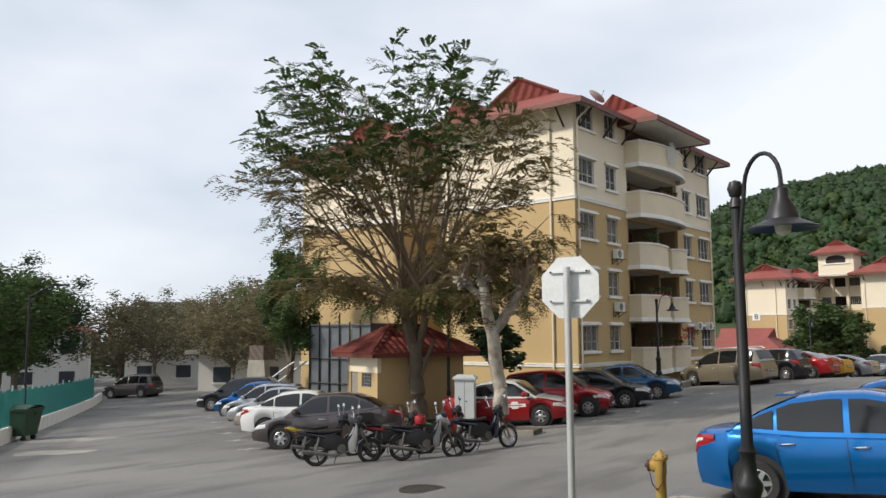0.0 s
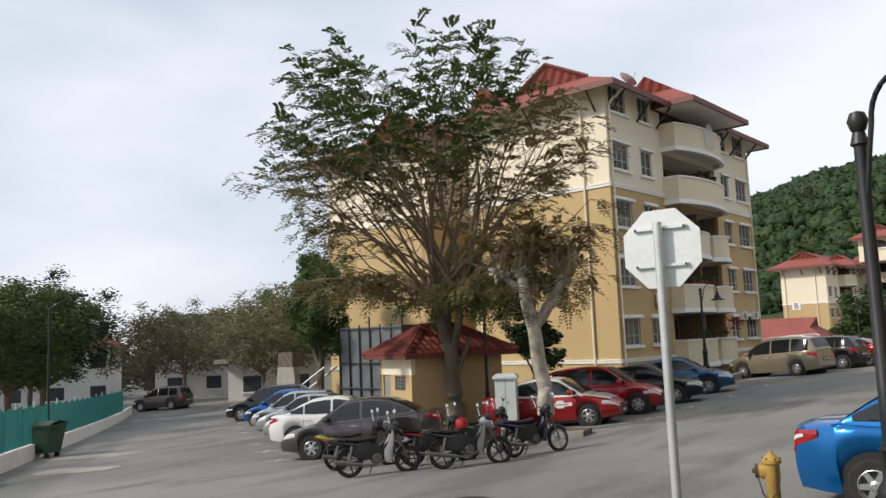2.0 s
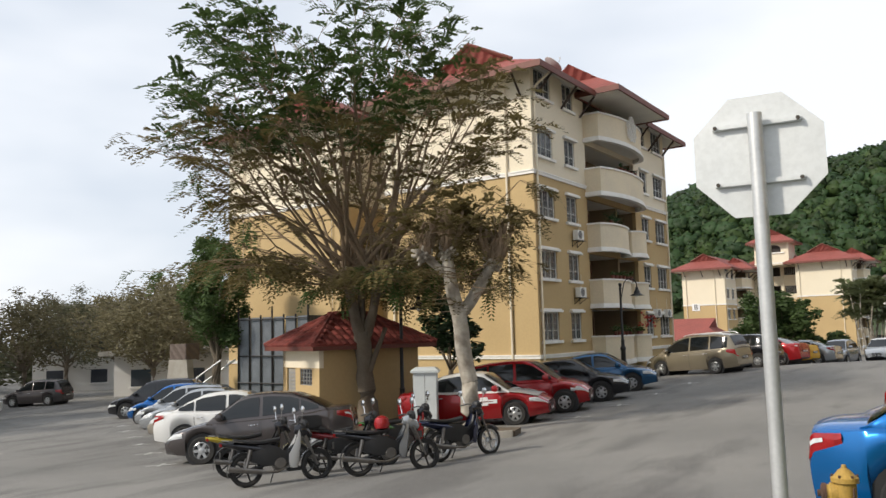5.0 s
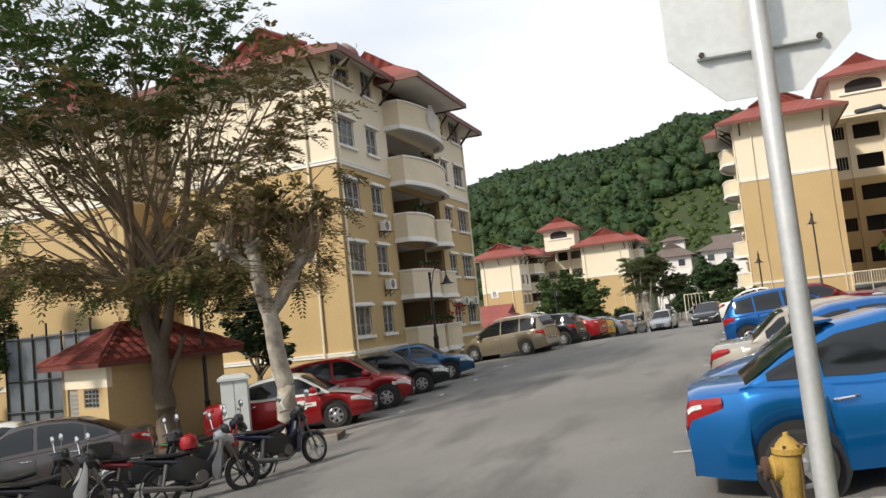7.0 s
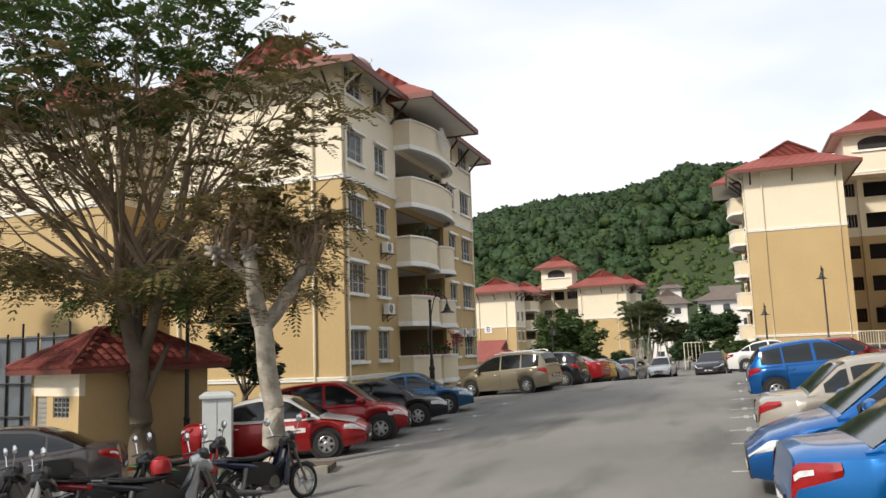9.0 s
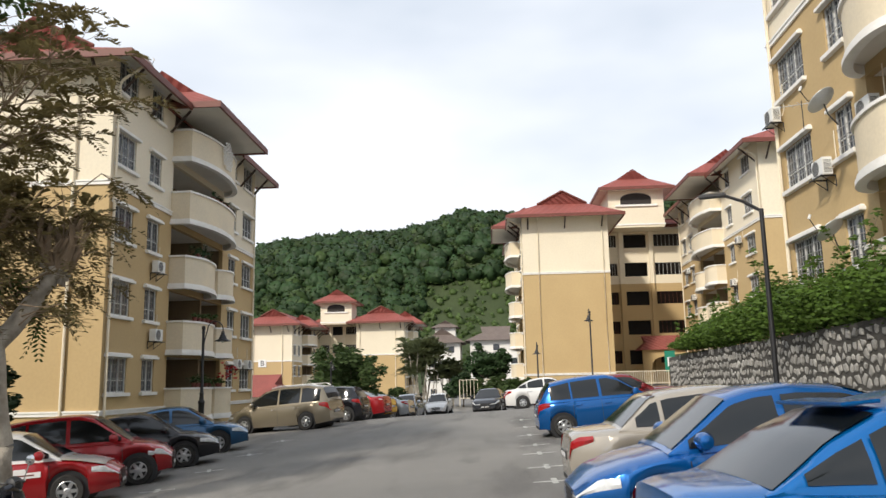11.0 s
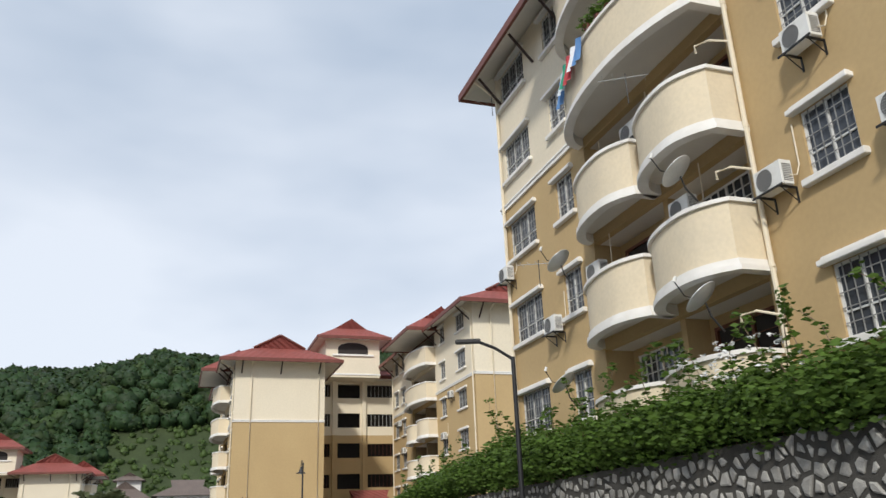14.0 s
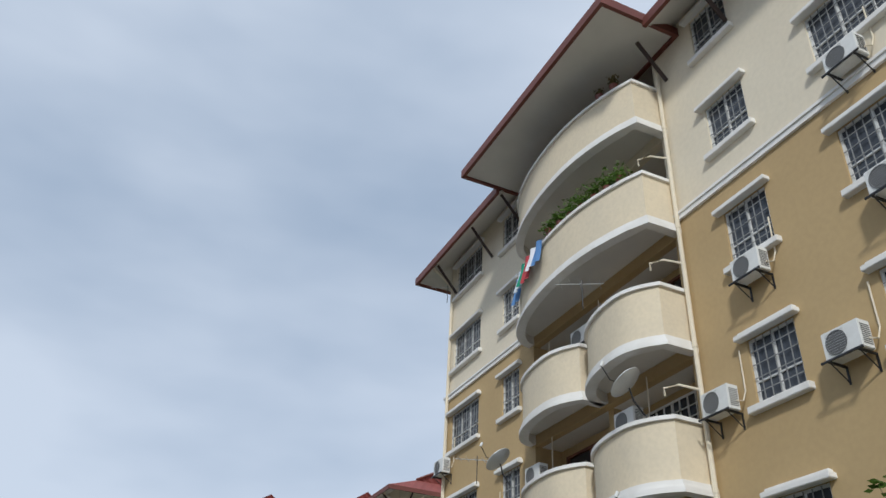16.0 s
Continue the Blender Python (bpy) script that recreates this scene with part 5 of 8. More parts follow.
def feathery_tree():
    rng = random.Random(11)
    x, y = -18.75, 21.2
    z = ground_z(x, y) + 0.1
    root = thing("tree", "large rain tree with brown forked trunk and thin feathery crown", "tree", m=Matrix.Translation((x, y, z)))
    tv, tf, bv, bf = [], [], [], []
    lv, lf, dv, df = [], [], [], []
    rt = Vector((0.66, 0.75, 0))         # towards the pale tree
    fw = Vector((-0.75, 0.66, 0))
    limb(tv, tf, (0, 0, -0.3), (-0.12, 0.0, 1.0), 0.38, 0.28, 12, 0.02, rng=rng)
    limb(tv, tf, (-0.12, 0, 1.0), Vector((0, 0, 2.8)) - rt * 0.22, 0.28, 0.24, 12, 0.03, rng=rng)
    limb(tv, tf, Vector((0, 0, 2.6)) - rt * 0.22, Vector((0, 0, 4.5)) - rt * 0.75, 0.20, 0.13, 10, 0.03, rng=rng)
    limb(tv, tf, Vector((0, 0, 2.4)) - rt * 0.15, Vector((0, 0, 4.4)) + rt * 0.35, 0.19, 0.12, 10, 0.03, rng=rng)
    limb(tv, tf, Vector((0, 0, 2.5)) - rt * 0.2, Vector((0, 0, 4.2)) - rt * 0.1 + fw * 0.5, 0.15, 0.11, 9, 0.03, rng=rng)
    limb(tv, tf, (0, 0, 1.6), Vector((0, 0, 2.9)) + rt * 0.5, 0.10, 0.06, 8, 0.05, rng=rng)
    top = [Vector((0, 0, 4.4)) - rt * 0.73, Vector((0, 0, 4.3)) + rt * 0.35, Vector((0, 0, 4.1)) - rt * 0.1 + fw * 0.5]
    ends = []
    hub = Vector((0, 0, 7.9)) - rt * 0.5
    for k in range(42):
        st = top[(0, 0, 1, 1, 2)[k % 5]] + Vector((rng.uniform(-0.1, 0.1), rng.uniform(-0.1, 0.1), rng.uniform(-0.25, 0.1)))
        az = 2 * math.pi * (k * 0.381966) + rng.uniform(-0.3, 0.3)
        th = math.acos(0.97 - 1.05 * (k + 0.5) / 42)                   # from the zenith of the dome to just under its widest ring
        reach = rng.uniform(0.74, 0.96)
        wide = 6.1 if math.cos(az) < 0 else 5.1
        tip = hub + (rt * (wide * math.cos(az)) + fw * (4.4 * math.sin(az))) * (math.sin(th) * reach) + Vector((0, 0, 4.9 * math.cos(th) * reach))
        out = ((tip - hub) * Vector((1, 1, 0.25))).normalized()
        pts = limb(bv, bf, st, tip, rng.uniform(0.05, 0.085), 0.016, 6, 0.07 * rng.choice((-1, 1)), 7, rng)
        for j in range(3, 8):
            for q in range(2 if j < 6 else 3):
                dd = (pts[j] - pts[j - 1]).normalized()
                o2 = (dd * rng.uniform(0.2, 0.7) + out * rng.uniform(0.1, 0.7) + rt * rng.uniform(-0.9, 0.9) + fw * rng.uniform(-0.9, 0.9) + Vector((0, 0, rng.uniform(-0.15, 0.2)))).normalized()
                p2 = limb(bv, bf, pts[j], pts[j] + o2 * rng.uniform(0.7, 1.5), 0.024 - 0.002 * j, 0.008, 4, 0.08, 3, rng)
                ends.append((p2, o2))
    for p2, o2 in ends:
        e = p2[-1]
        across, dome = e.dot(rt), (e - hub).length
        green = e.z > 8.4 + 0.9 * max(0.0, across) + rng.uniform(-0.5, 0.5)
        thin = not green and dome < 3.4
        for q in range(2):
            o3 = (o2 + Vector((rng.uniform(-0.8, 0.8), rng.uniform(-0.8, 0.8), rng.uniform(-0.15, 0.2)))).normalized()
            p3 = limb(bv, bf, p2[2 + q], p2[2 + q] + o3 * rng.uniform(0.4, 0.8), 0.009, 0.004, 3, 0.05, 2, rng)
            vv, ff = (lv, lf) if green else (dv, df)
            for s in range(3 if green else 1 if thin else 2):
                o4 = (o3 + Vector((rng.uniform(-1.1, 1.1), rng.uniform(-1.1, 1.1), rng.uniform(-0.3, 0.15)))).normalized()
                frond(vv, ff, p3[2 - s % 3], o4, rng.uniform(0.4, 0.7), 9, 0.19, 0.45, rng)
    for k in range(22):                                   # low, wide, drooping boughs
        az = rng.uniform(-0.5, math.pi + 0.6)
        out = (rt * math.cos(az) + fw * math.sin(az)).normalized()
        st = Vector((0, 0, rng.uniform(3.9, 4.9))) + out * 0.4
        ln = rng.uniform(3.4, 6.2) if math.cos(az) < 0 else rng.uniform(2.4, 4.6)
        tip = st + out * ln + Vector((0, 0, rng.uniform(0.4, 2.5)))
        pts = limb(bv, bf, st, tip, 0.05, 0.012, 5, 0.08 * rng.choice((-1, 1)), 7, rng)
        for j in range(3, 8):
            for q in range(3):
                o2 = (out * rng.uniform(0.2, 1) + rt * rng.uniform(-0.9, 0.9) + fw * rng.uniform(-0.9, 0.9) + Vector((0, 0, rng.uniform(-0.3, 0.1)))).normalized()
                p2 = limb(bv, bf, pts[j], pts[j] + o2 * rng.uniform(0.5, 1.2), 0.012, 0.005, 3, 0.06, 2, rng)
                vv, ff = (lv, lf) if j > 6 and math.cos(az) < -0.2 else (dv, df)
                for s in range(3):
                    o4 = (o2 + Vector((rng.uniform(-0.8, 0.8), rng.uniform(-0.8, 0.8), rng.uniform(-0.35, 0.05)))).normalized()
                    frond(vv, ff, p2[-1 - s % 2], o4, rng.uniform(0.4, 0.7), 8, 0.18, 0.5, rng)
    for k in range(11):                                   # short hanging sprays round the fork
        az = rng.uniform(0, 2 * math.pi)
        out = (rt * math.cos(az) + fw * math.sin(az)).normalized()
        st = Vector((0, 0, rng.uniform(4.0, 4.9))) + out * 0.3
        pts = limb(bv, bf, st, st + out * rng.uniform(1.8, 4.2) + Vector((0, 0, rng.uniform(-0.3, 0.7))), 0.03, 0.009, 4, 0.1 * rng.choice((-1, 1)), 6, rng)
        for j in range(2, 7):
            for q in range(3):
                o2 = (out * rng.uniform(0.1, 0.8) + rt * rng.uniform(-0.9, 0.9) + fw * rng.uniform(-0.9, 0.9) + Vector((0, 0, rng.uniform(-0.4, 0.1)))).normalized()
                p2 = limb(bv, bf, pts[j], pts[j] + o2 * rng.uniform(0.4, 0.9), 0.009, 0.004, 3, 0.06, 2, rng)
                for s in range(3):
                    o4 = (o2 + Vector((rng.uniform(-0.8, 0.8), rng.uniform(-0.8, 0.8), rng.uniform(-0.4, 0.05)))).normalized()
                    frond(lv if k % 3 == 0 else dv, lf if k % 3 == 0 else df, p2[-1 - s % 2], o4, rng.uniform(0.4, 0.65), 8, 0.17, 0.5, rng)
    for i, v in enumerate(tv):                            # fluted, knotty bark
        v = Vector(v)
        a = math.atan2(v.y, v.x)
        g = Vector((math.cos(a * 3) * 1.3, math.sin(a * 3) * 1.3, v.z * 0.8))
        tv[i] = v + Vector((math.cos(a), math.sin(a), 0)) * (0.06 * noise.noise(g * 1.4) + 0.03 * noise.noise(v * 5))
    part("trunk", fast_mesh("trunk", tv, tf, BARK), None, root).data.polygons.foreach_set("use_smooth", [True] * len(tf))
    tagged(part("branchwork", fast_mesh("branchwork", bv, bf, TWIG), None, root, "many thin upright brown branches"), kind="stuff")
    part("crown", fast_mesh("crown", lv, lf, LEAF), None, root, "dark green feathery foliage")
    part("lower_crown", fast_mesh("lower_crown", dv, df, LEAF_DRY), None, root, "olive drooping inner foliage")


def pollard_tree():
    rng = random.Random(5)
    x, y = -13.9, 19.3
    z = ground_z(x, y) + 0.1
    root = thing("tree", "pollarded tree with pale forked trunk and stubby shoots", "tree", m=Matrix.Translation((x, y, z)))
    tv, tf, bv, bf, lv, lf = [], [], [], [], [], []
    rt = Vector((0.66, 0.75, 0))
    fw = Vector((-0.75, 0.66, 0))
    limb(tv, tf, (0, 0, -0.3), (0, 0, 1.2), 0.28, 0.21, 12, 0.02, rng=rng)
    limb(tv, tf, (0, 0, 1.2), Vector((0, 0, 3.0)) - rt * 0.25, 0.21, 0.19, 12, 0.02, rng=rng)
    A = limb(tv, tf, Vector((0, 0, 2.9)) - rt * 0.25, Vector((0, 0, 4.45)) - rt * 0.5, 0.19, 0.15, 10, 0.02, rng=rng)[-1]
    B = limb(tv, tf, Vector((0, 0, 2.85)) - rt * 0.2, Vector((0, 0, 4.2)) + rt * 0.75, 0.16, 0.14, 10, -0.06, rng=rng)[-1]
    C = limb(tv, tf, Vector((0, 0, 3.7)) - rt * 0.35, Vector((0, 0, 4.4)) - rt * 1.1 + fw * 0.1, 0.11, 0.09, 8, 0.03, rng=rng)[-1]
    for P, n, hgt in ((A, 20, 1.35), (B, 22, 1.3), (C, 10, 1.1)):
        bm_r = 0.2
        for i in range(26):                               # knobbly head
            v = Vector((rng.gauss(0, 1), rng.gauss(0, 1), rng.gauss(0, 0.8))).normalized() * bm_r
            limb(tv, tf, P + v * 0.2, P + v * rng.uniform(0.9, 1.7), 0.075, 0.04, 6, 0.05, 2, rng)
        for i in range(n):
            a = rng.uniform(0, 2 * math.pi)
            o = Vector((math.cos(a), math.sin(a), 0)) * rng.uniform(0.1, 0.55)
            hh = hgt * rng.uniform(0.3, 0.8)
            pts = limb(bv, bf, P + o * 0.3, P + o * hh * 1.0 + Vector((0, 0, hh)), rng.uniform(0.06, 0.085), 0.045, 6, 0.12 * rng.choice((-1, 1)), 4, rng)
            for q in range(3):
                b = pts[rng.choice((2, 3, 4))]
                d = (o + Vector((rng.uniform(-1, 1), rng.uniform(-1, 1), rng.uniform(-0.5, 0.4)))).normalized()
                tw = limb(bv, bf, b, b + d * rng.uniform(0.25, 0.7), 0.012, 0.005, 3, 0.08, 2, rng)
                if rng.random() < 0.8:
                    frond(lv, lf, tw[-1], d, rng.uniform(0.3, 0.55), 6, 0.13, 0.5, rng)
    for k in range(24):                                   # low sprays
        a = rng.uniform(0, 2 * math.pi)
        o = Vector((math.cos(a), math.sin(a), 0))
        b = Vector((0, 0, rng.uniform(2.9, 4.0))) + o * 0.2
        tw = limb(bv, bf, b, b + o * rng.uniform(0.5, 1.3) + Vector((0, 0, rng.uniform(-0.1, 0.4))), 0.016, 0.006, 4, 0.06, 3, rng)
        for q in range(4):
            frond(lv, lf, tw[-1 - (q % 2)], (o + Vector((rng.uniform(-0.8, 0.8), rng.uniform(-0.8, 0.8), rng.uniform(-0.3, 0.2)))), 0.5, 6, 0.15, 0.5, rng)
    for k in range(46):                                   # thin leafy shoots over the cut heads
        P = (A, B, C)[k % 3]
        o = Vector((rng.uniform(-1, 1), rng.uniform(-1, 1), rng.uniform(0.3, 1.6))).normalized()
        tw = limb(bv, bf, P + o * 0.3, P + o * rng.uniform(1.0, 1.9), 0.014, 0.005, 4, 0.1, 4, rng)
        for q in range(6):
            frond(lv, lf, tw[2 + q % 3], (o + Vector((rng.uniform(-1, 1), rng.uniform(-1, 1), rng.uniform(-0.5, 0.2)))), rng.uniform(0.3, 0.55), 7, 0.16, 0.5, rng)
    part("trunk", fast_mesh("trunk", tv, tf, PALEBARK), None, root).data.polygons.foreach_set("use_smooth", [True] * len(tf))
    tagged(part("shootwork", fast_mesh("shootwork", bv, bf, TWIG), None, root, "brown cut shoots"), kind="stuff")
    part("crown", fast_mesh("crown", lv, lf, LEAF_DRY), None, root, "sparse olive sprays")


def round_tree(label, x, y, height, radius, leaf, bark=None, seed=1, trunk_h=0.4, clumps=12, per=260, size=0.34, sparse=0.0, base=None, group="trees round the estate", flat=0.75):
    rng = random.Random(seed)
    z = ground_z(x, y) - 0.1 if base is None else base
    root = thing("tree", label, "tree", group, m=Matrix.Translation((x, y, z)))
    tv, tf, lv, lf = [], [], [], []
    r = 0.028 * height
    th = height * trunk_h
    limb(tv, tf, (0, 0, -0.3), (0.1, 0, th), r, r * 0.75, 9, 0.03, rng=rng)
    for k in range(clumps):
        a = 2.39996 * k + rng.uniform(-0.3, 0.3)
        q = (k + 0.5) / clumps
        zz = th + (height - th) * (0.12 + 0.74 * q)
        rr = radius * math.sqrt(max(0.05, 1 - (2 * q - 0.85) ** 2 / 1.9)) * rng.uniform(0.45, 0.8)
        c = Vector((rr * math.cos(a), rr * math.sin(a), zz))
        limb(tv, tf, (0.08, 0, th * rng.uniform(0.75, 1.0)), c * 0.92 + Vector((0, 0, th * 0.04)), r * 0.42, r * 0.08, 6, 0.08, 4, rng)
        cr = radius * rng.uniform(0.36, 0.52)
        leaf_cloud(lv, lf, c, cr, int(per * (1 - sparse)), size, rng, flat, 0.35)
        for j in range(3):
            e = c + Vector((rng.uniform(-1, 1), rng.uniform(-1, 1), rng.uniform(-0.3, 0.8))).normalized() * cr
            limb(tv, tf, c * 0.92, e, r * 0.09, r * 0.03, 4, 0.08, 2, rng)
            leaf_cloud(lv, lf, e, cr * 0.5, int(per * 0.35 * (1 - sparse)), size * 0.9, rng, flat, 0.2)
    part("trunk", fast_mesh("trunk", tv, tf, bark or BARK), None, root)
    part("crown", fast_mesh("crown", lv, lf, leaf), None, root)
    return root


feathery_tree()
pollard_tree()
round_tree("dense green tree beside the gable wall", -35.3, 28.9, 9.2, 1.7, LEAF, seed=3, trunk_h=0.3, clumps=16, per=640, size=0.19, flat=1.15)
round_tree("small dark tree behind the hut", -20.6, 28.2, 4.6, 1.3, LEAF_DARK, seed=8, trunk_h=0.35, clumps=8, per=260, size=0.24)
LANE_TREES = ((-48, 17.5, 10.0, 4.2, LEAF, 0.0), (-45, 11.0, 11.0, 4.6, LEAF_FAR, 0.3), (-66, 22.0, 10.0, 4.4, LEAF, 0.0), (-56, 22.5, 10.5, 4.6, LEAF_DARK, 0.0), (-61, 16.5, 11.5, 4.8, LEAF_FAR, 0.25), (-70, 27, 11, 4.6, LEAF, 0.1), (-63, 33.5, 9.5, 4.0, LEAF_AIRY, 0.45), (-57, 38.0, 9.0, 4.0, LEAF_AIRY, 0.5), (-52, 39.0, 10.5, 4.4, LEAF_AIRY, 0.35), (-50, 35.5, 8.5, 3.6, LEAF_AIRY, 0.45), (-60, 45, 11, 4.6, LEAF_AIRY, 0.4), (-72, 42, 10, 4.5, LEAF_FAR, 0.2), (-80, 20, 12, 5.5, LEAF_DARK, 0.0), (-84, 33, 11, 5, LEAF_FAR, 0.1))
for i, (tx, ty, th, tr, tl, sp) in enumerate(LANE_TREES):
    round_tree("spreading roadside tree with leafy crown beside the lane" if sp < 0.3 else "half-bare brownish roadside tree beside the lane", tx, ty, th * 0.84, tr, tl, seed=20 + i, trunk_h=0.32, clumps=15, per=620, size=0.24, sparse=sp * 1.2, group="trees along the lane")
round_tree("round green tree before the block marked B", -18.2, 74.0, 6.2, 3.0, LEAF, seed=41, trunk_h=0.2, clumps=12, per=340, size=0.4)


def palm_clump(label, x, y, height, spread, stems, seed):
    """Slender stems that each end in a tuft of arching feathery fronds."""
    rng = random.Random(seed)
    root = thing("palm", label, "palm tree", "palms at the end of the road", m=Matrix.Translation((x, y, ground_z(x, y) - 0.1)))
    tv, tf, lv, lf = [], [], [], []
    for k in range(stems):
        a = 2.4 * k
        o = Vector((math.cos(a), math.sin(a), 0))
        r = spread * math.sqrt((k + 0.3) / stems)
        h = height * rng.uniform(0.45, 0.85)
        top = limb(tv, tf, o * r * 0.4, o * r * 0.8 + Vector((0, 0, h)), 0.07, 0.045, 6, 0.05, 4, rng)[-1]
        for q in range(13):
            b = rng.uniform(0, 2 * math.pi)
            frond(lv, lf, top + Vector((0, 0, rng.uniform(-0.7, 0.1))), Vector((math.cos(b), math.sin(b), rng.uniform(0.2, 1.6))), rng.uniform(1.3, 2.1), 13, 0.5, 0.55, rng)
    part("trunk", fast_mesh("trunk", tv, tf, PALEBARK), None, root, "slender pale stems")
    part("crown", fast_mesh("crown", lv, lf, PALMLEAF), None, root, "arching feathery fronds")


palm_clump("tall clump of slender feathery palms", -12.4, 84.0, 7.8, 2.2, 16, 42)
palm_clump("thin clump of feathery palms", -9.9, 86.0, 6.4, 1.5, 8, 44)
round_tree("clipped flat-topped dark tree at the end of the road", -6.0, 82.0, 5.4, 2.3, LEAF_DARK, seed=43, trunk_h=0.45, clumps=10, per=420, size=0.3, flat=0.6)
round_tree("low dark clipped bush at the end of the road", -8.4, 81.0, 3.0, 2.0, LEAF_DARK, seed=45, trunk_h=0.3, clumps=8, per=380, size=0.3, flat=0.6)
for i, (tx, ty, th, tr) in enumerate(((-3.6, 69.5, 2.2, 1.4), (-5.2, 72, 2.6, 1.5), (-14.5, 78, 2.4, 1.6), (-22, 82, 3.0, 1.8), (-20.8, 51.4, 2.6, 1.1))):
    round_tree("low garden shrub beside the car park", tx, ty, th, tr, LEAF, seed=60 + i, trunk_h=0.15, clumps=7, per=240, size=0.3, group="shrubs at the end of the road")


# ---- wooded hill ----
CREST = ((-330, 0), (-230, 16), (-160, 44), (-110, 59), (-65, 66), (-40, 67), (-15, 73), (5, 71), (40, 71), (80, 80), (150, 88), (300, 60), (430, 20))


def hill_height(x, y):
    a = lerp(CREST, x)
    side = 1 / (1 + math.exp(-(y - 268) / 22))
    return -4 + a * side * (1 + 0.08 * noise.noise(Vector((x, y, 0)) * 0.018)) + 2.5 * side * noise.noise(Vector((x, y, 3)) * 0.05)


def build_hill():
    rng = random.Random(77)
    nx, ny = 60, 26
    verts, faces = [], []
    for j in range(ny + 1):
        for i in range(nx + 1):
            x, y = -330 + 760 * i / nx, 195 + 330 * j / ny
            verts.append((x, y, hill_height(x, y)))
    for j in range(ny):
        for i in range(nx):
            k = j * (nx + 1) + i
            faces.append((k, k + 1, k + nx + 2, k + nx + 1))
    h = tagged(new("hill", fast_mesh("hill", verts, faces, HILLGROUND)), "steep green hillside behind the estate", "hill", kind="structure")
    ico = bmesh.new()
    bmesh.ops.create_icosphere(ico, subdivisions=2, radius=1.0)
    ico.verts.ensure_lookup_table()
    iv = [v.co.copy() for v in ico.verts]
    jf = [tuple(v.index for v in f.verts) for f in ico.faces]
    ico.free()
    ico = bmesh.new()
    bmesh.ops.create_icosphere(ico, subdivisions=1, radius=1.0)
    small_v, small_f = [v.co.copy() for v in ico.verts], [tuple(v.index for v in f.verts) for f in ico.faces]
    ico.free()
    groups = {0: ([], []), 1: ([], []), 2: ([], [])}
    n = 0
    while n < 7600:
        x, y = rng.uniform(-230, 150), rng.uniform(228, 372)
        low = x > -28 and y < 272 and noise.noise(Vector((x * 0.02, y * 0.02, 9))) > -0.35
        if low:
            n += rng.random() < 0.12
            r = rng.uniform(0.6, 1.5)
        else:
            r = rng.uniform(1.5, 3.3)
        z = hill_height(x, y)
        if z < 0:
            n += 1
            continue
        vv, ff = groups[2 if low else rng.choice((0, 0, 0, 1))]
        base = len(vv)
        off = Vector((rng.uniform(0, 50), rng.uniform(0, 50), 0))
        for v in small_v if low else iv:
            k = 1 + 0.55 * noise.noise(v * 1.9 + off) + 0.4 * noise.noise(v * 4.6 + off)
            vv.append((x + v.x * r * k, y + v.y * r * k, z + r * (0.3 if low else 0.75) + v.z * r * k * 0.95))
        ff.extend(tuple(base + q for q in f) for f in (small_f if low else jf))
        n += 1
    for key, leaf, lab in ((0, LEAF_DARK, "dark forest canopy on the hill"), (1, LEAF_HILL, "mid green forest canopy on the hill"), (2, LEAF_SCRUB, "bright scrub on the lower hillside")):
        fo = tagged(new("hill_forest", fast_mesh("hill_forest", *groups[key], leaf)), lab, "forest", kind="stuff")
        fo.data.polygons.foreach_set("use_smooth", [True] * len(fo.data.polygons))
    # leafy surface on the crowns
    lv, lf = [], []
    sv, sf = [], []
    for key in (0, 1, 2):
        vv = groups[key][0]
        for i in range(0, len(vv)):
            p = Vector(vv[i])
            s = rng.uniform(0.4, 1.05)
            a = Vector((rng.uniform(-1, 1), rng.uniform(-1, 1), rng.uniform(-0.6, 0.6))).normalized() * s
            b = Vector((rng.uniform(-1, 1), rng.uniform(-1, 1), rng.uniform(-0.2, 1))).normalized() * s * 0.7
            tgt, tgf = (sv, sf) if key == 2 else (lv, lf)
            if key == 2:
                a, b = a * 0.75, b * 0.75
            k = len(tgt)
            tgt.extend((p - a, p - b, p + a, p + b))
            tgf.append((k, k + 1, k + 2, k + 3))
    tagged(new("hill_leaves", fast_mesh("hill_leaves", sv, sf, LEAF_SCRUB)), "leaf tufts over the bright scrub", "forest", kind="stuff")
    tagged(new("hill_leaves", fast_mesh("hill_leaves", lv, lf, LEAF_HILL)), "leaf tufts over the forest canopy", "forest", kind="stuff")


build_hill()


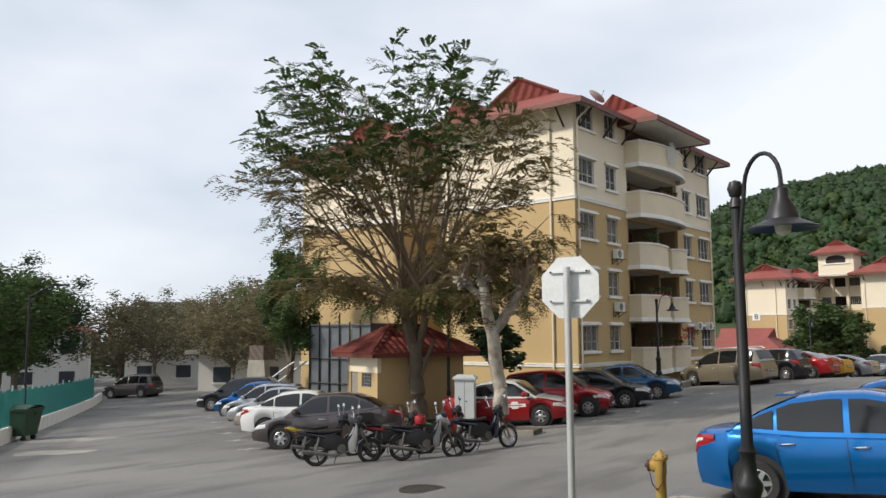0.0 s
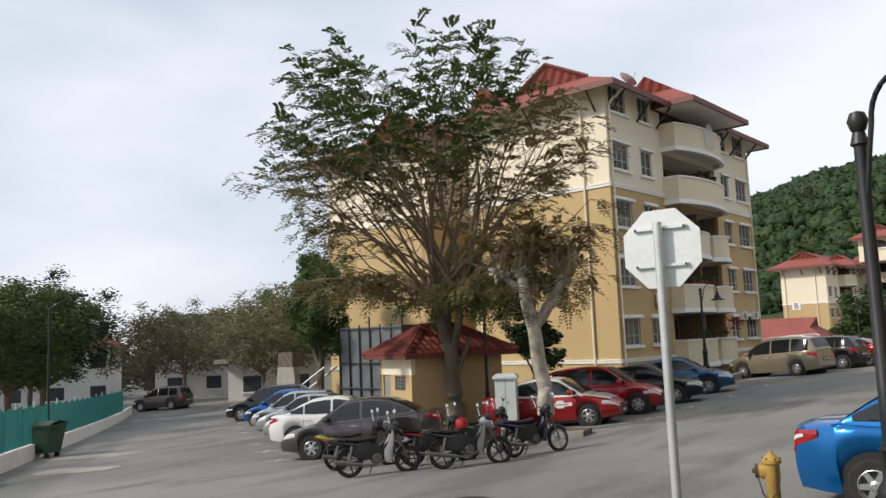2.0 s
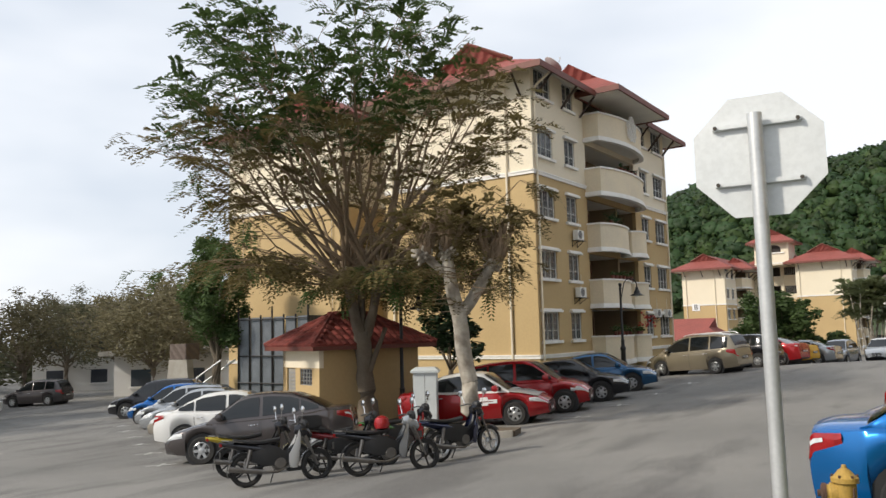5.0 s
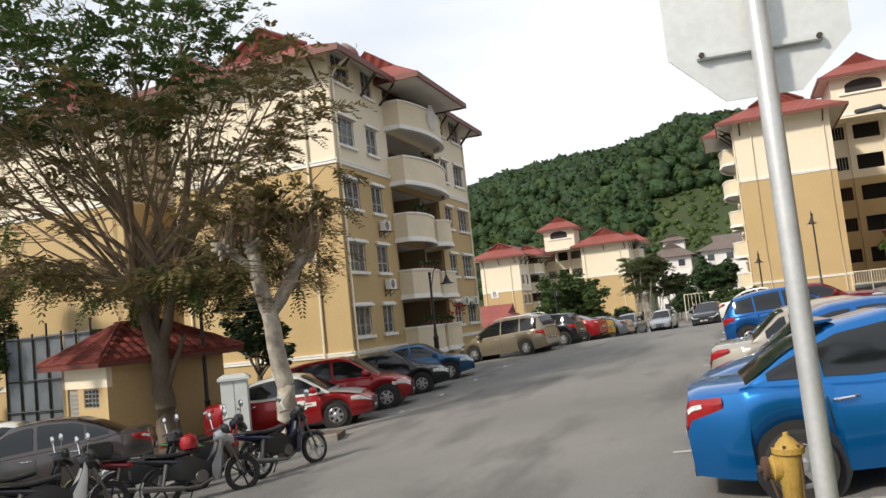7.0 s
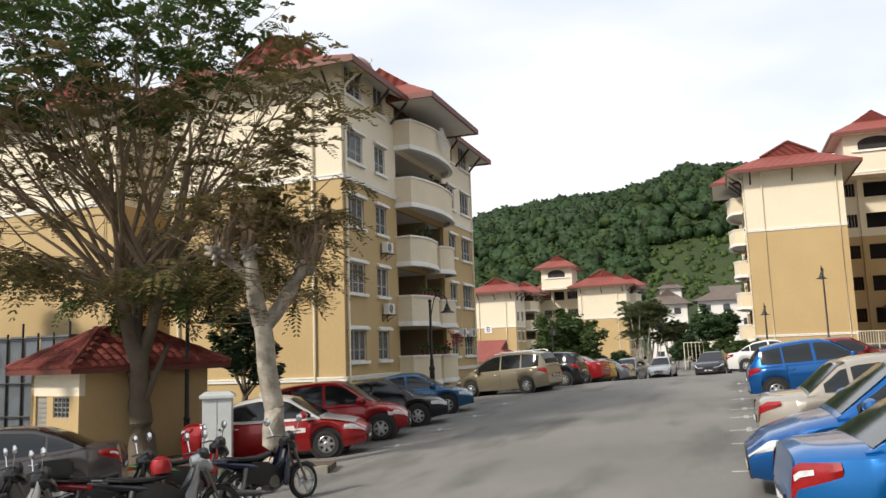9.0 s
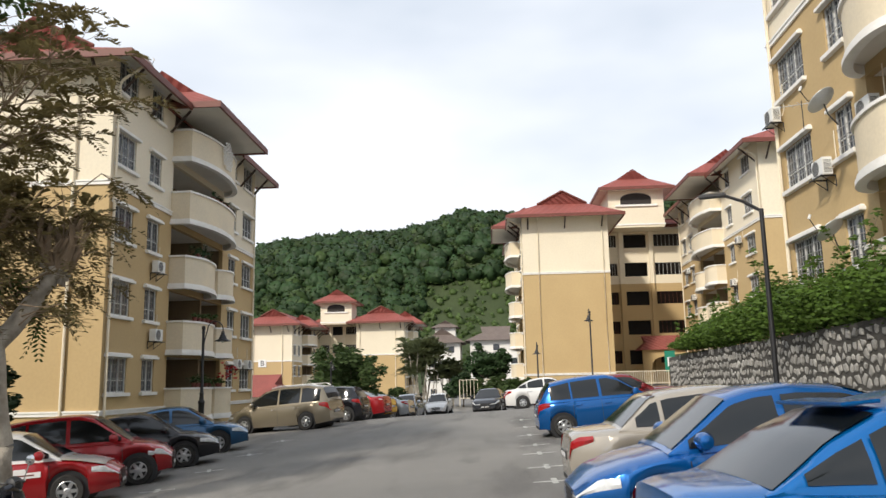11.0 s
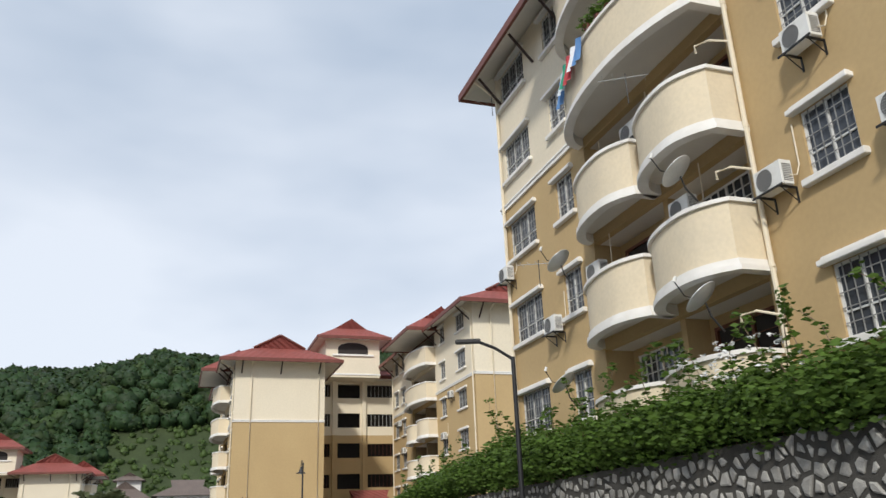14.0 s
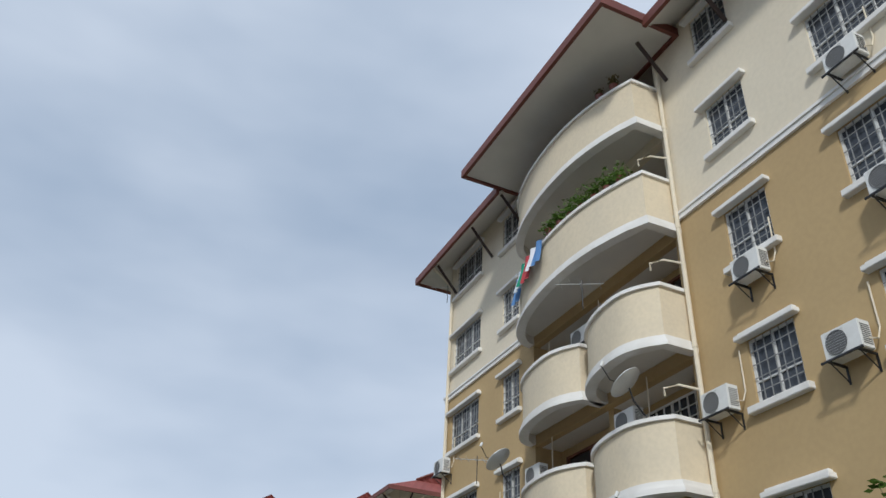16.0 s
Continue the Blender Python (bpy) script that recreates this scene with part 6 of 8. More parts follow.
# ---- hut with a tiled roof ----
def hut():
    m = pose(-19.7, 20.0, -1.76, 0, 0, 73.15)                # local x along the long wall, y along the door wall
    root = thing("hut", "small ochre utility hut with hipped red tile roof", "hut", m=m)
    Lh, Wh, H = 3.68, 2.32, 2.5
    holes = [(0.44, 1.2, 1.42, 1.93), (1.5, 2.06, 0.0, 1.93)]
    for z0, z1, material, words in ((-0.4, 1.95, YELLOW, "ochre lower door wall"), (1.95, H, CREAM, "cream band above the door")):
        wd = part("door_wall", wall_bm(bmesh.new(), 0, Wh, z0, z1, holes if z0 < 0 else [], 0, 0.15), material, root, words)
        wd.matrix_basis = Matrix(((0, 1, 0, 0), (1, 0, 0, 0), (0, 0, 1, 0), (0, 0, 0, 1)))
    part("long_wall", box(bmesh.new(), 0.15, Lh, 0.0, 0.15, -0.4, H), YELLOW, root, "ochre long wall")
    part("back_wall", box(bmesh.new(), 0.0, Lh, Wh - 0.15, Wh, -0.4, H), YELLOW, root)
    part("end_wall", box(bmesh.new(), Lh - 0.15, Lh, 0.15, Wh - 0.15, -0.4, H), YELLOW, root)
    d = part("door", box(bmesh.new(), 0.05, 0.09, 1.51, 2.05, 0.02, 1.92), CONCRETE, root, "grey louvred metal door")
    lo = bmesh.new()
    for k in range(14):
        box(lo, 0.03, 0.06, 1.57, 1.99, 0.2 + k * 0.12, 0.25 + k * 0.12)
    part("louvre", lo, GRILLE, d)
    g = part("vent_window", box(bmesh.new(), 0.1, 0.12, 0.44, 1.2, 1.42, 1.93), PANE, root)
    gr = bmesh.new()
    for k in range(5):
        box(gr, 0.03, 0.07, 0.44, 1.2, 1.42 + k * 0.118, 1.45 + k * 0.118)
        box(gr, 0.02, 0.05, 0.44 + k * 0.183, 0.468 + k * 0.183, 1.42, 1.93)
    part("window_bars", gr, GRILLE, g)
    o, rise = 0.44, 0.95
    x0, x1, y0, y1 = -o, Lh + o, -o, Wh + o
    f = bmesh.new()
    for q in ((x0, x1, y0, y0 + 0.04), (x0, x1, y1 - 0.04, y1), (x0, x0 + 0.04, y0, y1), (x1 - 0.04, x1, y0, y1)):
        box(f, *q, H - 0.02, H + 0.1)
    part("fascia", f, FASCIA, root)
    part("soffit", box(bmesh.new(), x0 + 0.05, x1 - 0.05, y0 + 0.05, y1 - 0.05, H, H + 0.04), SOFFIT, root)
    half = (y1 - y0) / 2
    mid = (y0 + y1) / 2
    deck = bmesh.new()
    A = [deck.verts.new(p) for p in ((x0, y0, H + 0.1), (x1, y0, H + 0.1), (x1, y1, H + 0.1), (x0, y1, H + 0.1), (x0 + half, mid, H + 0.1 + rise), (x1 - half, mid, H + 0.1 + rise))]
    for q in ((0, 1, 5, 4), (1, 2, 5), (2, 3, 4, 5), (3, 0, 4)):
        deck.faces.new([A[i] for i in q])
    roof = part("roof", deck, HUTTILE, root, "weathered red clay tile roof")
    # tiles, course by course
    tb = bmesh.new()
    w, ln = 0.25, 0.34
    grid(tb, [[(w * (i / 6 - 0.5), v * ln, 0.018 + 0.045 * abs(math.sin(math.pi * i / 6)) + 0.02 * (1 - v)) for i in range(7)] for v in (0, 1)])
    grid(tb, [[(w * (i / 6 - 0.5), 0, 0.018 + 0.045 * abs(math.sin(math.pi * i / 6)) + 0.02) for i in range(7)], [(w * (i / 6 - 0.5), 0, 0.0) for i in range(7)]])
    tile = mesh("tile", tb, HUTTILE)
    def slope(origin, along, up, length, run_len, taper0, taper1):
        along, up = Vector(along).normalized(), Vector(up).normalized()
        nrm = along.cross(up)
        R = Matrix((along, up, nrm)).transposed().to_4x4()
        rows = int(run_len / 0.28)
        for j in range(rows + 1):
            s = j * 0.28
            a, b = taper0 * s / run_len * length, length - taper1 * s / run_len * length
            n = int((b - a) / w)
            if n < 1:
                continue
            for i in range(n):
                t = part("tile", tile, None, roof)
                t.matrix_basis = Matrix.Translation(Vector(origin) + along * (a + (i + 0.5) * (b - a) / n) + up * s) @ R
    z = H + 0.11
    sl = math.hypot(half, rise)
    fr = half / (x1 - x0)
    slope((x0, y0, z), (1, 0, 0), (0, half, rise), x1 - x0, sl, fr, fr)
    slope((x0, y1, z), (0, -1, 0), (half, 0, rise), y1 - y0, sl, 0.5, 0.5)
    rg = bmesh.new()
    for p, q in ((A_, B_) for A_, B_ in (((x0, y0, z), (x0 + half, mid, z + rise)), ((x0, y1, z), (x0 + half, mid, z + rise)), ((x1, y0, z), (x1 - half, mid, z + rise)), ((x0 + half, mid, z + rise), (x1 - half, mid, z + rise)))):
        tube(rg, [Vector(p).lerp(Vector(q), k / 8) + Vector((0, 0, 0.04 + 0.02 * (k % 2))) for k in range(9)], 0.085, 7)
    part("ridge_tiles", rg, HUTTILE, roof)


hut()


# ---- steel hoarding cage behind the hut ----
SHEET = mat("grey_steel_sheet", (0.22, 0.24, 0.26), 0.5, metal=0.3, grain=0.5, scale=2, dark=(0.12, 0.13, 0.14))


def hoarding():
    x0, x1, y0, y1 = -34.0, -29.2, 29.2, 31.8
    z = ground_z(-32, 30) - 0.2
    root = thing("steel_cage", "tall steel-framed cage with grey corrugated sheets", "enclosure", m=Matrix.Translation((0, 0, 0)))
    top = 2.15
    n = 0
    for k in range(7):
        x = x0 + (x1 - x0) * k / 6
        part("post", cyl(bmesh.new(), (x, y0, z), (x, y0, top + (0.5 if k % 3 == 0 else 0.1)), 0.045, seg=6), IRON, root)
    for k in range(6):
        a, b = x0 + (x1 - x0) * k / 6 + 0.07, x0 + (x1 - x0) * (k + 1) / 6 - 0.07
        bm = bmesh.new()
        grid(bm, [[(a + (b - a) * i / 16, y0 + 0.06 + 0.025 * (i % 2), zz) for i in range(17)] for zz in (z, top)])
        part("sheet", bm, SHEET, root)
    for zz in (z + 1.3, top - 0.1, z + 2.6):
        part("rail", cyl(bmesh.new(), (x0, y0 - 0.03, zz), (x1, y0 - 0.03, zz), 0.035, seg=6), IRON, root)
    bm = bmesh.new()
    grid(bm, [[(x1 + 0.025 * (i % 2), y0 + (y1 - y0) * i / 24, zz) for i in range(25)] for zz in (z, top)])
    part("side_sheet", bm, IRON, root)
    bm = bmesh.new()
    grid(bm, [[(x0 + 0.025 * (i % 2), y0 + (y1 - y0) * i / 24, zz) for i in range(25)] for zz in (z, top)])
    part("side_sheet", bm, SHEET, root)


hoarding()


# ---- lawn, kerbs, beds ----
patch("lawn", [(-19.2, 31.5), (-16.3, 33.2), (-15.6, 36), (-16.2, 40.5), (-15.8, 52), (-19.5, 52), (-40, 53), (-41, 32.5), (-30, 31.0)], 0.28, GRASS, "grass bank round the foot of the block", "lawn")
patch("lawn", [(-23.2, 22.9), (-19.5, 31.5), (-41, 33), (-46, 31.2), (-33.6, 26.9)], 0.14, GRASS, "grass bank behind the lane bays", "lawn")
patch("tree_bed", [(-12.35, 18.75), (-13.2, 18.3), (-15.6, 18.2), (-19.0, 18.6), (-19.4, 20.4), (-18.4, 24.3), (-17.2, 21.4), (-14.2, 19.75), (-12.6, 19.5)], 0.13, EARTH, "low earth bed with roots under the trees", "planting bed")


def strip(name, pts, width, height, material, label, category="kerb"):
    """A kerb or low wall along a line on the ground."""
    root = thing(name, label, category, kind="structure")
    for (xa, ya), (xb, yb) in zip(pts, pts[1:]):
        n = max(1, int(math.hypot(xb - xa, yb - ya) / 1.2))
        for i in range(n):
            a, b = Vector((xa + (xb - xa) * i / n, ya + (yb - ya) * i / n)), Vector((xa + (xb - xa) * (i + 1) / n, ya + (yb - ya) * (i + 1) / n))
            d = (b - a).normalized()
            s = Vector((-d.y, d.x)) * width / 2
            a, b = a + d * 0.012, b - d * 0.012
            za, zb = ground_z(*a), ground_z(*b)
            bm = bmesh.new()
            q = [(*(a - s), za), (*(b - s), zb), (*(b + s), zb), (*(a + s), za)]
            lo = [bm.verts.new((x, y, z - 0.3)) for x, y, z in q]
            hi = [bm.verts.new((x, y, z + height)) for x, y, z in q]
            bm.faces.new(lo[::-1])
            bm.faces.new(hi)
            for k in range(4):
                bm.faces.new((lo[k], lo[(k + 1) % 4], hi[(k + 1) % 4], hi[k]))
            part("kerb_stone" if name == "kerb" else "wall_panel", bm, material, root, bevel=0.015)
    return root


strip("kerb", [(-12.35, 18.7), (-13.2, 18.22), (-15.6, 18.1), (-19.1, 18.5)], 0.16, 0.15, CONCRETE, "worn concrete kerb round the tree bed")
strip("kerb", [(-16.2, 33.1), (-15.4, 36), (-16.0, 40.5), (-15.6, 52)], 0.15, 0.3, CONCRETE, "concrete kerb beside the lawn")
strip("kerb", [(-0.2, 10.15), (-3.4, 10.5), (-4.75, 10.72), (-4.86, 9.5), (-4.5, 7.0), (-3.5, 5.0), (-2.0, 3.3), (0.8, 1.6), (3.5, -1.5)], 0.14, 0.13, CONCRETE, "pale weathered concrete kerb round the verge")
strip("low_wall", [(-21.5, 6.2), (-30.2, 11.75), (-51.4, 25.7), (-56, 28.5)], 0.22, 0.55, TRIM, "low cream wall below the green fence", "wall")

# paving verge the walker follows
patch("verge", [(12, 9.6), (-0.2, 10.1), (-3.4, 10.45), (-4.72, 10.66), (-4.8, 9.5), (-4.44, 7.0), (-3.45, 5.05), (-1.95, 3.38), (0.85, 1.68), (3.55, -1.4), (12, -9)], 0.09, GRASS, "grass verge with street lamp, sign and hydrant", "verge")


# ---- green fence ----
TEALMESH = mat("teal_fence_paint", (0.02, 0.24, 0.22), 0.6, grain=0.4, scale=1.5, dark=(0.03, 0.15, 0.15))
FENCEPOST = mat("pale_post_paint", (0.45, 0.60, 0.57), 0.6, grain=0.3, scale=3)


def green_fence():
    root = thing("fence", "teal green mesh fence with pale posts on a low wall", "fence")
    pts = [(-21.5, 6.2), (-30.2, 11.75), (-51.4, 25.7)]
    for (xa, ya), (xb, yb) in zip(pts, pts[1:]):
        n = int(math.hypot(xb - xa, yb - ya) / 0.62)
        for i in range(n):
            a, b = Vector((xa + (xb - xa) * i / n, ya + (yb - ya) * i / n)), Vector((xa + (xb - xa) * (i + 0.93) / n, ya + (yb - ya) * (i + 0.93) / n))
            z0 = ground_z(*a) + 0.56
            bm = bmesh.new()
            d = b - a
            s = Vector((-d.y, d.x)).normalized()
            h = 1.25 + 0.07 * (i % 2)
            for k in range(9):
                p = a + d * (k + 0.5) / 9
                cyl(bm, (*p, z0), (*p, z0 + h), 0.014, seg=4)
            for zz in (0.04, 0.22, 0.4, 0.58, 0.76, 0.94, 1.12, h):
                cyl(bm, (*a, z0 + zz), (*b, z0 + zz), 0.012, seg=4)
            tagged(part("fence_panel", bm, TEALMESH, root), kind="stuff")
            if i % 3 == 0:
                q = a + s * 0.05
                part("fence_post", cyl(bmesh.new(), (*q, z0 - 0.1), (*q, z0 + h + 0.16), 0.035, seg=6), FENCEPOST, root, "pale fence post")


green_fence()


def wheelie_bin():
    x, y = -31.6, 12.9
    root = thing("rubbish_bin", "large dark green wheeled rubbish container with lid", "bin", m=pose(x, y, ground_z(x, y), 0, 0, 34))
    GREENP = mat("green_bin_plastic", (0.02, 0.06, 0.03), 0.5, grain=0.3, scale=4)
    bm = bmesh.new()
    rows = [[(sx * w, sy * d, z) for sx, sy in ((-1, -1), (1, -1), (1, 1), (-1, 1))] for w, d, z in ((0.55, 0.38, 0.2), (0.62, 0.45, 0.7), (0.68, 0.52, 1.12), (0.72, 0.56, 1.13), (0.72, 0.56, 1.2))]
    vs = grid(bm, rows, close=True)
    bm.faces.new(vs[0][::-1])
    bm.faces.new(vs[-1])
    part("body", bm, GREENP, root)
    lid = bmesh.new()
    grid(lid, [[(-0.72 + 1.44 * i / 8, -0.56 + 1.12 * j / 6, 1.205 + 0.12 * math.sin(math.pi * j / 6)) for i in range(9)] for j in range(7)])
    part("lid", lid, GREENP, root, smooth=True)
    for sx in (-1, 1):
        for sy in (-1, 1):
            part("wheel", lathe(bmesh.new(), [(0.1, -0.03), (0.1, 0.03)], 12, 1, (sx * 0.45, sy * 0.3, 0.1)), RUBBER, root)
        part("trunnion", cyl(bmesh.new(), (sx * 0.66, 0, 1.0), (sx * 0.78, 0, 1.0), 0.04, seg=8), GREENP, root)


wheelie_bin()


# ---- street lamps ----
def bell_lamp(label, x, y, height, towards, base=None, ball=True):
    z = ground_z(x, y) if base is None else base
    root = thing("street_lamp", label, "street lamp", "black swan-neck street lamps", m=pose(x, y, z, 0, 0, towards))
    H = height
    pl = lathe(bmesh.new(), [(0.16, -0.1), (0.16, 0.06), (0.115, 0.12), (0.11, 0.6), (0.135, 0.66), (0.135, 0.72), (0.085, 0.8), (0.075, 1.0), (0.095, 1.04), (0.06, 1.1), (0.05, H - 0.12), (0.075, H - 0.1), (0.05, H)], 14)
    part("pole", pl, IRON, root, smooth=35)
    if ball:
        part("finial", lathe(bmesh.new(), [(0.02, H - 0.02), (0.06, H + 0.02), (0.085, H + 0.1), (0.06, H + 0.17), (0.01, H + 0.19)], 14), IRON, root, smooth=True)
    arm = tube(bmesh.new(), [(0.03, 0, H - 0.55), (0.10, 0, H - 0.2), (0.16, 0, H + 0.05)] + [(0.46 - 0.30 * math.cos(a), 0, H + 0.05 + 0.32 * math.sin(a)) for a in np.linspace(0.25, math.pi, 12)] + [(0.76, 0, H - 0.05)], 0.022, 8)
    part("arm", arm, IRON, root, smooth=True)
    sh = lathe(bmesh.new(), [(0.02, H - 0.02), (0.06, H - 0.04), (0.07, H - 0.14), (0.13, H - 0.24), (0.16, H - 0.34), (0.33, H - 0.42), (0.33, H - 0.435), (0.14, H - 0.36)], 20, 2, (0.76, 0, 0))
    s = part("shade", sh, IRON, root, smooth=35)
    part("bulb", lathe(bmesh.new(), [(0.02, H - 0.3), (0.08, H - 0.38), (0.07, H - 0.46), (0.02, H - 0.5)], 12, 2, (0.76, 0, 0)), WHITEMETAL, s, smooth=True)


bell_lamp("black swan-neck street lamp on the verge near the blue car", -2.94, 8.31, 3.66, -38, base=-0.75)
bell_lamp("black swan-neck street lamp beside the hut", -18.6, 22.6, 3.95, -5)
bell_lamp("black swan-neck street lamp on the lawn by the balconies", -17.3, 37.7, 3.55, 20, base=-0.45)
bell_lamp("black double street lamp before the blank gable", 1.05, 60.0, 5.2, 90, base=0.0)
bell_lamp("black street lamp before the blank gable", -2.45, 62.0, 3.4, 90, base=-0.3)
bell_lamp("black street lamp down the road", -18.6, 70.0, 4.6, 90)


def arm_lamp(label, x, y, height, towards, reach, base=None):
    z = ground_z(x, y) if base is None else base
    root = thing("street_lamp", label, "street lamp", m=pose(x, y, z, 0, 0, towards))
    part("pole", cyl(bmesh.new(), (0, 0, -0.1), (0, 0, height), 0.06, 0.045, 10), IRON, root, smooth=True)
    part("arm", tube(bmesh.new(), [(0, 0, height - 0.05), (reach * 0.5, 0, height + reach * 0.28), (reach, 0, height + reach * 0.5)], 0.035, 8), IRON, root)
    part("lamp_head", box(bmesh.new(), reach - 0.05, reach + 0.5, -0.08, 0.08, height + reach * 0.5 - 0.03, height + reach * 0.5 + 0.06), IRON, root, bevel=0.02)


arm_lamp("slim black street lamp before the stone wall", 0.0, 22.8, 4.58, 160, 0.72)
arm_lamp("slim dark lamp pole beside the green fence", -33.5, 13.9, 5.6, 60, 0.9)


# ---- stop sign seen from behind ----
def stop_sign():
    x, y, zc = -3.93, 6.51, 1.93
    root = thing("road_sign", "octagonal road sign seen from its plain aluminium back", "road sign", m=pose(x, y, zc, 0, 0, 7))
    R = 0.316
    pts = [(R * math.cos(math.pi / 8 + k * math.pi / 4), R * math.sin(math.pi / 8 + k * math.pi / 4)) for k in range(8)]
    part("plate", prism(bmesh.new(), pts, 0.0, 0.006, lambda a, b, h: (a, h + 0.035, b)), DULLALU, root)
    for zz in (0.15, -0.13):
        rl = bmesh.new()
        box(rl, -0.2, 0.2, 0.008, 0.034, zz - 0.012, zz + 0.012)
        part("rail", rl, DULLALU, root, bevel=0.003)
        for sx in (-0.185, 0.185):
            part("bolt", cyl(bmesh.new(), (sx, -0.002, zz), (sx, 0.012, zz), 0.010, seg=6), CASTIRON, root)
    g = ground_z(x, y) - zc
    part("pole", cyl(bmesh.new(), (0, -0.028, g - 0.1), (0, -0.028, 0.19), 0.034, seg=16), GREYMETAL, root, smooth=35)


stop_sign()


# ---- fire hydrant ----
def hydrant():
    x, y = -3.96, 8.46
    YEL = mat("hydrant_yellow_paint", (0.46, 0.29, 0.06), 0.6, grain=0.7, scale=6, dark=(0.27, 0.16, 0.04), fine=0.4, fine_scale=50, bump=0.3)
    RUST = mat("hydrant_rust", (0.10, 0.05, 0.03), 0.8, grain=0.6, scale=12, dark=(0.04, 0.03, 0.025), bump=0.5)
    zb = ground_z(x, y) + 0.06
    root = thing("fire_hydrant", "yellow painted pillar hydrant with rusty outlet and chain", "hydrant", m=pose(x, y, zb, 0, 0, -165) @ Matrix.Diagonal((0.7, 0.7, 1, 1)))
    H = 0.19 - zb
    part("pillar", lathe(bmesh.new(), [(0.13, -0.02), (0.13, 0.03), (0.088, 0.05), (0.082, H - 0.27), (0.096, H - 0.25), (0.096, H - 0.10)], 20, 2), YEL, root, smooth=40)
    bonnet = part("bonnet", lathe(bmesh.new(), [(0.10, H - 0.10), (0.122, H - 0.095), (0.122, H - 0.065), (0.09, H - 0.05), (0.055, H - 0.02), (0.025, H - 0.005), (0.02, H + 0.015), (0.002, H + 0.018)], 18, 2), YEL, root, smooth=40)
    for k in range(6):
        a = k * math.pi / 3
        part("bolt", cyl(bmesh.new(), (0.106 * math.cos(a), 0.106 * math.sin(a), H - 0.065), (0.106 * math.cos(a), 0.106 * math.sin(a), H - 0.045), 0.012, seg=6), RUST, bonnet)
    part("outlet", lathe(bmesh.new(), [(0.07, 0.07), (0.07, 0.13), (0.058, 0.14), (0.058, 0.175)], 16, 0, (0, 0, H - 0.17)), YEL, root, smooth=40)
    part("outlet_cap", lathe(bmesh.new(), [(0.066, 0.165), (0.066, 0.20), (0.05, 0.21), (0.022, 0.212), (0.022, 0.24), (0.002, 0.242)], 14, 0, (0, 0, H - 0.17)), RUST, root, "rusty outlet cap", smooth=40)
    part("chain", tube(bmesh.new(), [(0.17, 0.045, H - 0.22), (0.12, 0.085, H - 0.36), (0.04, 0.115, H - 0.42), (-0.04, 0.12, H - 0.34), (-0.06, 0.105, H - 0.12)], 0.011, 6), RUST, root, "hanging rusty chain", smooth=True)


hydrant()


def white_box():
    x, y = -15.7, 19.9
    root = thing("feeder_pillar", "pale grey painted electrical feeder pillar with hipped cap", "electrical box", m=pose(x, y, ground_z(x, y) + 0.1, 0, 0, 30))
    GREYP = mat("pale_grey_paint", (0.60, 0.64, 0.65), 0.5, grain=0.3, scale=3, dark=(0.42, 0.44, 0.44), fine=0.15)
    part("cabinet", box(bmesh.new(), -0.31, 0.31, -0.24, 0.24, -0.1, 1.48), GREYP, root, bevel=0.01)
    cap = bmesh.new()
    vs = grid(cap, [[(sx * w, sy * d, z) for sx, sy in ((-1, -1), (1, -1), (1, 1), (-1, 1))] for w, d, z in ((0.37, 0.30, 1.48), (0.37, 0.30, 1.54), (0.26, 0.18, 1.62))], close=True)
    cap.faces.new(vs[0][::-1])
    cap.faces.new(vs[-1])
    part("cap", cap, GREYP, root)
    part("door_seam", box(bmesh.new(), -0.005, 0.005, -0.245, -0.24, 0.1, 1.42), PLASTIC, root)
    part("lock", cyl(bmesh.new(), (0.06, -0.265, 0.8), (0.06, -0.24, 0.8), 0.025, seg=8), CASTIRON, root)


white_box()


def manhole():
    x, y = -9.1, 10.3
    root = thing("manhole_cover", "round rusty cast iron manhole cover in the asphalt", "manhole", m=Matrix.Translation((x, y, ground_z(x, y) + 0.004)))
    part("ring", lathe(bmesh.new(), [(0.40, -0.02), (0.40, 0.012), (0.34, 0.012), (0.34, -0.02)], 28), CASTIRON, root)
    lid = lathe(bmesh.new(), [(0.33, -0.02), (0.33, 0.008), (0.01, 0.010)], 28)
    for k in range(-3, 4):
        box(lid, -0.27, 0.27, k * 0.08 - 0.012, k * 0.08 + 0.012, 0.008, 0.016)
    part("lid", lid, CASTIRON, root)


manhole()


def cement_spill(x, y, rx, ry, turn, seed):
    """A thin, ragged sheet of set cement on the asphalt."""
    rng = random.Random(seed)
    bm = bmesh.new()
    c, s = math.cos(radians(turn)), math.sin(radians(turn))
    rim = []
    for k in range(40):
        a = 2 * math.pi * k / 40
        f = 0.75 + 0.45 * noise.noise(Vector((math.cos(a) * 1.7, math.sin(a) * 1.7, seed))) + rng.uniform(-0.06, 0.06)
        u, v = rx * f * math.cos(a), ry * f * math.sin(a)
        px, py = x + u * c - v * s, y + u * s + v * c
        rim.append((px, py))
    hub = bm.verts.new((x, y, ground_z(x, y) + 0.008))
    vs = [bm.verts.new((px, py, ground_z(px, py) + 0.006)) for px, py in rim]
    for k in range(40):
        bm.faces.new((hub, vs[k], vs[(k + 1) % 40]))
    tagged(new("cement_spill", mesh("cement_spill", bm, CONCRETE)), "pale dried cement spilt on the asphalt", "stain", kind="structure")


cement_spill(-29.6, 13.6, 2.6, 0.9, 35, 3)
cement_spill(-25.2, 11.3, 2.2, 0.8, 28, 8)


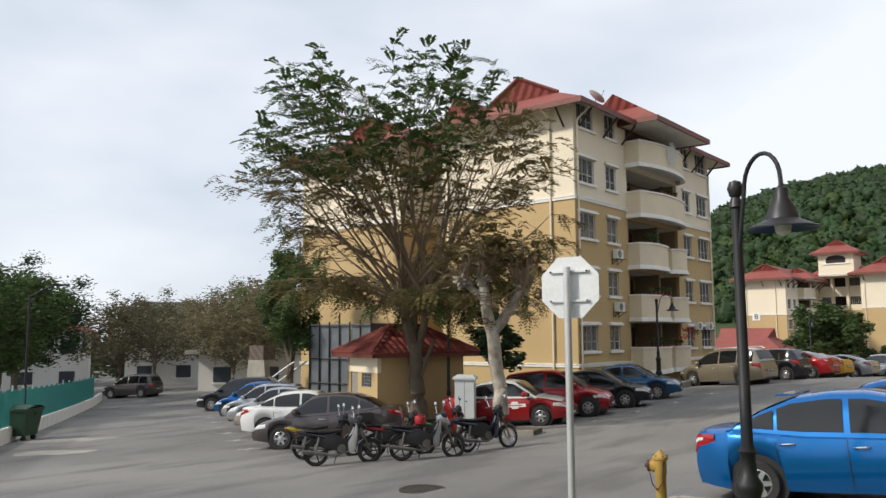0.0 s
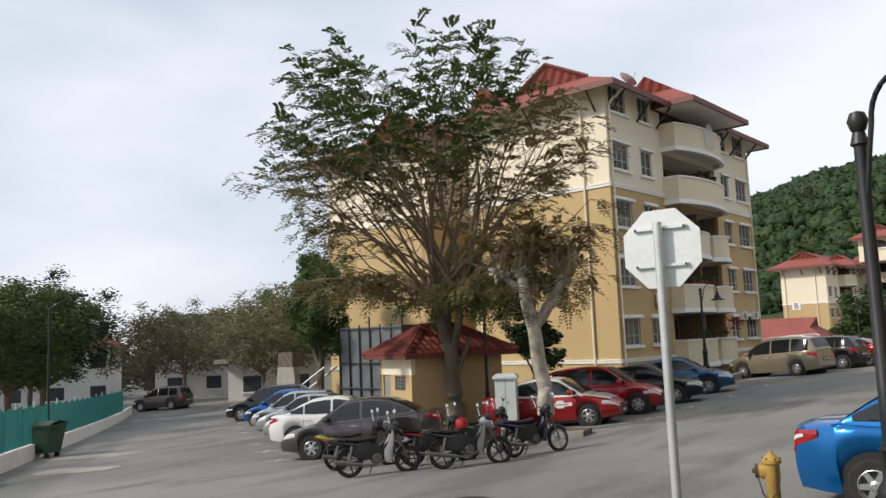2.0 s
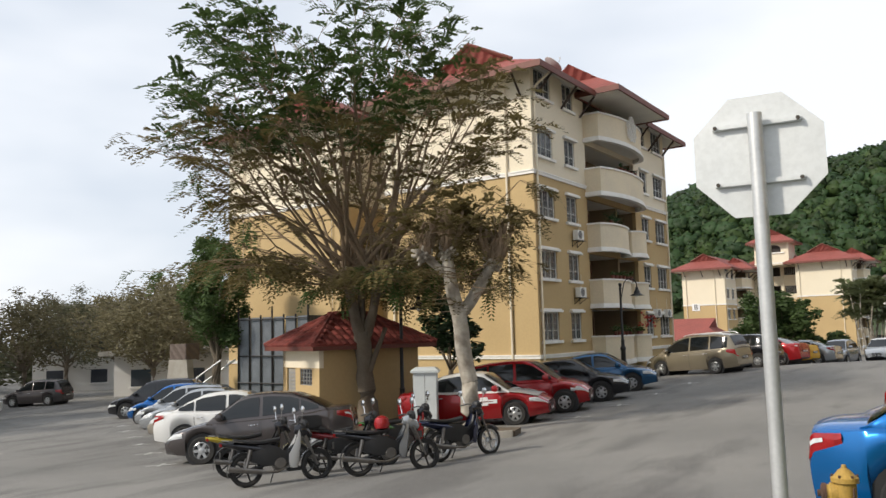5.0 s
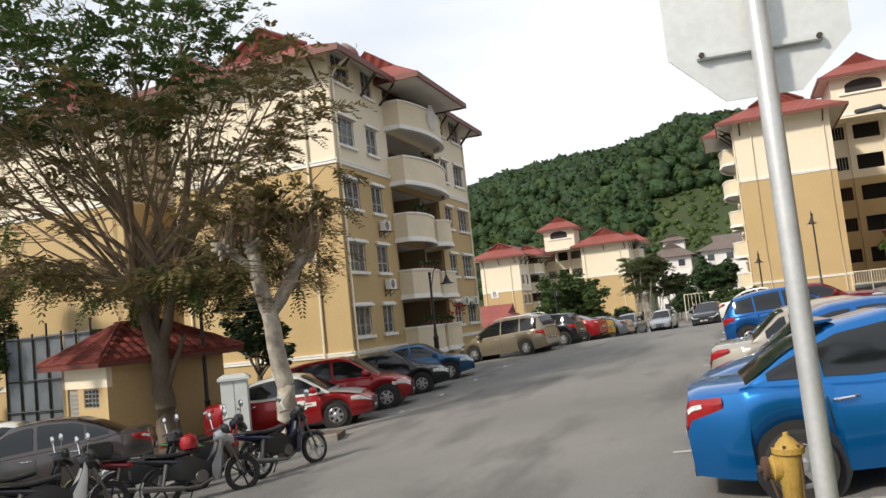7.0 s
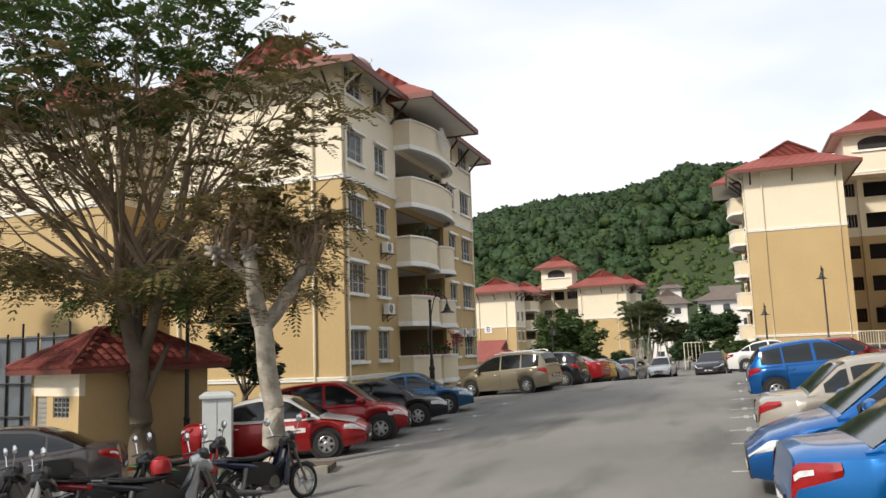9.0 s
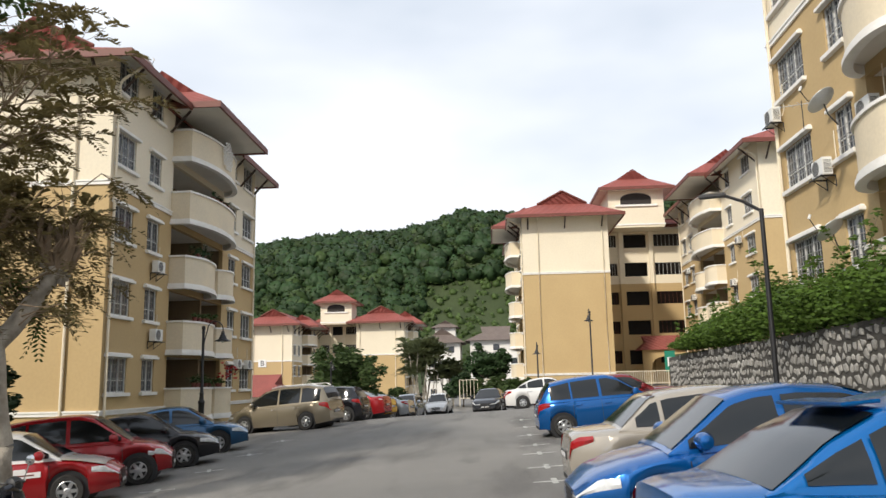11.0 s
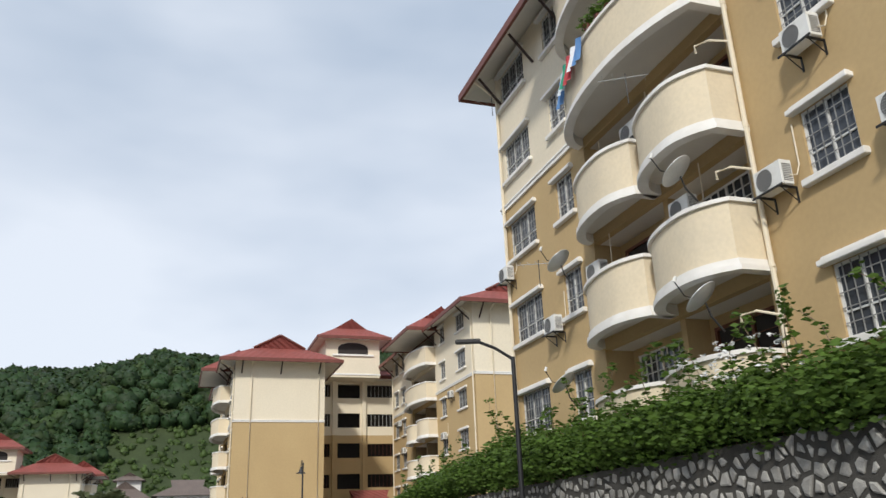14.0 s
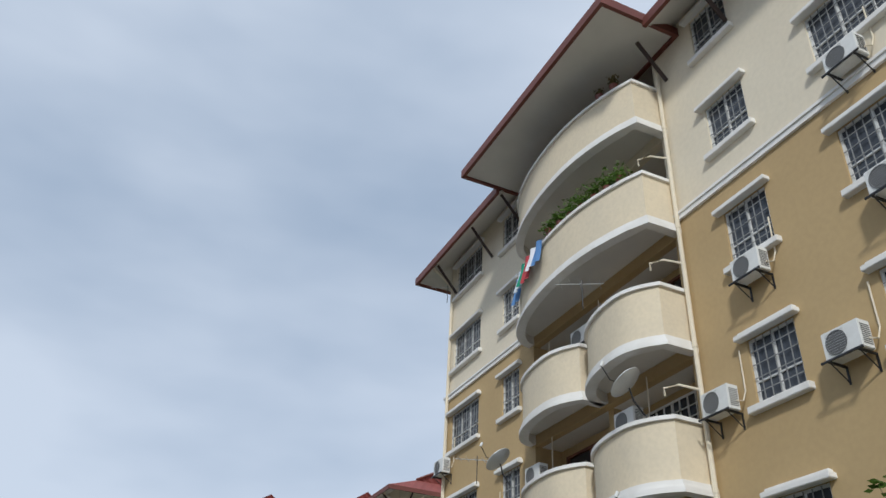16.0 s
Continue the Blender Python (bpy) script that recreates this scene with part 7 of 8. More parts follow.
# ---- road markings ----
def marks():
    root = thing("bay_marks", "worn white parking bay marks on the asphalt", "road marking", kind="structure")
    spots = [(-4.75, yy, 0) for yy in (13.9, 17.0, 19.8, 21.6, 23.8, 25.5, 28.2, 30.9, 33.9)] + [(-12.6, yy, 18) for yy in (22.6, 25.6, 28.8, 32.4)] + [(-18.9 - 2.85 * k, 14.0 + 1.65 * k, 38) for k in range(6)]
    for x, y, h in spots:
        bm = bmesh.new()
        c, s = math.cos(radians(h)), math.sin(radians(h))
        for dx0, dx1, dy0, dy1 in ((-0.35, 0.35, -0.05, 0.05), (-0.05, 0.05, -0.3, 0.3)):
            q = [(x + a * c - b * s, y + a * s + b * c) for a, b in ((dx0, dy0), (dx1, dy0), (dx1, dy1), (dx0, dy1))]
            lift = 0.007 if dx1 > 0.1 else 0.011
            bm.faces.new([bm.verts.new((px, py, ground_z(px, py) + lift)) for px, py in q])
        part("bay_mark", bm, ROADPAINT, root)


marks()


def verge_grass():
    rng = random.Random(17)
    lv, lf = [], []
    for k in range(5200):
        x, y = rng.uniform(-4.75, 1.5), rng.uniform(3.0, 10.5)
        if x < -4.6 + max(0, 7.2 - y) * 0.62 or noise.noise(Vector((x, y, 0)) * 1.3) < -0.15:
            continue
        z = ground_z(x, y) + 0.085
        h, a = rng.uniform(0.04, 0.13), rng.uniform(0, 6.28)
        dx, dy = math.cos(a) * 0.008, math.sin(a) * 0.008
        tx, ty = rng.uniform(-0.05, 0.05), rng.uniform(-0.05, 0.05)
        k0 = len(lv)
        lv.extend(((x - dx, y - dy, z), (x + dx, y + dy, z), (x + tx, y + ty, z + h)))
        lf.append((k0, k0 + 1, k0 + 2))
    tagged(new("verge_grass", fast_mesh("verge_grass", lv, lf, LEAF_BRIGHT)), "short grass blades on the verge", "grass", kind="stuff")


verge_grass()


# ---- terrace, stone retaining wall and hedge ----
def terrace():
    bm = box(bmesh.new(), 1.95, 40.0, -20.0, 40.0, -1.5, 1.78)
    tagged(new("terrace", mesh("terrace", bm, GRASS)), "raised terrace behind the stone wall", "ground", kind="structure")


terrace()


def clip_cell(poly, nx, ny, d):
    """Keeps the part of a polygon on which nx x + ny y <= d."""
    out = []
    n = len(poly)
    for i in range(n):
        a, b = poly[i], poly[(i + 1) % n]
        da, db = nx * a[0] + ny * a[1] - d, nx * b[0] + ny * b[1] - d
        if da <= 0:
            out.append(a)
        if da * db < 0:
            t = da / (da - db)
            out.append((a[0] + (b[0] - a[0]) * t, a[1] + (b[1] - a[1]) * t))
    return out


HEDGE = leaf_mat("terrace_hedge_leaf", (0.115, 0.20, 0.034), 0.55)


def stone_wall():
    rng = random.Random(31)
    X, y0, y1 = 1.7, 3.0, 40.0
    def top(y):
        return 1.98 - 0.012 * max(0, y - 12)
    root = thing("wall_stone", "retaining wall of white rubble stones in dark mortar", "wall", kind="structure")
    bm = bmesh.new()
    n = 24
    rows = []
    for i in range(n + 1):
        y = y0 + (y1 - y0) * i / n
        rows.append([(X, y, -1.6), (X, y, top(y)), (X + 0.45, y, top(y)), (X + 0.45, y, -1.6)])
    vs = grid(bm, rows, close=True)
    bm.faces.new(vs[0])
    bm.faces.new(vs[-1][::-1])
    part("mortar_bed", bm, MORTAR, root)
    end = box(bmesh.new(), X + 0.45, 14.0, 39.6, 40.0, -1.0, top(40))
    part("return_wall", end, MORTAR, root)
    step = 0.235
    cells = []
    ny, nz = int((y1 - 9.0) / step), 10
    pts = {}
    for i in range(-1, ny + 2):
        for j in range(-1, nz + 2):
            pts[(i, j)] = (9.0 + (i + 0.5 + (0.25 if j % 2 else -0.25) + rng.uniform(-0.42, 0.42)) * step, -0.45 + (j + 0.5 + rng.uniform(-0.4, 0.4)) * step * 1.05)
    for i in range(ny):
        for j in range(nz):
            p = pts[(i, j)]
            if p[1] > top(p[0]) - 0.08 or p[1] < ground_z(X, p[0]) - 0.1:
                continue
            poly = [(p[0] - 0.3, p[1] - 0.3), (p[0] + 0.3, p[1] - 0.3), (p[0] + 0.3, p[1] + 0.3), (p[0] - 0.3, p[1] + 0.3)]
            for di in (-1, 0, 1):
                for dj in (-1, 0, 1):
                    q = pts[(i + di, j + dj)]
                    if di or dj:
                        nx, nz_ = q[0] - p[0], q[1] - p[1]
                        ln = math.hypot(nx, nz_)
                        mid = (nx * (p[0] + q[0]) + nz_ * (p[1] + q[1])) / 2
                        poly = clip_cell(poly, nx, nz_, mid - 0.020 * ln)
                        if len(poly) < 3:
                            break
            if len(poly) >= 4:
                cx, cz = sum(a for a, b in poly) / len(poly), sum(b for a, b in poly) / len(poly)
                k = rng.uniform(0.48, 0.88)
                cells.append((p[0], [(cx + (a - cx) * k, cz + (b - cz) * k) for a, b in poly], (cx, cz), rng.uniform(0.018, 0.05)))
    cells.sort(key=lambda c: abs(c[0] - 17.0))
    rest = bmesh.new()
    for idx, (yy, poly, (cx, cz), proud) in enumerate(cells):
        bm = bmesh.new() if idx < 300 else rest
        m = len(poly)
        low = [bm.verts.new((X + 0.01, a, b)) for a, b in poly]
        mid = [bm.verts.new((X - proud * 0.6, a, b)) for a, b in poly]
        tip = [bm.verts.new((X - proud, cx + (a - cx) * 0.68, cz + (b - cz) * 0.68)) for a, b in poly]
        for q in range(m):
            r = (q + 1) % m
            bm.faces.new((low[q], low[r], mid[r], mid[q]))
            bm.faces.new((mid[q], mid[r], tip[r], tip[q]))
        bm.faces.new(tip)
        if idx < 300:
            part("stone", bm, STONE, root)
    tagged(part("stone_field", rest, STONE, root), kind="stuff")


stone_wall()


def hedge():
    rng = random.Random(13)
    lv, lf, tv, tf = [], [], [], []
    y = 8.5
    while y < 37.5:
        h = 1.28 + 0.6 * noise.noise(Vector((y * 0.42, 0, 0))) + 0.12 * rng.uniform(-1, 1)
        if y > 30:
            h *= max(0.35, 1 - (y - 30) / 11)
        for layer in range(3):
            x = 1.75 + 0.55 * layer + rng.uniform(-0.15, 0.15)
            zc = 1.9 + h * (0.42 + 0.06 * layer)
            leaf_cloud(lv, lf, (x, y + rng.uniform(-0.2, 0.2), zc), 0.62, 560 if layer == 0 else 300, 0.135, rng, h / 1.15, 0.45)
        limb(tv, tf, (2.1, y, 1.75), (2.0 + rng.uniform(-0.4, 0.3), y + rng.uniform(-0.3, 0.3), 1.9 + h * 0.8), 0.025, 0.01, 5, 0.08, 3, rng)
        if rng.random() < 0.55:                      # long arching sprays above the top
            o = Vector((rng.uniform(-0.5, 0.2), rng.uniform(-0.6, 0.6), 1)).normalized()
            p = limb(tv, tf, (1.9, y, 1.9 + h * 0.8), Vector((1.9, y, 1.9 + h * 0.8)) + o * rng.uniform(0.6, 1.1), 0.012, 0.004, 4, 0.18, 4, rng)
            for q in p[1:]:
                leaf_cloud(lv, lf, q, 0.14, 12, 0.13, rng, 1.0, 0.1)
        y += 0.42
    root = thing("hedge", "overgrown green hedge hanging over the stone wall", "hedge")
    part("foliage", fast_mesh("foliage", lv, lf, HEDGE), None, root)
    tagged(part("stemwork", fast_mesh("stemwork", tv, tf, TWIG), None, root), kind="stuff")
    fv, ff = [], []
    for k in range(70):
        c = (1.6 + rng.uniform(-0.2, 0.3), 17.4 + rng.uniform(-0.9, 1.6), 3.25 + rng.uniform(-0.35, 0.3))
        leaf_cloud(fv, ff, c, 0.05, 4, 0.08, rng, 1.0, 0.2)
    tagged(part("blossom", fast_mesh("blossom", fv, ff, PLATEMARK), None, root, "small white flowers"), kind="stuff")


hedge()


# ---- things on the fronts ----
AC_MESHES = {}
FANGREY = mat("fan_guard_grey", (0.16, 0.16, 0.16), 0.6)


def air_conditioner(label, m):
    """An outdoor unit on iron brackets; its back is at y = 0 and it faces -y."""
    root = thing("air_conditioner", label, "air conditioner", "outdoor units on the house fronts", m=m @ Matrix.Scale(0.86, 4))
    root.matrix_basis = m
    root.scale = (0.86, 0.86, 0.86)
    if not AC_MESHES:
        b = box(bmesh.new(), -0.40, 0.40, -0.40, -0.10, 0.0, 0.55)
        AC_MESHES["body"] = mesh("casing", b, WHITEMETAL, bevel=0.015)
        f = lathe(bmesh.new(), [(0.23, -0.402), (0.23, -0.412), (0.21, -0.412), (0.2, -0.405), (0.05, -0.405)], 22, 1, (-0.10, 0, 0.28))
        AC_MESHES["fan"] = mesh("fan_guard", f, FANGREY)
        g = bmesh.new()
        for k in range(9):
            cyl(g, (-0.10 - 0.2, -0.416, 0.08 + k * 0.05), (-0.10 + 0.2, -0.416, 0.08 + k * 0.05), 0.004, seg=4)
        AC_MESHES["wires"] = mesh("wire_guard", g, GREYMETAL)
        s = bmesh.new()
        for k in range(10):
            box(s, 0.39, 0.406, -0.36, -0.14, 0.08 + k * 0.04, 0.095 + k * 0.04)
        AC_MESHES["vent"] = mesh("side_vent", s, PLASTIC)
        for x in (-0.32, 0.32):
            br = bmesh.new()
            box(br, x - 0.02, x + 0.02, -0.46, 0.0, -0.045, -0.005)
            tube(br, [(x, -0.40, -0.04), (x, -0.01, -0.33)], 0.015, 4)
            box(br, x - 0.02, x + 0.02, -0.02, 0.0, -0.36, -0.045)
            AC_MESHES["bracket_%d" % (x > 0)] = mesh("bracket", br, IRON)
        AC_MESHES["rail"] = mesh("front_rail", box(bmesh.new(), -0.45, 0.45, -0.49, -0.462, -0.05, -0.01), IRON)
        p = tube(bmesh.new(), [(0.40, -0.2, 0.2), (0.5, -0.1, 0.18), (0.53, -0.03, 0.4), (0.54, -0.03, 1.3)], 0.018, 6)
        AC_MESHES["pipe"] = mesh("pipe", p, CREAM)
    for nm, key in (("casing", "body"), ("fan_guard", "fan"), ("wire_guard", "wires"), ("side_vent", "vent"), ("bracket", "bracket_0"), ("bracket", "bracket_1"), ("front_rail", "rail"), ("pipe", "pipe")):
        pc = part(nm, AC_MESHES[key], None, root)
        if key in ("wires", "vent"):
            pc["kind"] = "stuff"
    return root


for y, z, lab in ((16.5, 8.45, "white outdoor unit beside a window on the ochre wall"), (17.75, 6.25, "white outdoor unit beside the balcony downpipe"), (14.95, 6.25, "white outdoor unit below a wide window"), (13.6, 11.15, "white outdoor unit on the cream wall"), (13.5, 8.45, "white outdoor unit on the ochre wall"), (29.95, 8.35, "small white outdoor unit at the corner of the block"), (26.9, 5.9, "grey outdoor unit beside a narrow window"), (11.4, 6.25, "white outdoor unit on the ochre wall")):
    air_conditioner(lab, pose(3.3, y, z, 0, 0, -90))
for u, z in ((36.7, 5.35), (36.7, 2.65), (46.9, 1.75), (48.6, 1.75)):
    air_conditioner("white outdoor unit under a window of the shaded front", pose(-19.05, u, z, 0, 0, 90))
for y, z in ((21.9, 9.35), (24.2, 9.2), (24.2, 6.6), (20.4, 6.75)):
    air_conditioner("white outdoor unit hung inside a balcony", pose(3.3, y, z, 0, 0, -90))
for y, z in ((60.6, 9.8), (62.4, 7.1), (74.6, 9.6), (73.4, 7.2)):
    air_conditioner("white outdoor unit on the far block", pose(11.7, y, z, 0, 0, -90))


def dish(label, x, y, z, heading, r=0.36):
    root = thing("satellite_dish", label, "satellite dish", "satellite dishes on the balconies", m=pose(x, y, z, 0, 0, heading))
    prof = [(0.02, 0.0)] + [(r * k / 6, 0.10 * (k / 6) ** 2) for k in range(1, 7)] + [(r, 0.112), (r * 0.5, 0.035), (0.02, 0.012)]
    d = part("reflector", lathe(bmesh.new(), prof, 24), DULLALU, root, smooth=True)
    d.matrix_basis = pose(0, 0, 0, 12, 38, 0)
    part("mast", tube(bmesh.new(), [(0, 0, -0.05), (-0.06, 0, -0.3), (-0.25, 0, -0.6)], 0.02, 6), IRON, root)
    part("feed_arm", tube(bmesh.new(), [(0.05, 0, 0.0), (0.35, 0, 0.12), (0.5, 0, 0.42)], 0.012, 5), IRON, root)
    part("feed_horn", cyl(bmesh.new(), (0.5, 0, 0.4), (0.46, 0, 0.5), 0.035, 0.03, 8), WHITEMETAL, root)


for x, y, z in ((2.3, 24.6, 7.15), (2.0, 18.9, 7.0), (2.2, 19.0, 4.55), (2.5, 25.3, 4.15)):
    dish("grey satellite dish on a bent mast by a balcony", x, y, z, 150)
dish("dark satellite dish on the red roof", -19.6, 36.2, 13.9, 60, 0.5)
dish("small satellite dish on a far balcony", 10.6, 68.5, 10.6, 200)


def tv_aerial(x, y, z):
    root = thing("tv_aerial", "bare metal television aerial on a balcony edge", "aerial", m=pose(x, y, z, 0, 0, 140))
    part("mast", cyl(bmesh.new(), (0, 0, -0.5), (0, 0, 0.25), 0.012, seg=6), IRON, root)
    part("boom", cyl(bmesh.new(), (-0.5, 0, 0.1), (0.6, 0, 0.2), 0.01, seg=6), GREYMETAL, root)
    for k in range(5):
        part("element", cyl(bmesh.new(), (-0.4 + 0.22 * k, -0.22, 0.11 + 0.02 * k), (-0.4 + 0.22 * k, 0.22, 0.11 + 0.02 * k), 0.006, seg=5), GREYMETAL, root)


tv_aerial(2.1, 20.4, 9.9)
tv_aerial(2.4, 26.1, 7.5)
tv_aerial(3.0, 30.0, 15.0)


def bent_pipe(x, y0, z0, z1):
    root = thing("drain_pipe", "cream drain pipe with bent branches beside the balconies", "drain pipe", m=pose(x, y0, 0))
    part("riser", cyl(bmesh.new(), (0, 0, z0), (0, 0, z1), 0.05, seg=8), CREAM, root)
    for k in range(4):
        z = z0 + 2.3 + 2.82 * k
        part("branch", tube(bmesh.new(), [(-0.02, 0.02, z), (-0.3, 0.25, z + 0.12), (-0.5, 0.45, z + 0.08), (-0.45, 0.5, z - 0.05)], 0.025, 6), CREAM, root)
        part("clamp", lathe(bmesh.new(), [(0.062, -0.03), (0.062, 0.03)], 8, 2, (0, 0, z + 0.9)), CREAM, root)


bent_pipe(3.2, 18.3, 1.85, 15.4)


def pot_plants(label, x0, y0, x1, y1, z, spread, count, leaf, seed):
    rng = random.Random(seed)
    root = thing("potted_plants", label, "plants", "plants on the balconies")
    lv, lf = [], []
    n = max(2, int(math.hypot(x1 - x0, y1 - y0) / 0.4))
    for k in range(n):
        f = (k + 0.5) / n
        x, y = x0 + (x1 - x0) * f, y0 + (y1 - y0) * f
        part("pot", lathe(bmesh.new(), [(0.07, -0.12), (0.11, 0.04), (0.12, 0.06), (0.1, 0.06)], 10, 2, (x, y, z)), FASCIA, root)
        leaf_cloud(lv, lf, (x, y, z + 0.16 + rng.uniform(-0.05, 0.1)), spread * rng.uniform(0.7, 1.2), count, 0.12, rng, 0.9, 0.15)
    part("foliage", fast_mesh("foliage", lv, lf, leaf), None, root)


pot_plants("row of trailing green plants along a balcony edge", 2.38, 18.8, 2.0, 21.8, 12.16, 0.30, 170, HEDGE, 1)
pot_plants("dry flowers in pots on the top balcony edge", 2.40, 18.7, 2.2, 19.6, 14.98, 0.16, 60, LEAF_DRY, 2)
pot_plants("leafy plants along the ground-floor balcony", -18.1, 38.6, -17.95, 40.6, 0.96, 0.28, 70, LEAF, 3)
pot_plants("plants with red blossom along the ground-floor balcony", -18.2, 42.0, -18.5, 43.4, 0.96, 0.26, 60, LEAF, 4)
pot_plants("spiky palm leaves on a third-floor balcony", -18.2, 38.9, -18.05, 39.8, 6.44, 0.5, 130, LEAF_DARK, 5)
pot_plants("small flower pots on a balcony edge", -17.95, 39.9, -17.9, 42.2, 9.18, 0.12, 30, LEAF_DARK, 6)
pot_plants("potted plants on a second-floor balcony", -18.2, 38.8, -18.0, 41.2, 3.70, 0.18, 50, LEAF, 7)
REDFLOWER = mat("red_blossom", (0.5, 0.02, 0.02), 0.6)
_v, _f = [], []
_r = random.Random(9)
for _k in range(26):
    leaf_cloud(_v, _f, (-18.1 + _r.uniform(-0.2, 0.2), 42.3 + _r.uniform(0, 1.9), 1.45 + _r.uniform(-0.3, 0.5)), 0.07, 8, 0.12, _r, 1.0, 0.1)
tagged(new("red_blossom", fast_mesh("red_blossom", _v, _f, REDFLOWER)), "red hanging blossom on the ground-floor balcony", "flowers", kind="stuff")


def laundry():
    CLOTH = [mat("blue_cloth", (0.10, 0.22, 0.45), 0.9), mat("white_cloth", (0.7, 0.72, 0.76), 0.9), mat("red_cloth", (0.4, 0.05, 0.06), 0.9), mat("green_cloth", (0.02, 0.25, 0.16), 0.9), mat("pale_cloth", (0.5, 0.55, 0.6), 0.9)]
    rng = random.Random(4)
    for k in range(6):
        y, z = 22.0 + 0.38 * k, 12.12
        x = 1.93 + 0.012 * (k + 1.6) ** 2
        bm = bmesh.new()
        h, w = rng.uniform(0.6, 1.1), 0.34
        grid(bm, [[(x + 0.04 * math.sin(i * 1.3 + j * 0.4) - 0.02 * j, y + w * (i / 6 - 0.5), z - h * j / 6) for i in range(7)] for j in range(7)])
        tagged(new("laundry", mesh("laundry", bm, CLOTH[k % 5], True)), "washing hung over the balcony edge to dry", "laundry", "washing on the balcony")


laundry()


def ornament():
    root = thing("balcony_ornament", "round white lattice ornament on the top balcony", "ornament", m=pose(-17.66, 41.2, 11.4, 0, 0, 0))
    bm = bmesh.new()
    rng = random.Random(2)
    for k in range(34):
        a, r = k * 2.4, 0.62 * math.sqrt((k + 0.5) / 34)
        c, s = r * math.cos(a), r * math.sin(a)
        tube(bm, [(0.0, c + 0.11 * math.cos(b), s + 0.11 * math.sin(b)) for b in np.linspace(0, 2 * math.pi, 9)], 0.024, 5)
    part("lattice", bm, WHITEMETAL, root)


ornament()


def letter_sign(text, x, y, z, size):
    root = thing("block_letter", "white plate with a black block letter", "sign", m=pose(x, y, z))
    part("plate", box(bmesh.new(), -size * 0.7, size * 0.7, -0.02, 0.0, -size * 0.65, size * 0.65), PLATEMARK, root)
    cu = bpy.data.curves.new("letter", "FONT")
    cu.body, cu.size, cu.align_x, cu.align_y, cu.extrude = text, size * 1.3, "CENTER", "CENTER", 0.01
    cu.materials.append(PLATE)
    lt = new("letter", cu)
    lt.parent = root
    lt.matrix_basis = pose(0, -0.035, 0, 90, 0, 0)


letter_sign("B", -35.3, 107.95, 3.75, 0.75)
gsign = thing("notice_board", "green notice board with white marks on a post", "sign", m=pose(8.2, 69.0, 0.2))
part("board", box(bmesh.new(), -0.4, 0.4, -0.03, 0.03, 1.1, 2.7), mat("green_board", (0.01, 0.2, 0.13), 0.5), gsign)
part("mark", box(bmesh.new(), -0.2, 0.2, -0.045, -0.03, 1.5, 2.2), PLATEMARK, gsign)
part("post", cyl(bmesh.new(), (0, 0.05, -0.6), (0, 0.05, 2.6), 0.04, seg=8), GREYMETAL, gsign)


def railings(label, pts, z, h, material, n_gap=0.16):
    root = thing("railing", label, "railing")
    for (xa, ya), (xb, yb) in zip(pts, pts[1:]):
        n = int(math.hypot(xb - xa, yb - ya) / n_gap)
        for zz in (z + 0.08, z + h):
            part("rail", cyl(bmesh.new(), (xa, ya, zz), (xb, yb, zz), 0.03, seg=6), material, root)
        for i in range(n + 1):
            x, y = xa + (xb - xa) * i / n, ya + (yb - ya) * i / n
            part("bar", cyl(bmesh.new(), (x, y, z - (0.6 if i % 8 == 0 else 0)), (x, y, z + h), 0.02 if i % 8 else 0.035, seg=5), material, root)


railings("cream railing before the stair entrance", [(3.6, 66.5), (8.6, 66.5)], 0.4, 0.95, CREAM)
railings("pale fence beside the blank gable", [(-8.4, 74.0), (-3.2, 74.0)], -0.6, 1.6, CREAM, 0.3)


# ---- hut at the foot of the block marked B ----
lodge = thing("lodge", "small cream lodge with red hipped roof by the far block", "building", m=pose(-33.5, 98.0, 0))
part("wall", box(bmesh.new(), -5, 3.5, 0, 6, -4, -0.4), CREAM, lodge)
part("roof", hip_roof(bmesh.new(), -6, 4.5, -1, 7, -0.4, 2.6), ROOFTILE, lodge)
# dark slab on the solid wall: the shade of the entrance as colour
part("doorway_shade", box(bmesh.new(), 0.5, 2.6, -0.05, 0.05, -3.6, -1.0), ROOMSHADE, lodge)


# ---- white blocks beyond ----
WHITEWALL = mat("white_render", (0.72, 0.70, 0.66), 0.85, grain=0.3, scale=0.3, dark=(0.55, 0.53, 0.5))
def far_block(x0, x1, y, z0, eave, tower=False):
    root = thing("apartment_building", "distant white block with grey-brown roof", "apartment building", "white blocks under the hill")
    part("wall", box(bmesh.new(), x0, x1, y, y + 10, z0, eave), WHITEWALL, root)
    r = part("roof", hip_roof(bmesh.new(), x0 - 1, x1 + 1, y - 1, y + 11, eave, 3.0), GREYTILE, root)
    n = max(2, int((x1 - x0) / 2.6))
    for k in range(4):
        for i in range(n):
            u = x0 + (i + 0.5) * (x1 - x0) / n
            w = part("window", box(bmesh.new(), u - 0.6, u + 0.6, y - 0.04, y + 0.05, eave - 1.9 - 2.7 * k, eave - 0.7 - 2.7 * k), PANE, root)
            part("sill", box(bmesh.new(), u - 0.75, u + 0.75, y - 0.15, y - 0.001, eave - 2.05 - 2.7 * k, eave - 1.92 - 2.7 * k), TRIM, w)
    if tower:
        part("tower", box(bmesh.new(), x0 + 2, x0 + 6, y + 3, y + 7, eave, eave + 3.2), WHITEWALL, root)
        part("tower_roof", hip_roof(bmesh.new(), x0 + 1.2, x0 + 6.8, y + 2.2, y + 7.8, eave + 3.2, 1.5), GREYTILE, root)


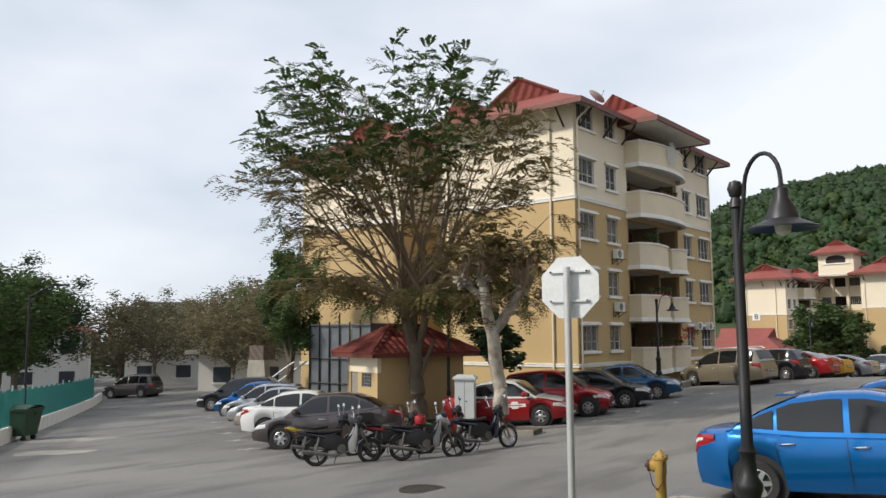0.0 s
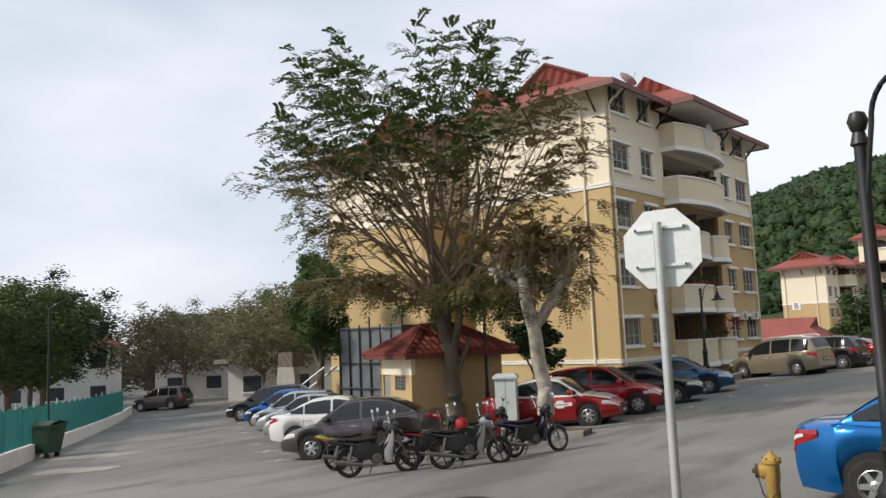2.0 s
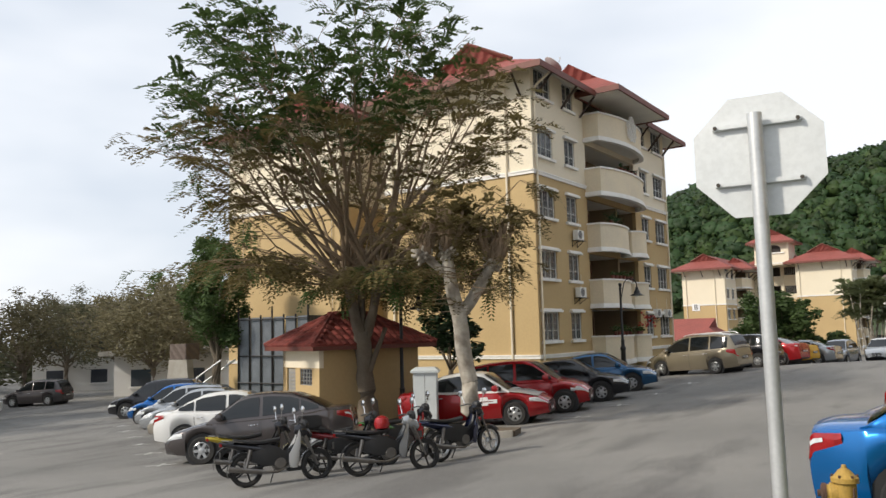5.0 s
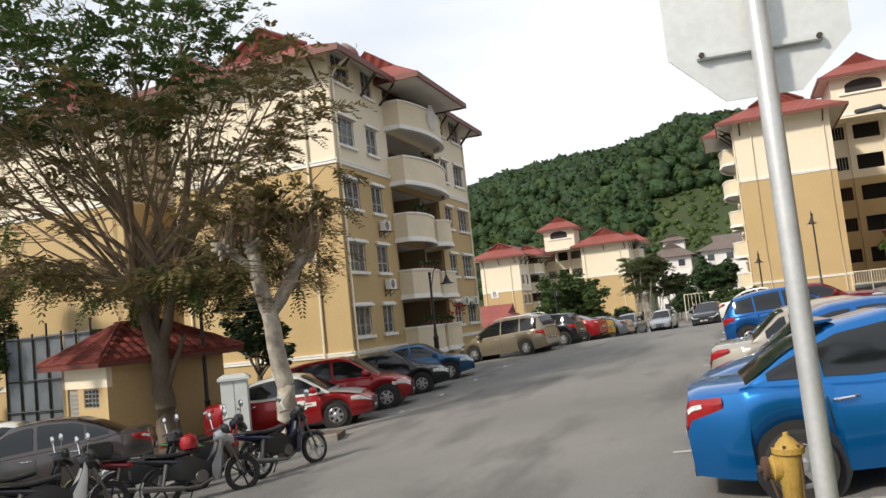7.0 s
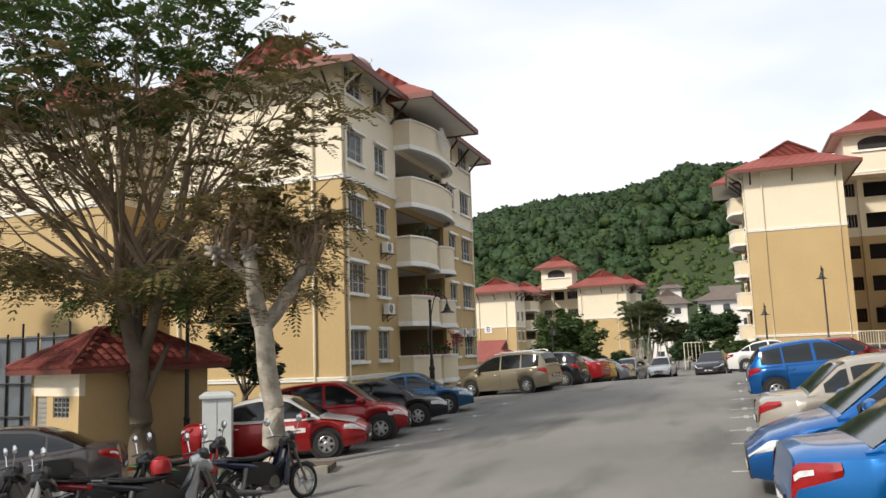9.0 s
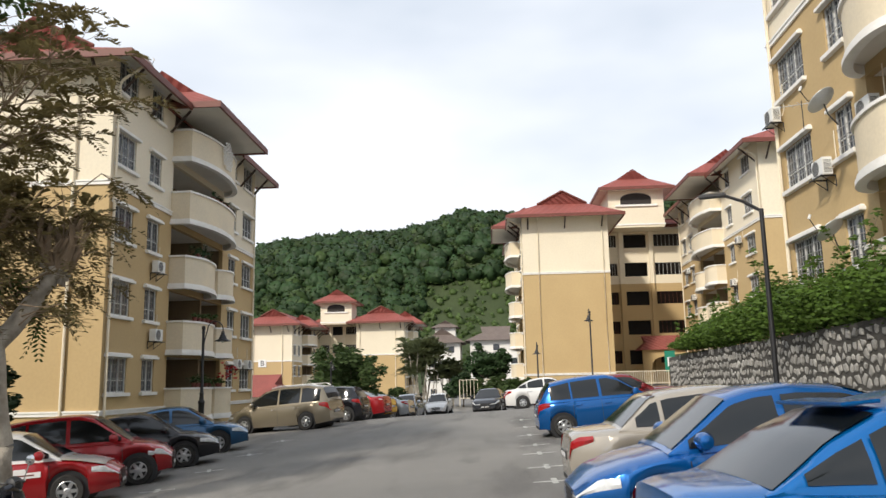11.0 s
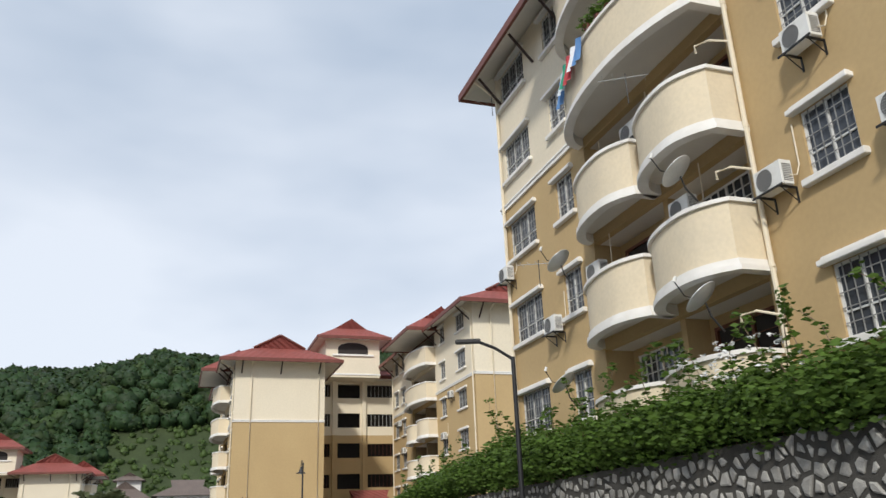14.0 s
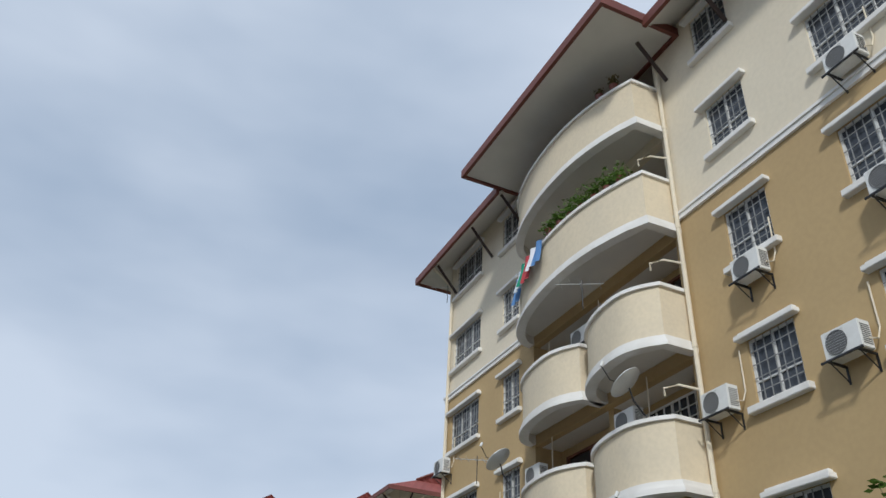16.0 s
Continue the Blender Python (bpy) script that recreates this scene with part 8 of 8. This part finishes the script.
far_block(-18.5, -11.5, 160, -6, 8.4, True)
far_block(-9.5, 0.5, 158, -6, 8.6)
far_block(1.5, 12, 164, -6, 9.2)


# ---- houses and trees beyond the lane ----
def house(label, x, y, heading, w, d, h, roof, storeys=2, flat=False):
    z = ground_z(x, y) - 0.3
    root = thing("house", label, "house", "houses beyond the lane", m=pose(x, y, z, 0, 0, heading))
    part("wall", box(bmesh.new(), 0, w, 0, d, 0, h), WHITEWALL, root)
    if flat:
        part("roof", box(bmesh.new(), -0.8, w + 0.8, -1.2, d + 0.5, h, h + 0.35), CONCRETE, root, bevel=0.05)
    else:
        part("roof", hip_roof(bmesh.new(), -0.7, w + 0.7, -0.7, d + 0.7, h, d * 0.28), roof, root)
    for k in range(storeys):
        n = max(1, int(w / 2.8))
        for i in range(n):
            u = (i + 0.5) * w / n
            win = part("window", box(bmesh.new(), u - 0.7, u + 0.7, -0.05, 0.05, 1.0 + 2.9 * k, 2.2 + 2.9 * k), PANE, root)
            part("sill", box(bmesh.new(), u - 0.85, u + 0.85, -0.14, -0.001, 0.86 + 2.9 * k, 0.98 + 2.9 * k), TRIM, win)


house("white flat-roofed shop at the end of the lane", -55.2, 36.0, 42, 7.5, 6, 3.2, None, 1, True)
house("white two-storey house among the trees", -74, 40, 55, 11, 8, 6.0, GREYTILE)
house("white two-storey house among the trees", -82, 28, 62, 11, 8, 6.0, ROOFTILE)
house("white two-storey house among the trees", -66, 52, 48, 11, 8, 6.0, ROOFTILE)
house("pale block far beyond the trees", -172, 96, 60, 14, 10, 15, GREYTILE, 4, True)


def tree_belt():
    rng = random.Random(55)
    lv, lf = [], []
    for k in range(260):
        a = rng.uniform(radians(38), radians(112))
        d = rng.uniform(92, 175)
        x, y = -d * math.sin(a), d * math.cos(a)
        h = rng.uniform(4.5, 8.0)
        leaf_cloud(lv, lf, (x, y, ground_z(x, y) + h * 0.5), h * 0.62, 190, 1.0, rng, 0.9, 0.5)
    tagged(new("tree_belt", fast_mesh("tree_belt", lv, lf, LEAF_FAR)), "belt of distant trees beyond the houses", "trees", kind="stuff")


tree_belt()

# leaning concrete wall and hand rail on the bank
bank = thing("concrete_wall", "stained concrete retaining slab with a rusty crate on top", "wall", m=pose(-39.6, 29.6, 0))
slab_ = bmesh.new()
prism(slab_, [(-0.9, -2.8), (1.4, -2.8), (1.0, 0.1), (-0.5, 0.1)], 0.0, 0.4, lambda a, b, h: (a, h, b))
part("slab", slab_, CONCRETE, bank)
part("crate", box(bmesh.new(), -0.45, 0.95, 0.0, 0.9, 0.1, 0.95), GREYTILE, bank, bevel=0.03)
hr = thing("hand_rail", "pale steel hand rail climbing the grass bank", "hand rail")
for dy in (0.0, 0.9):
    part("rail", tube(bmesh.new(), [(-37.6, 27.6 + dy, -1.9), (-34.6, 28.6 + dy, 0.1)], 0.045, 6), GREYMETAL, hr)
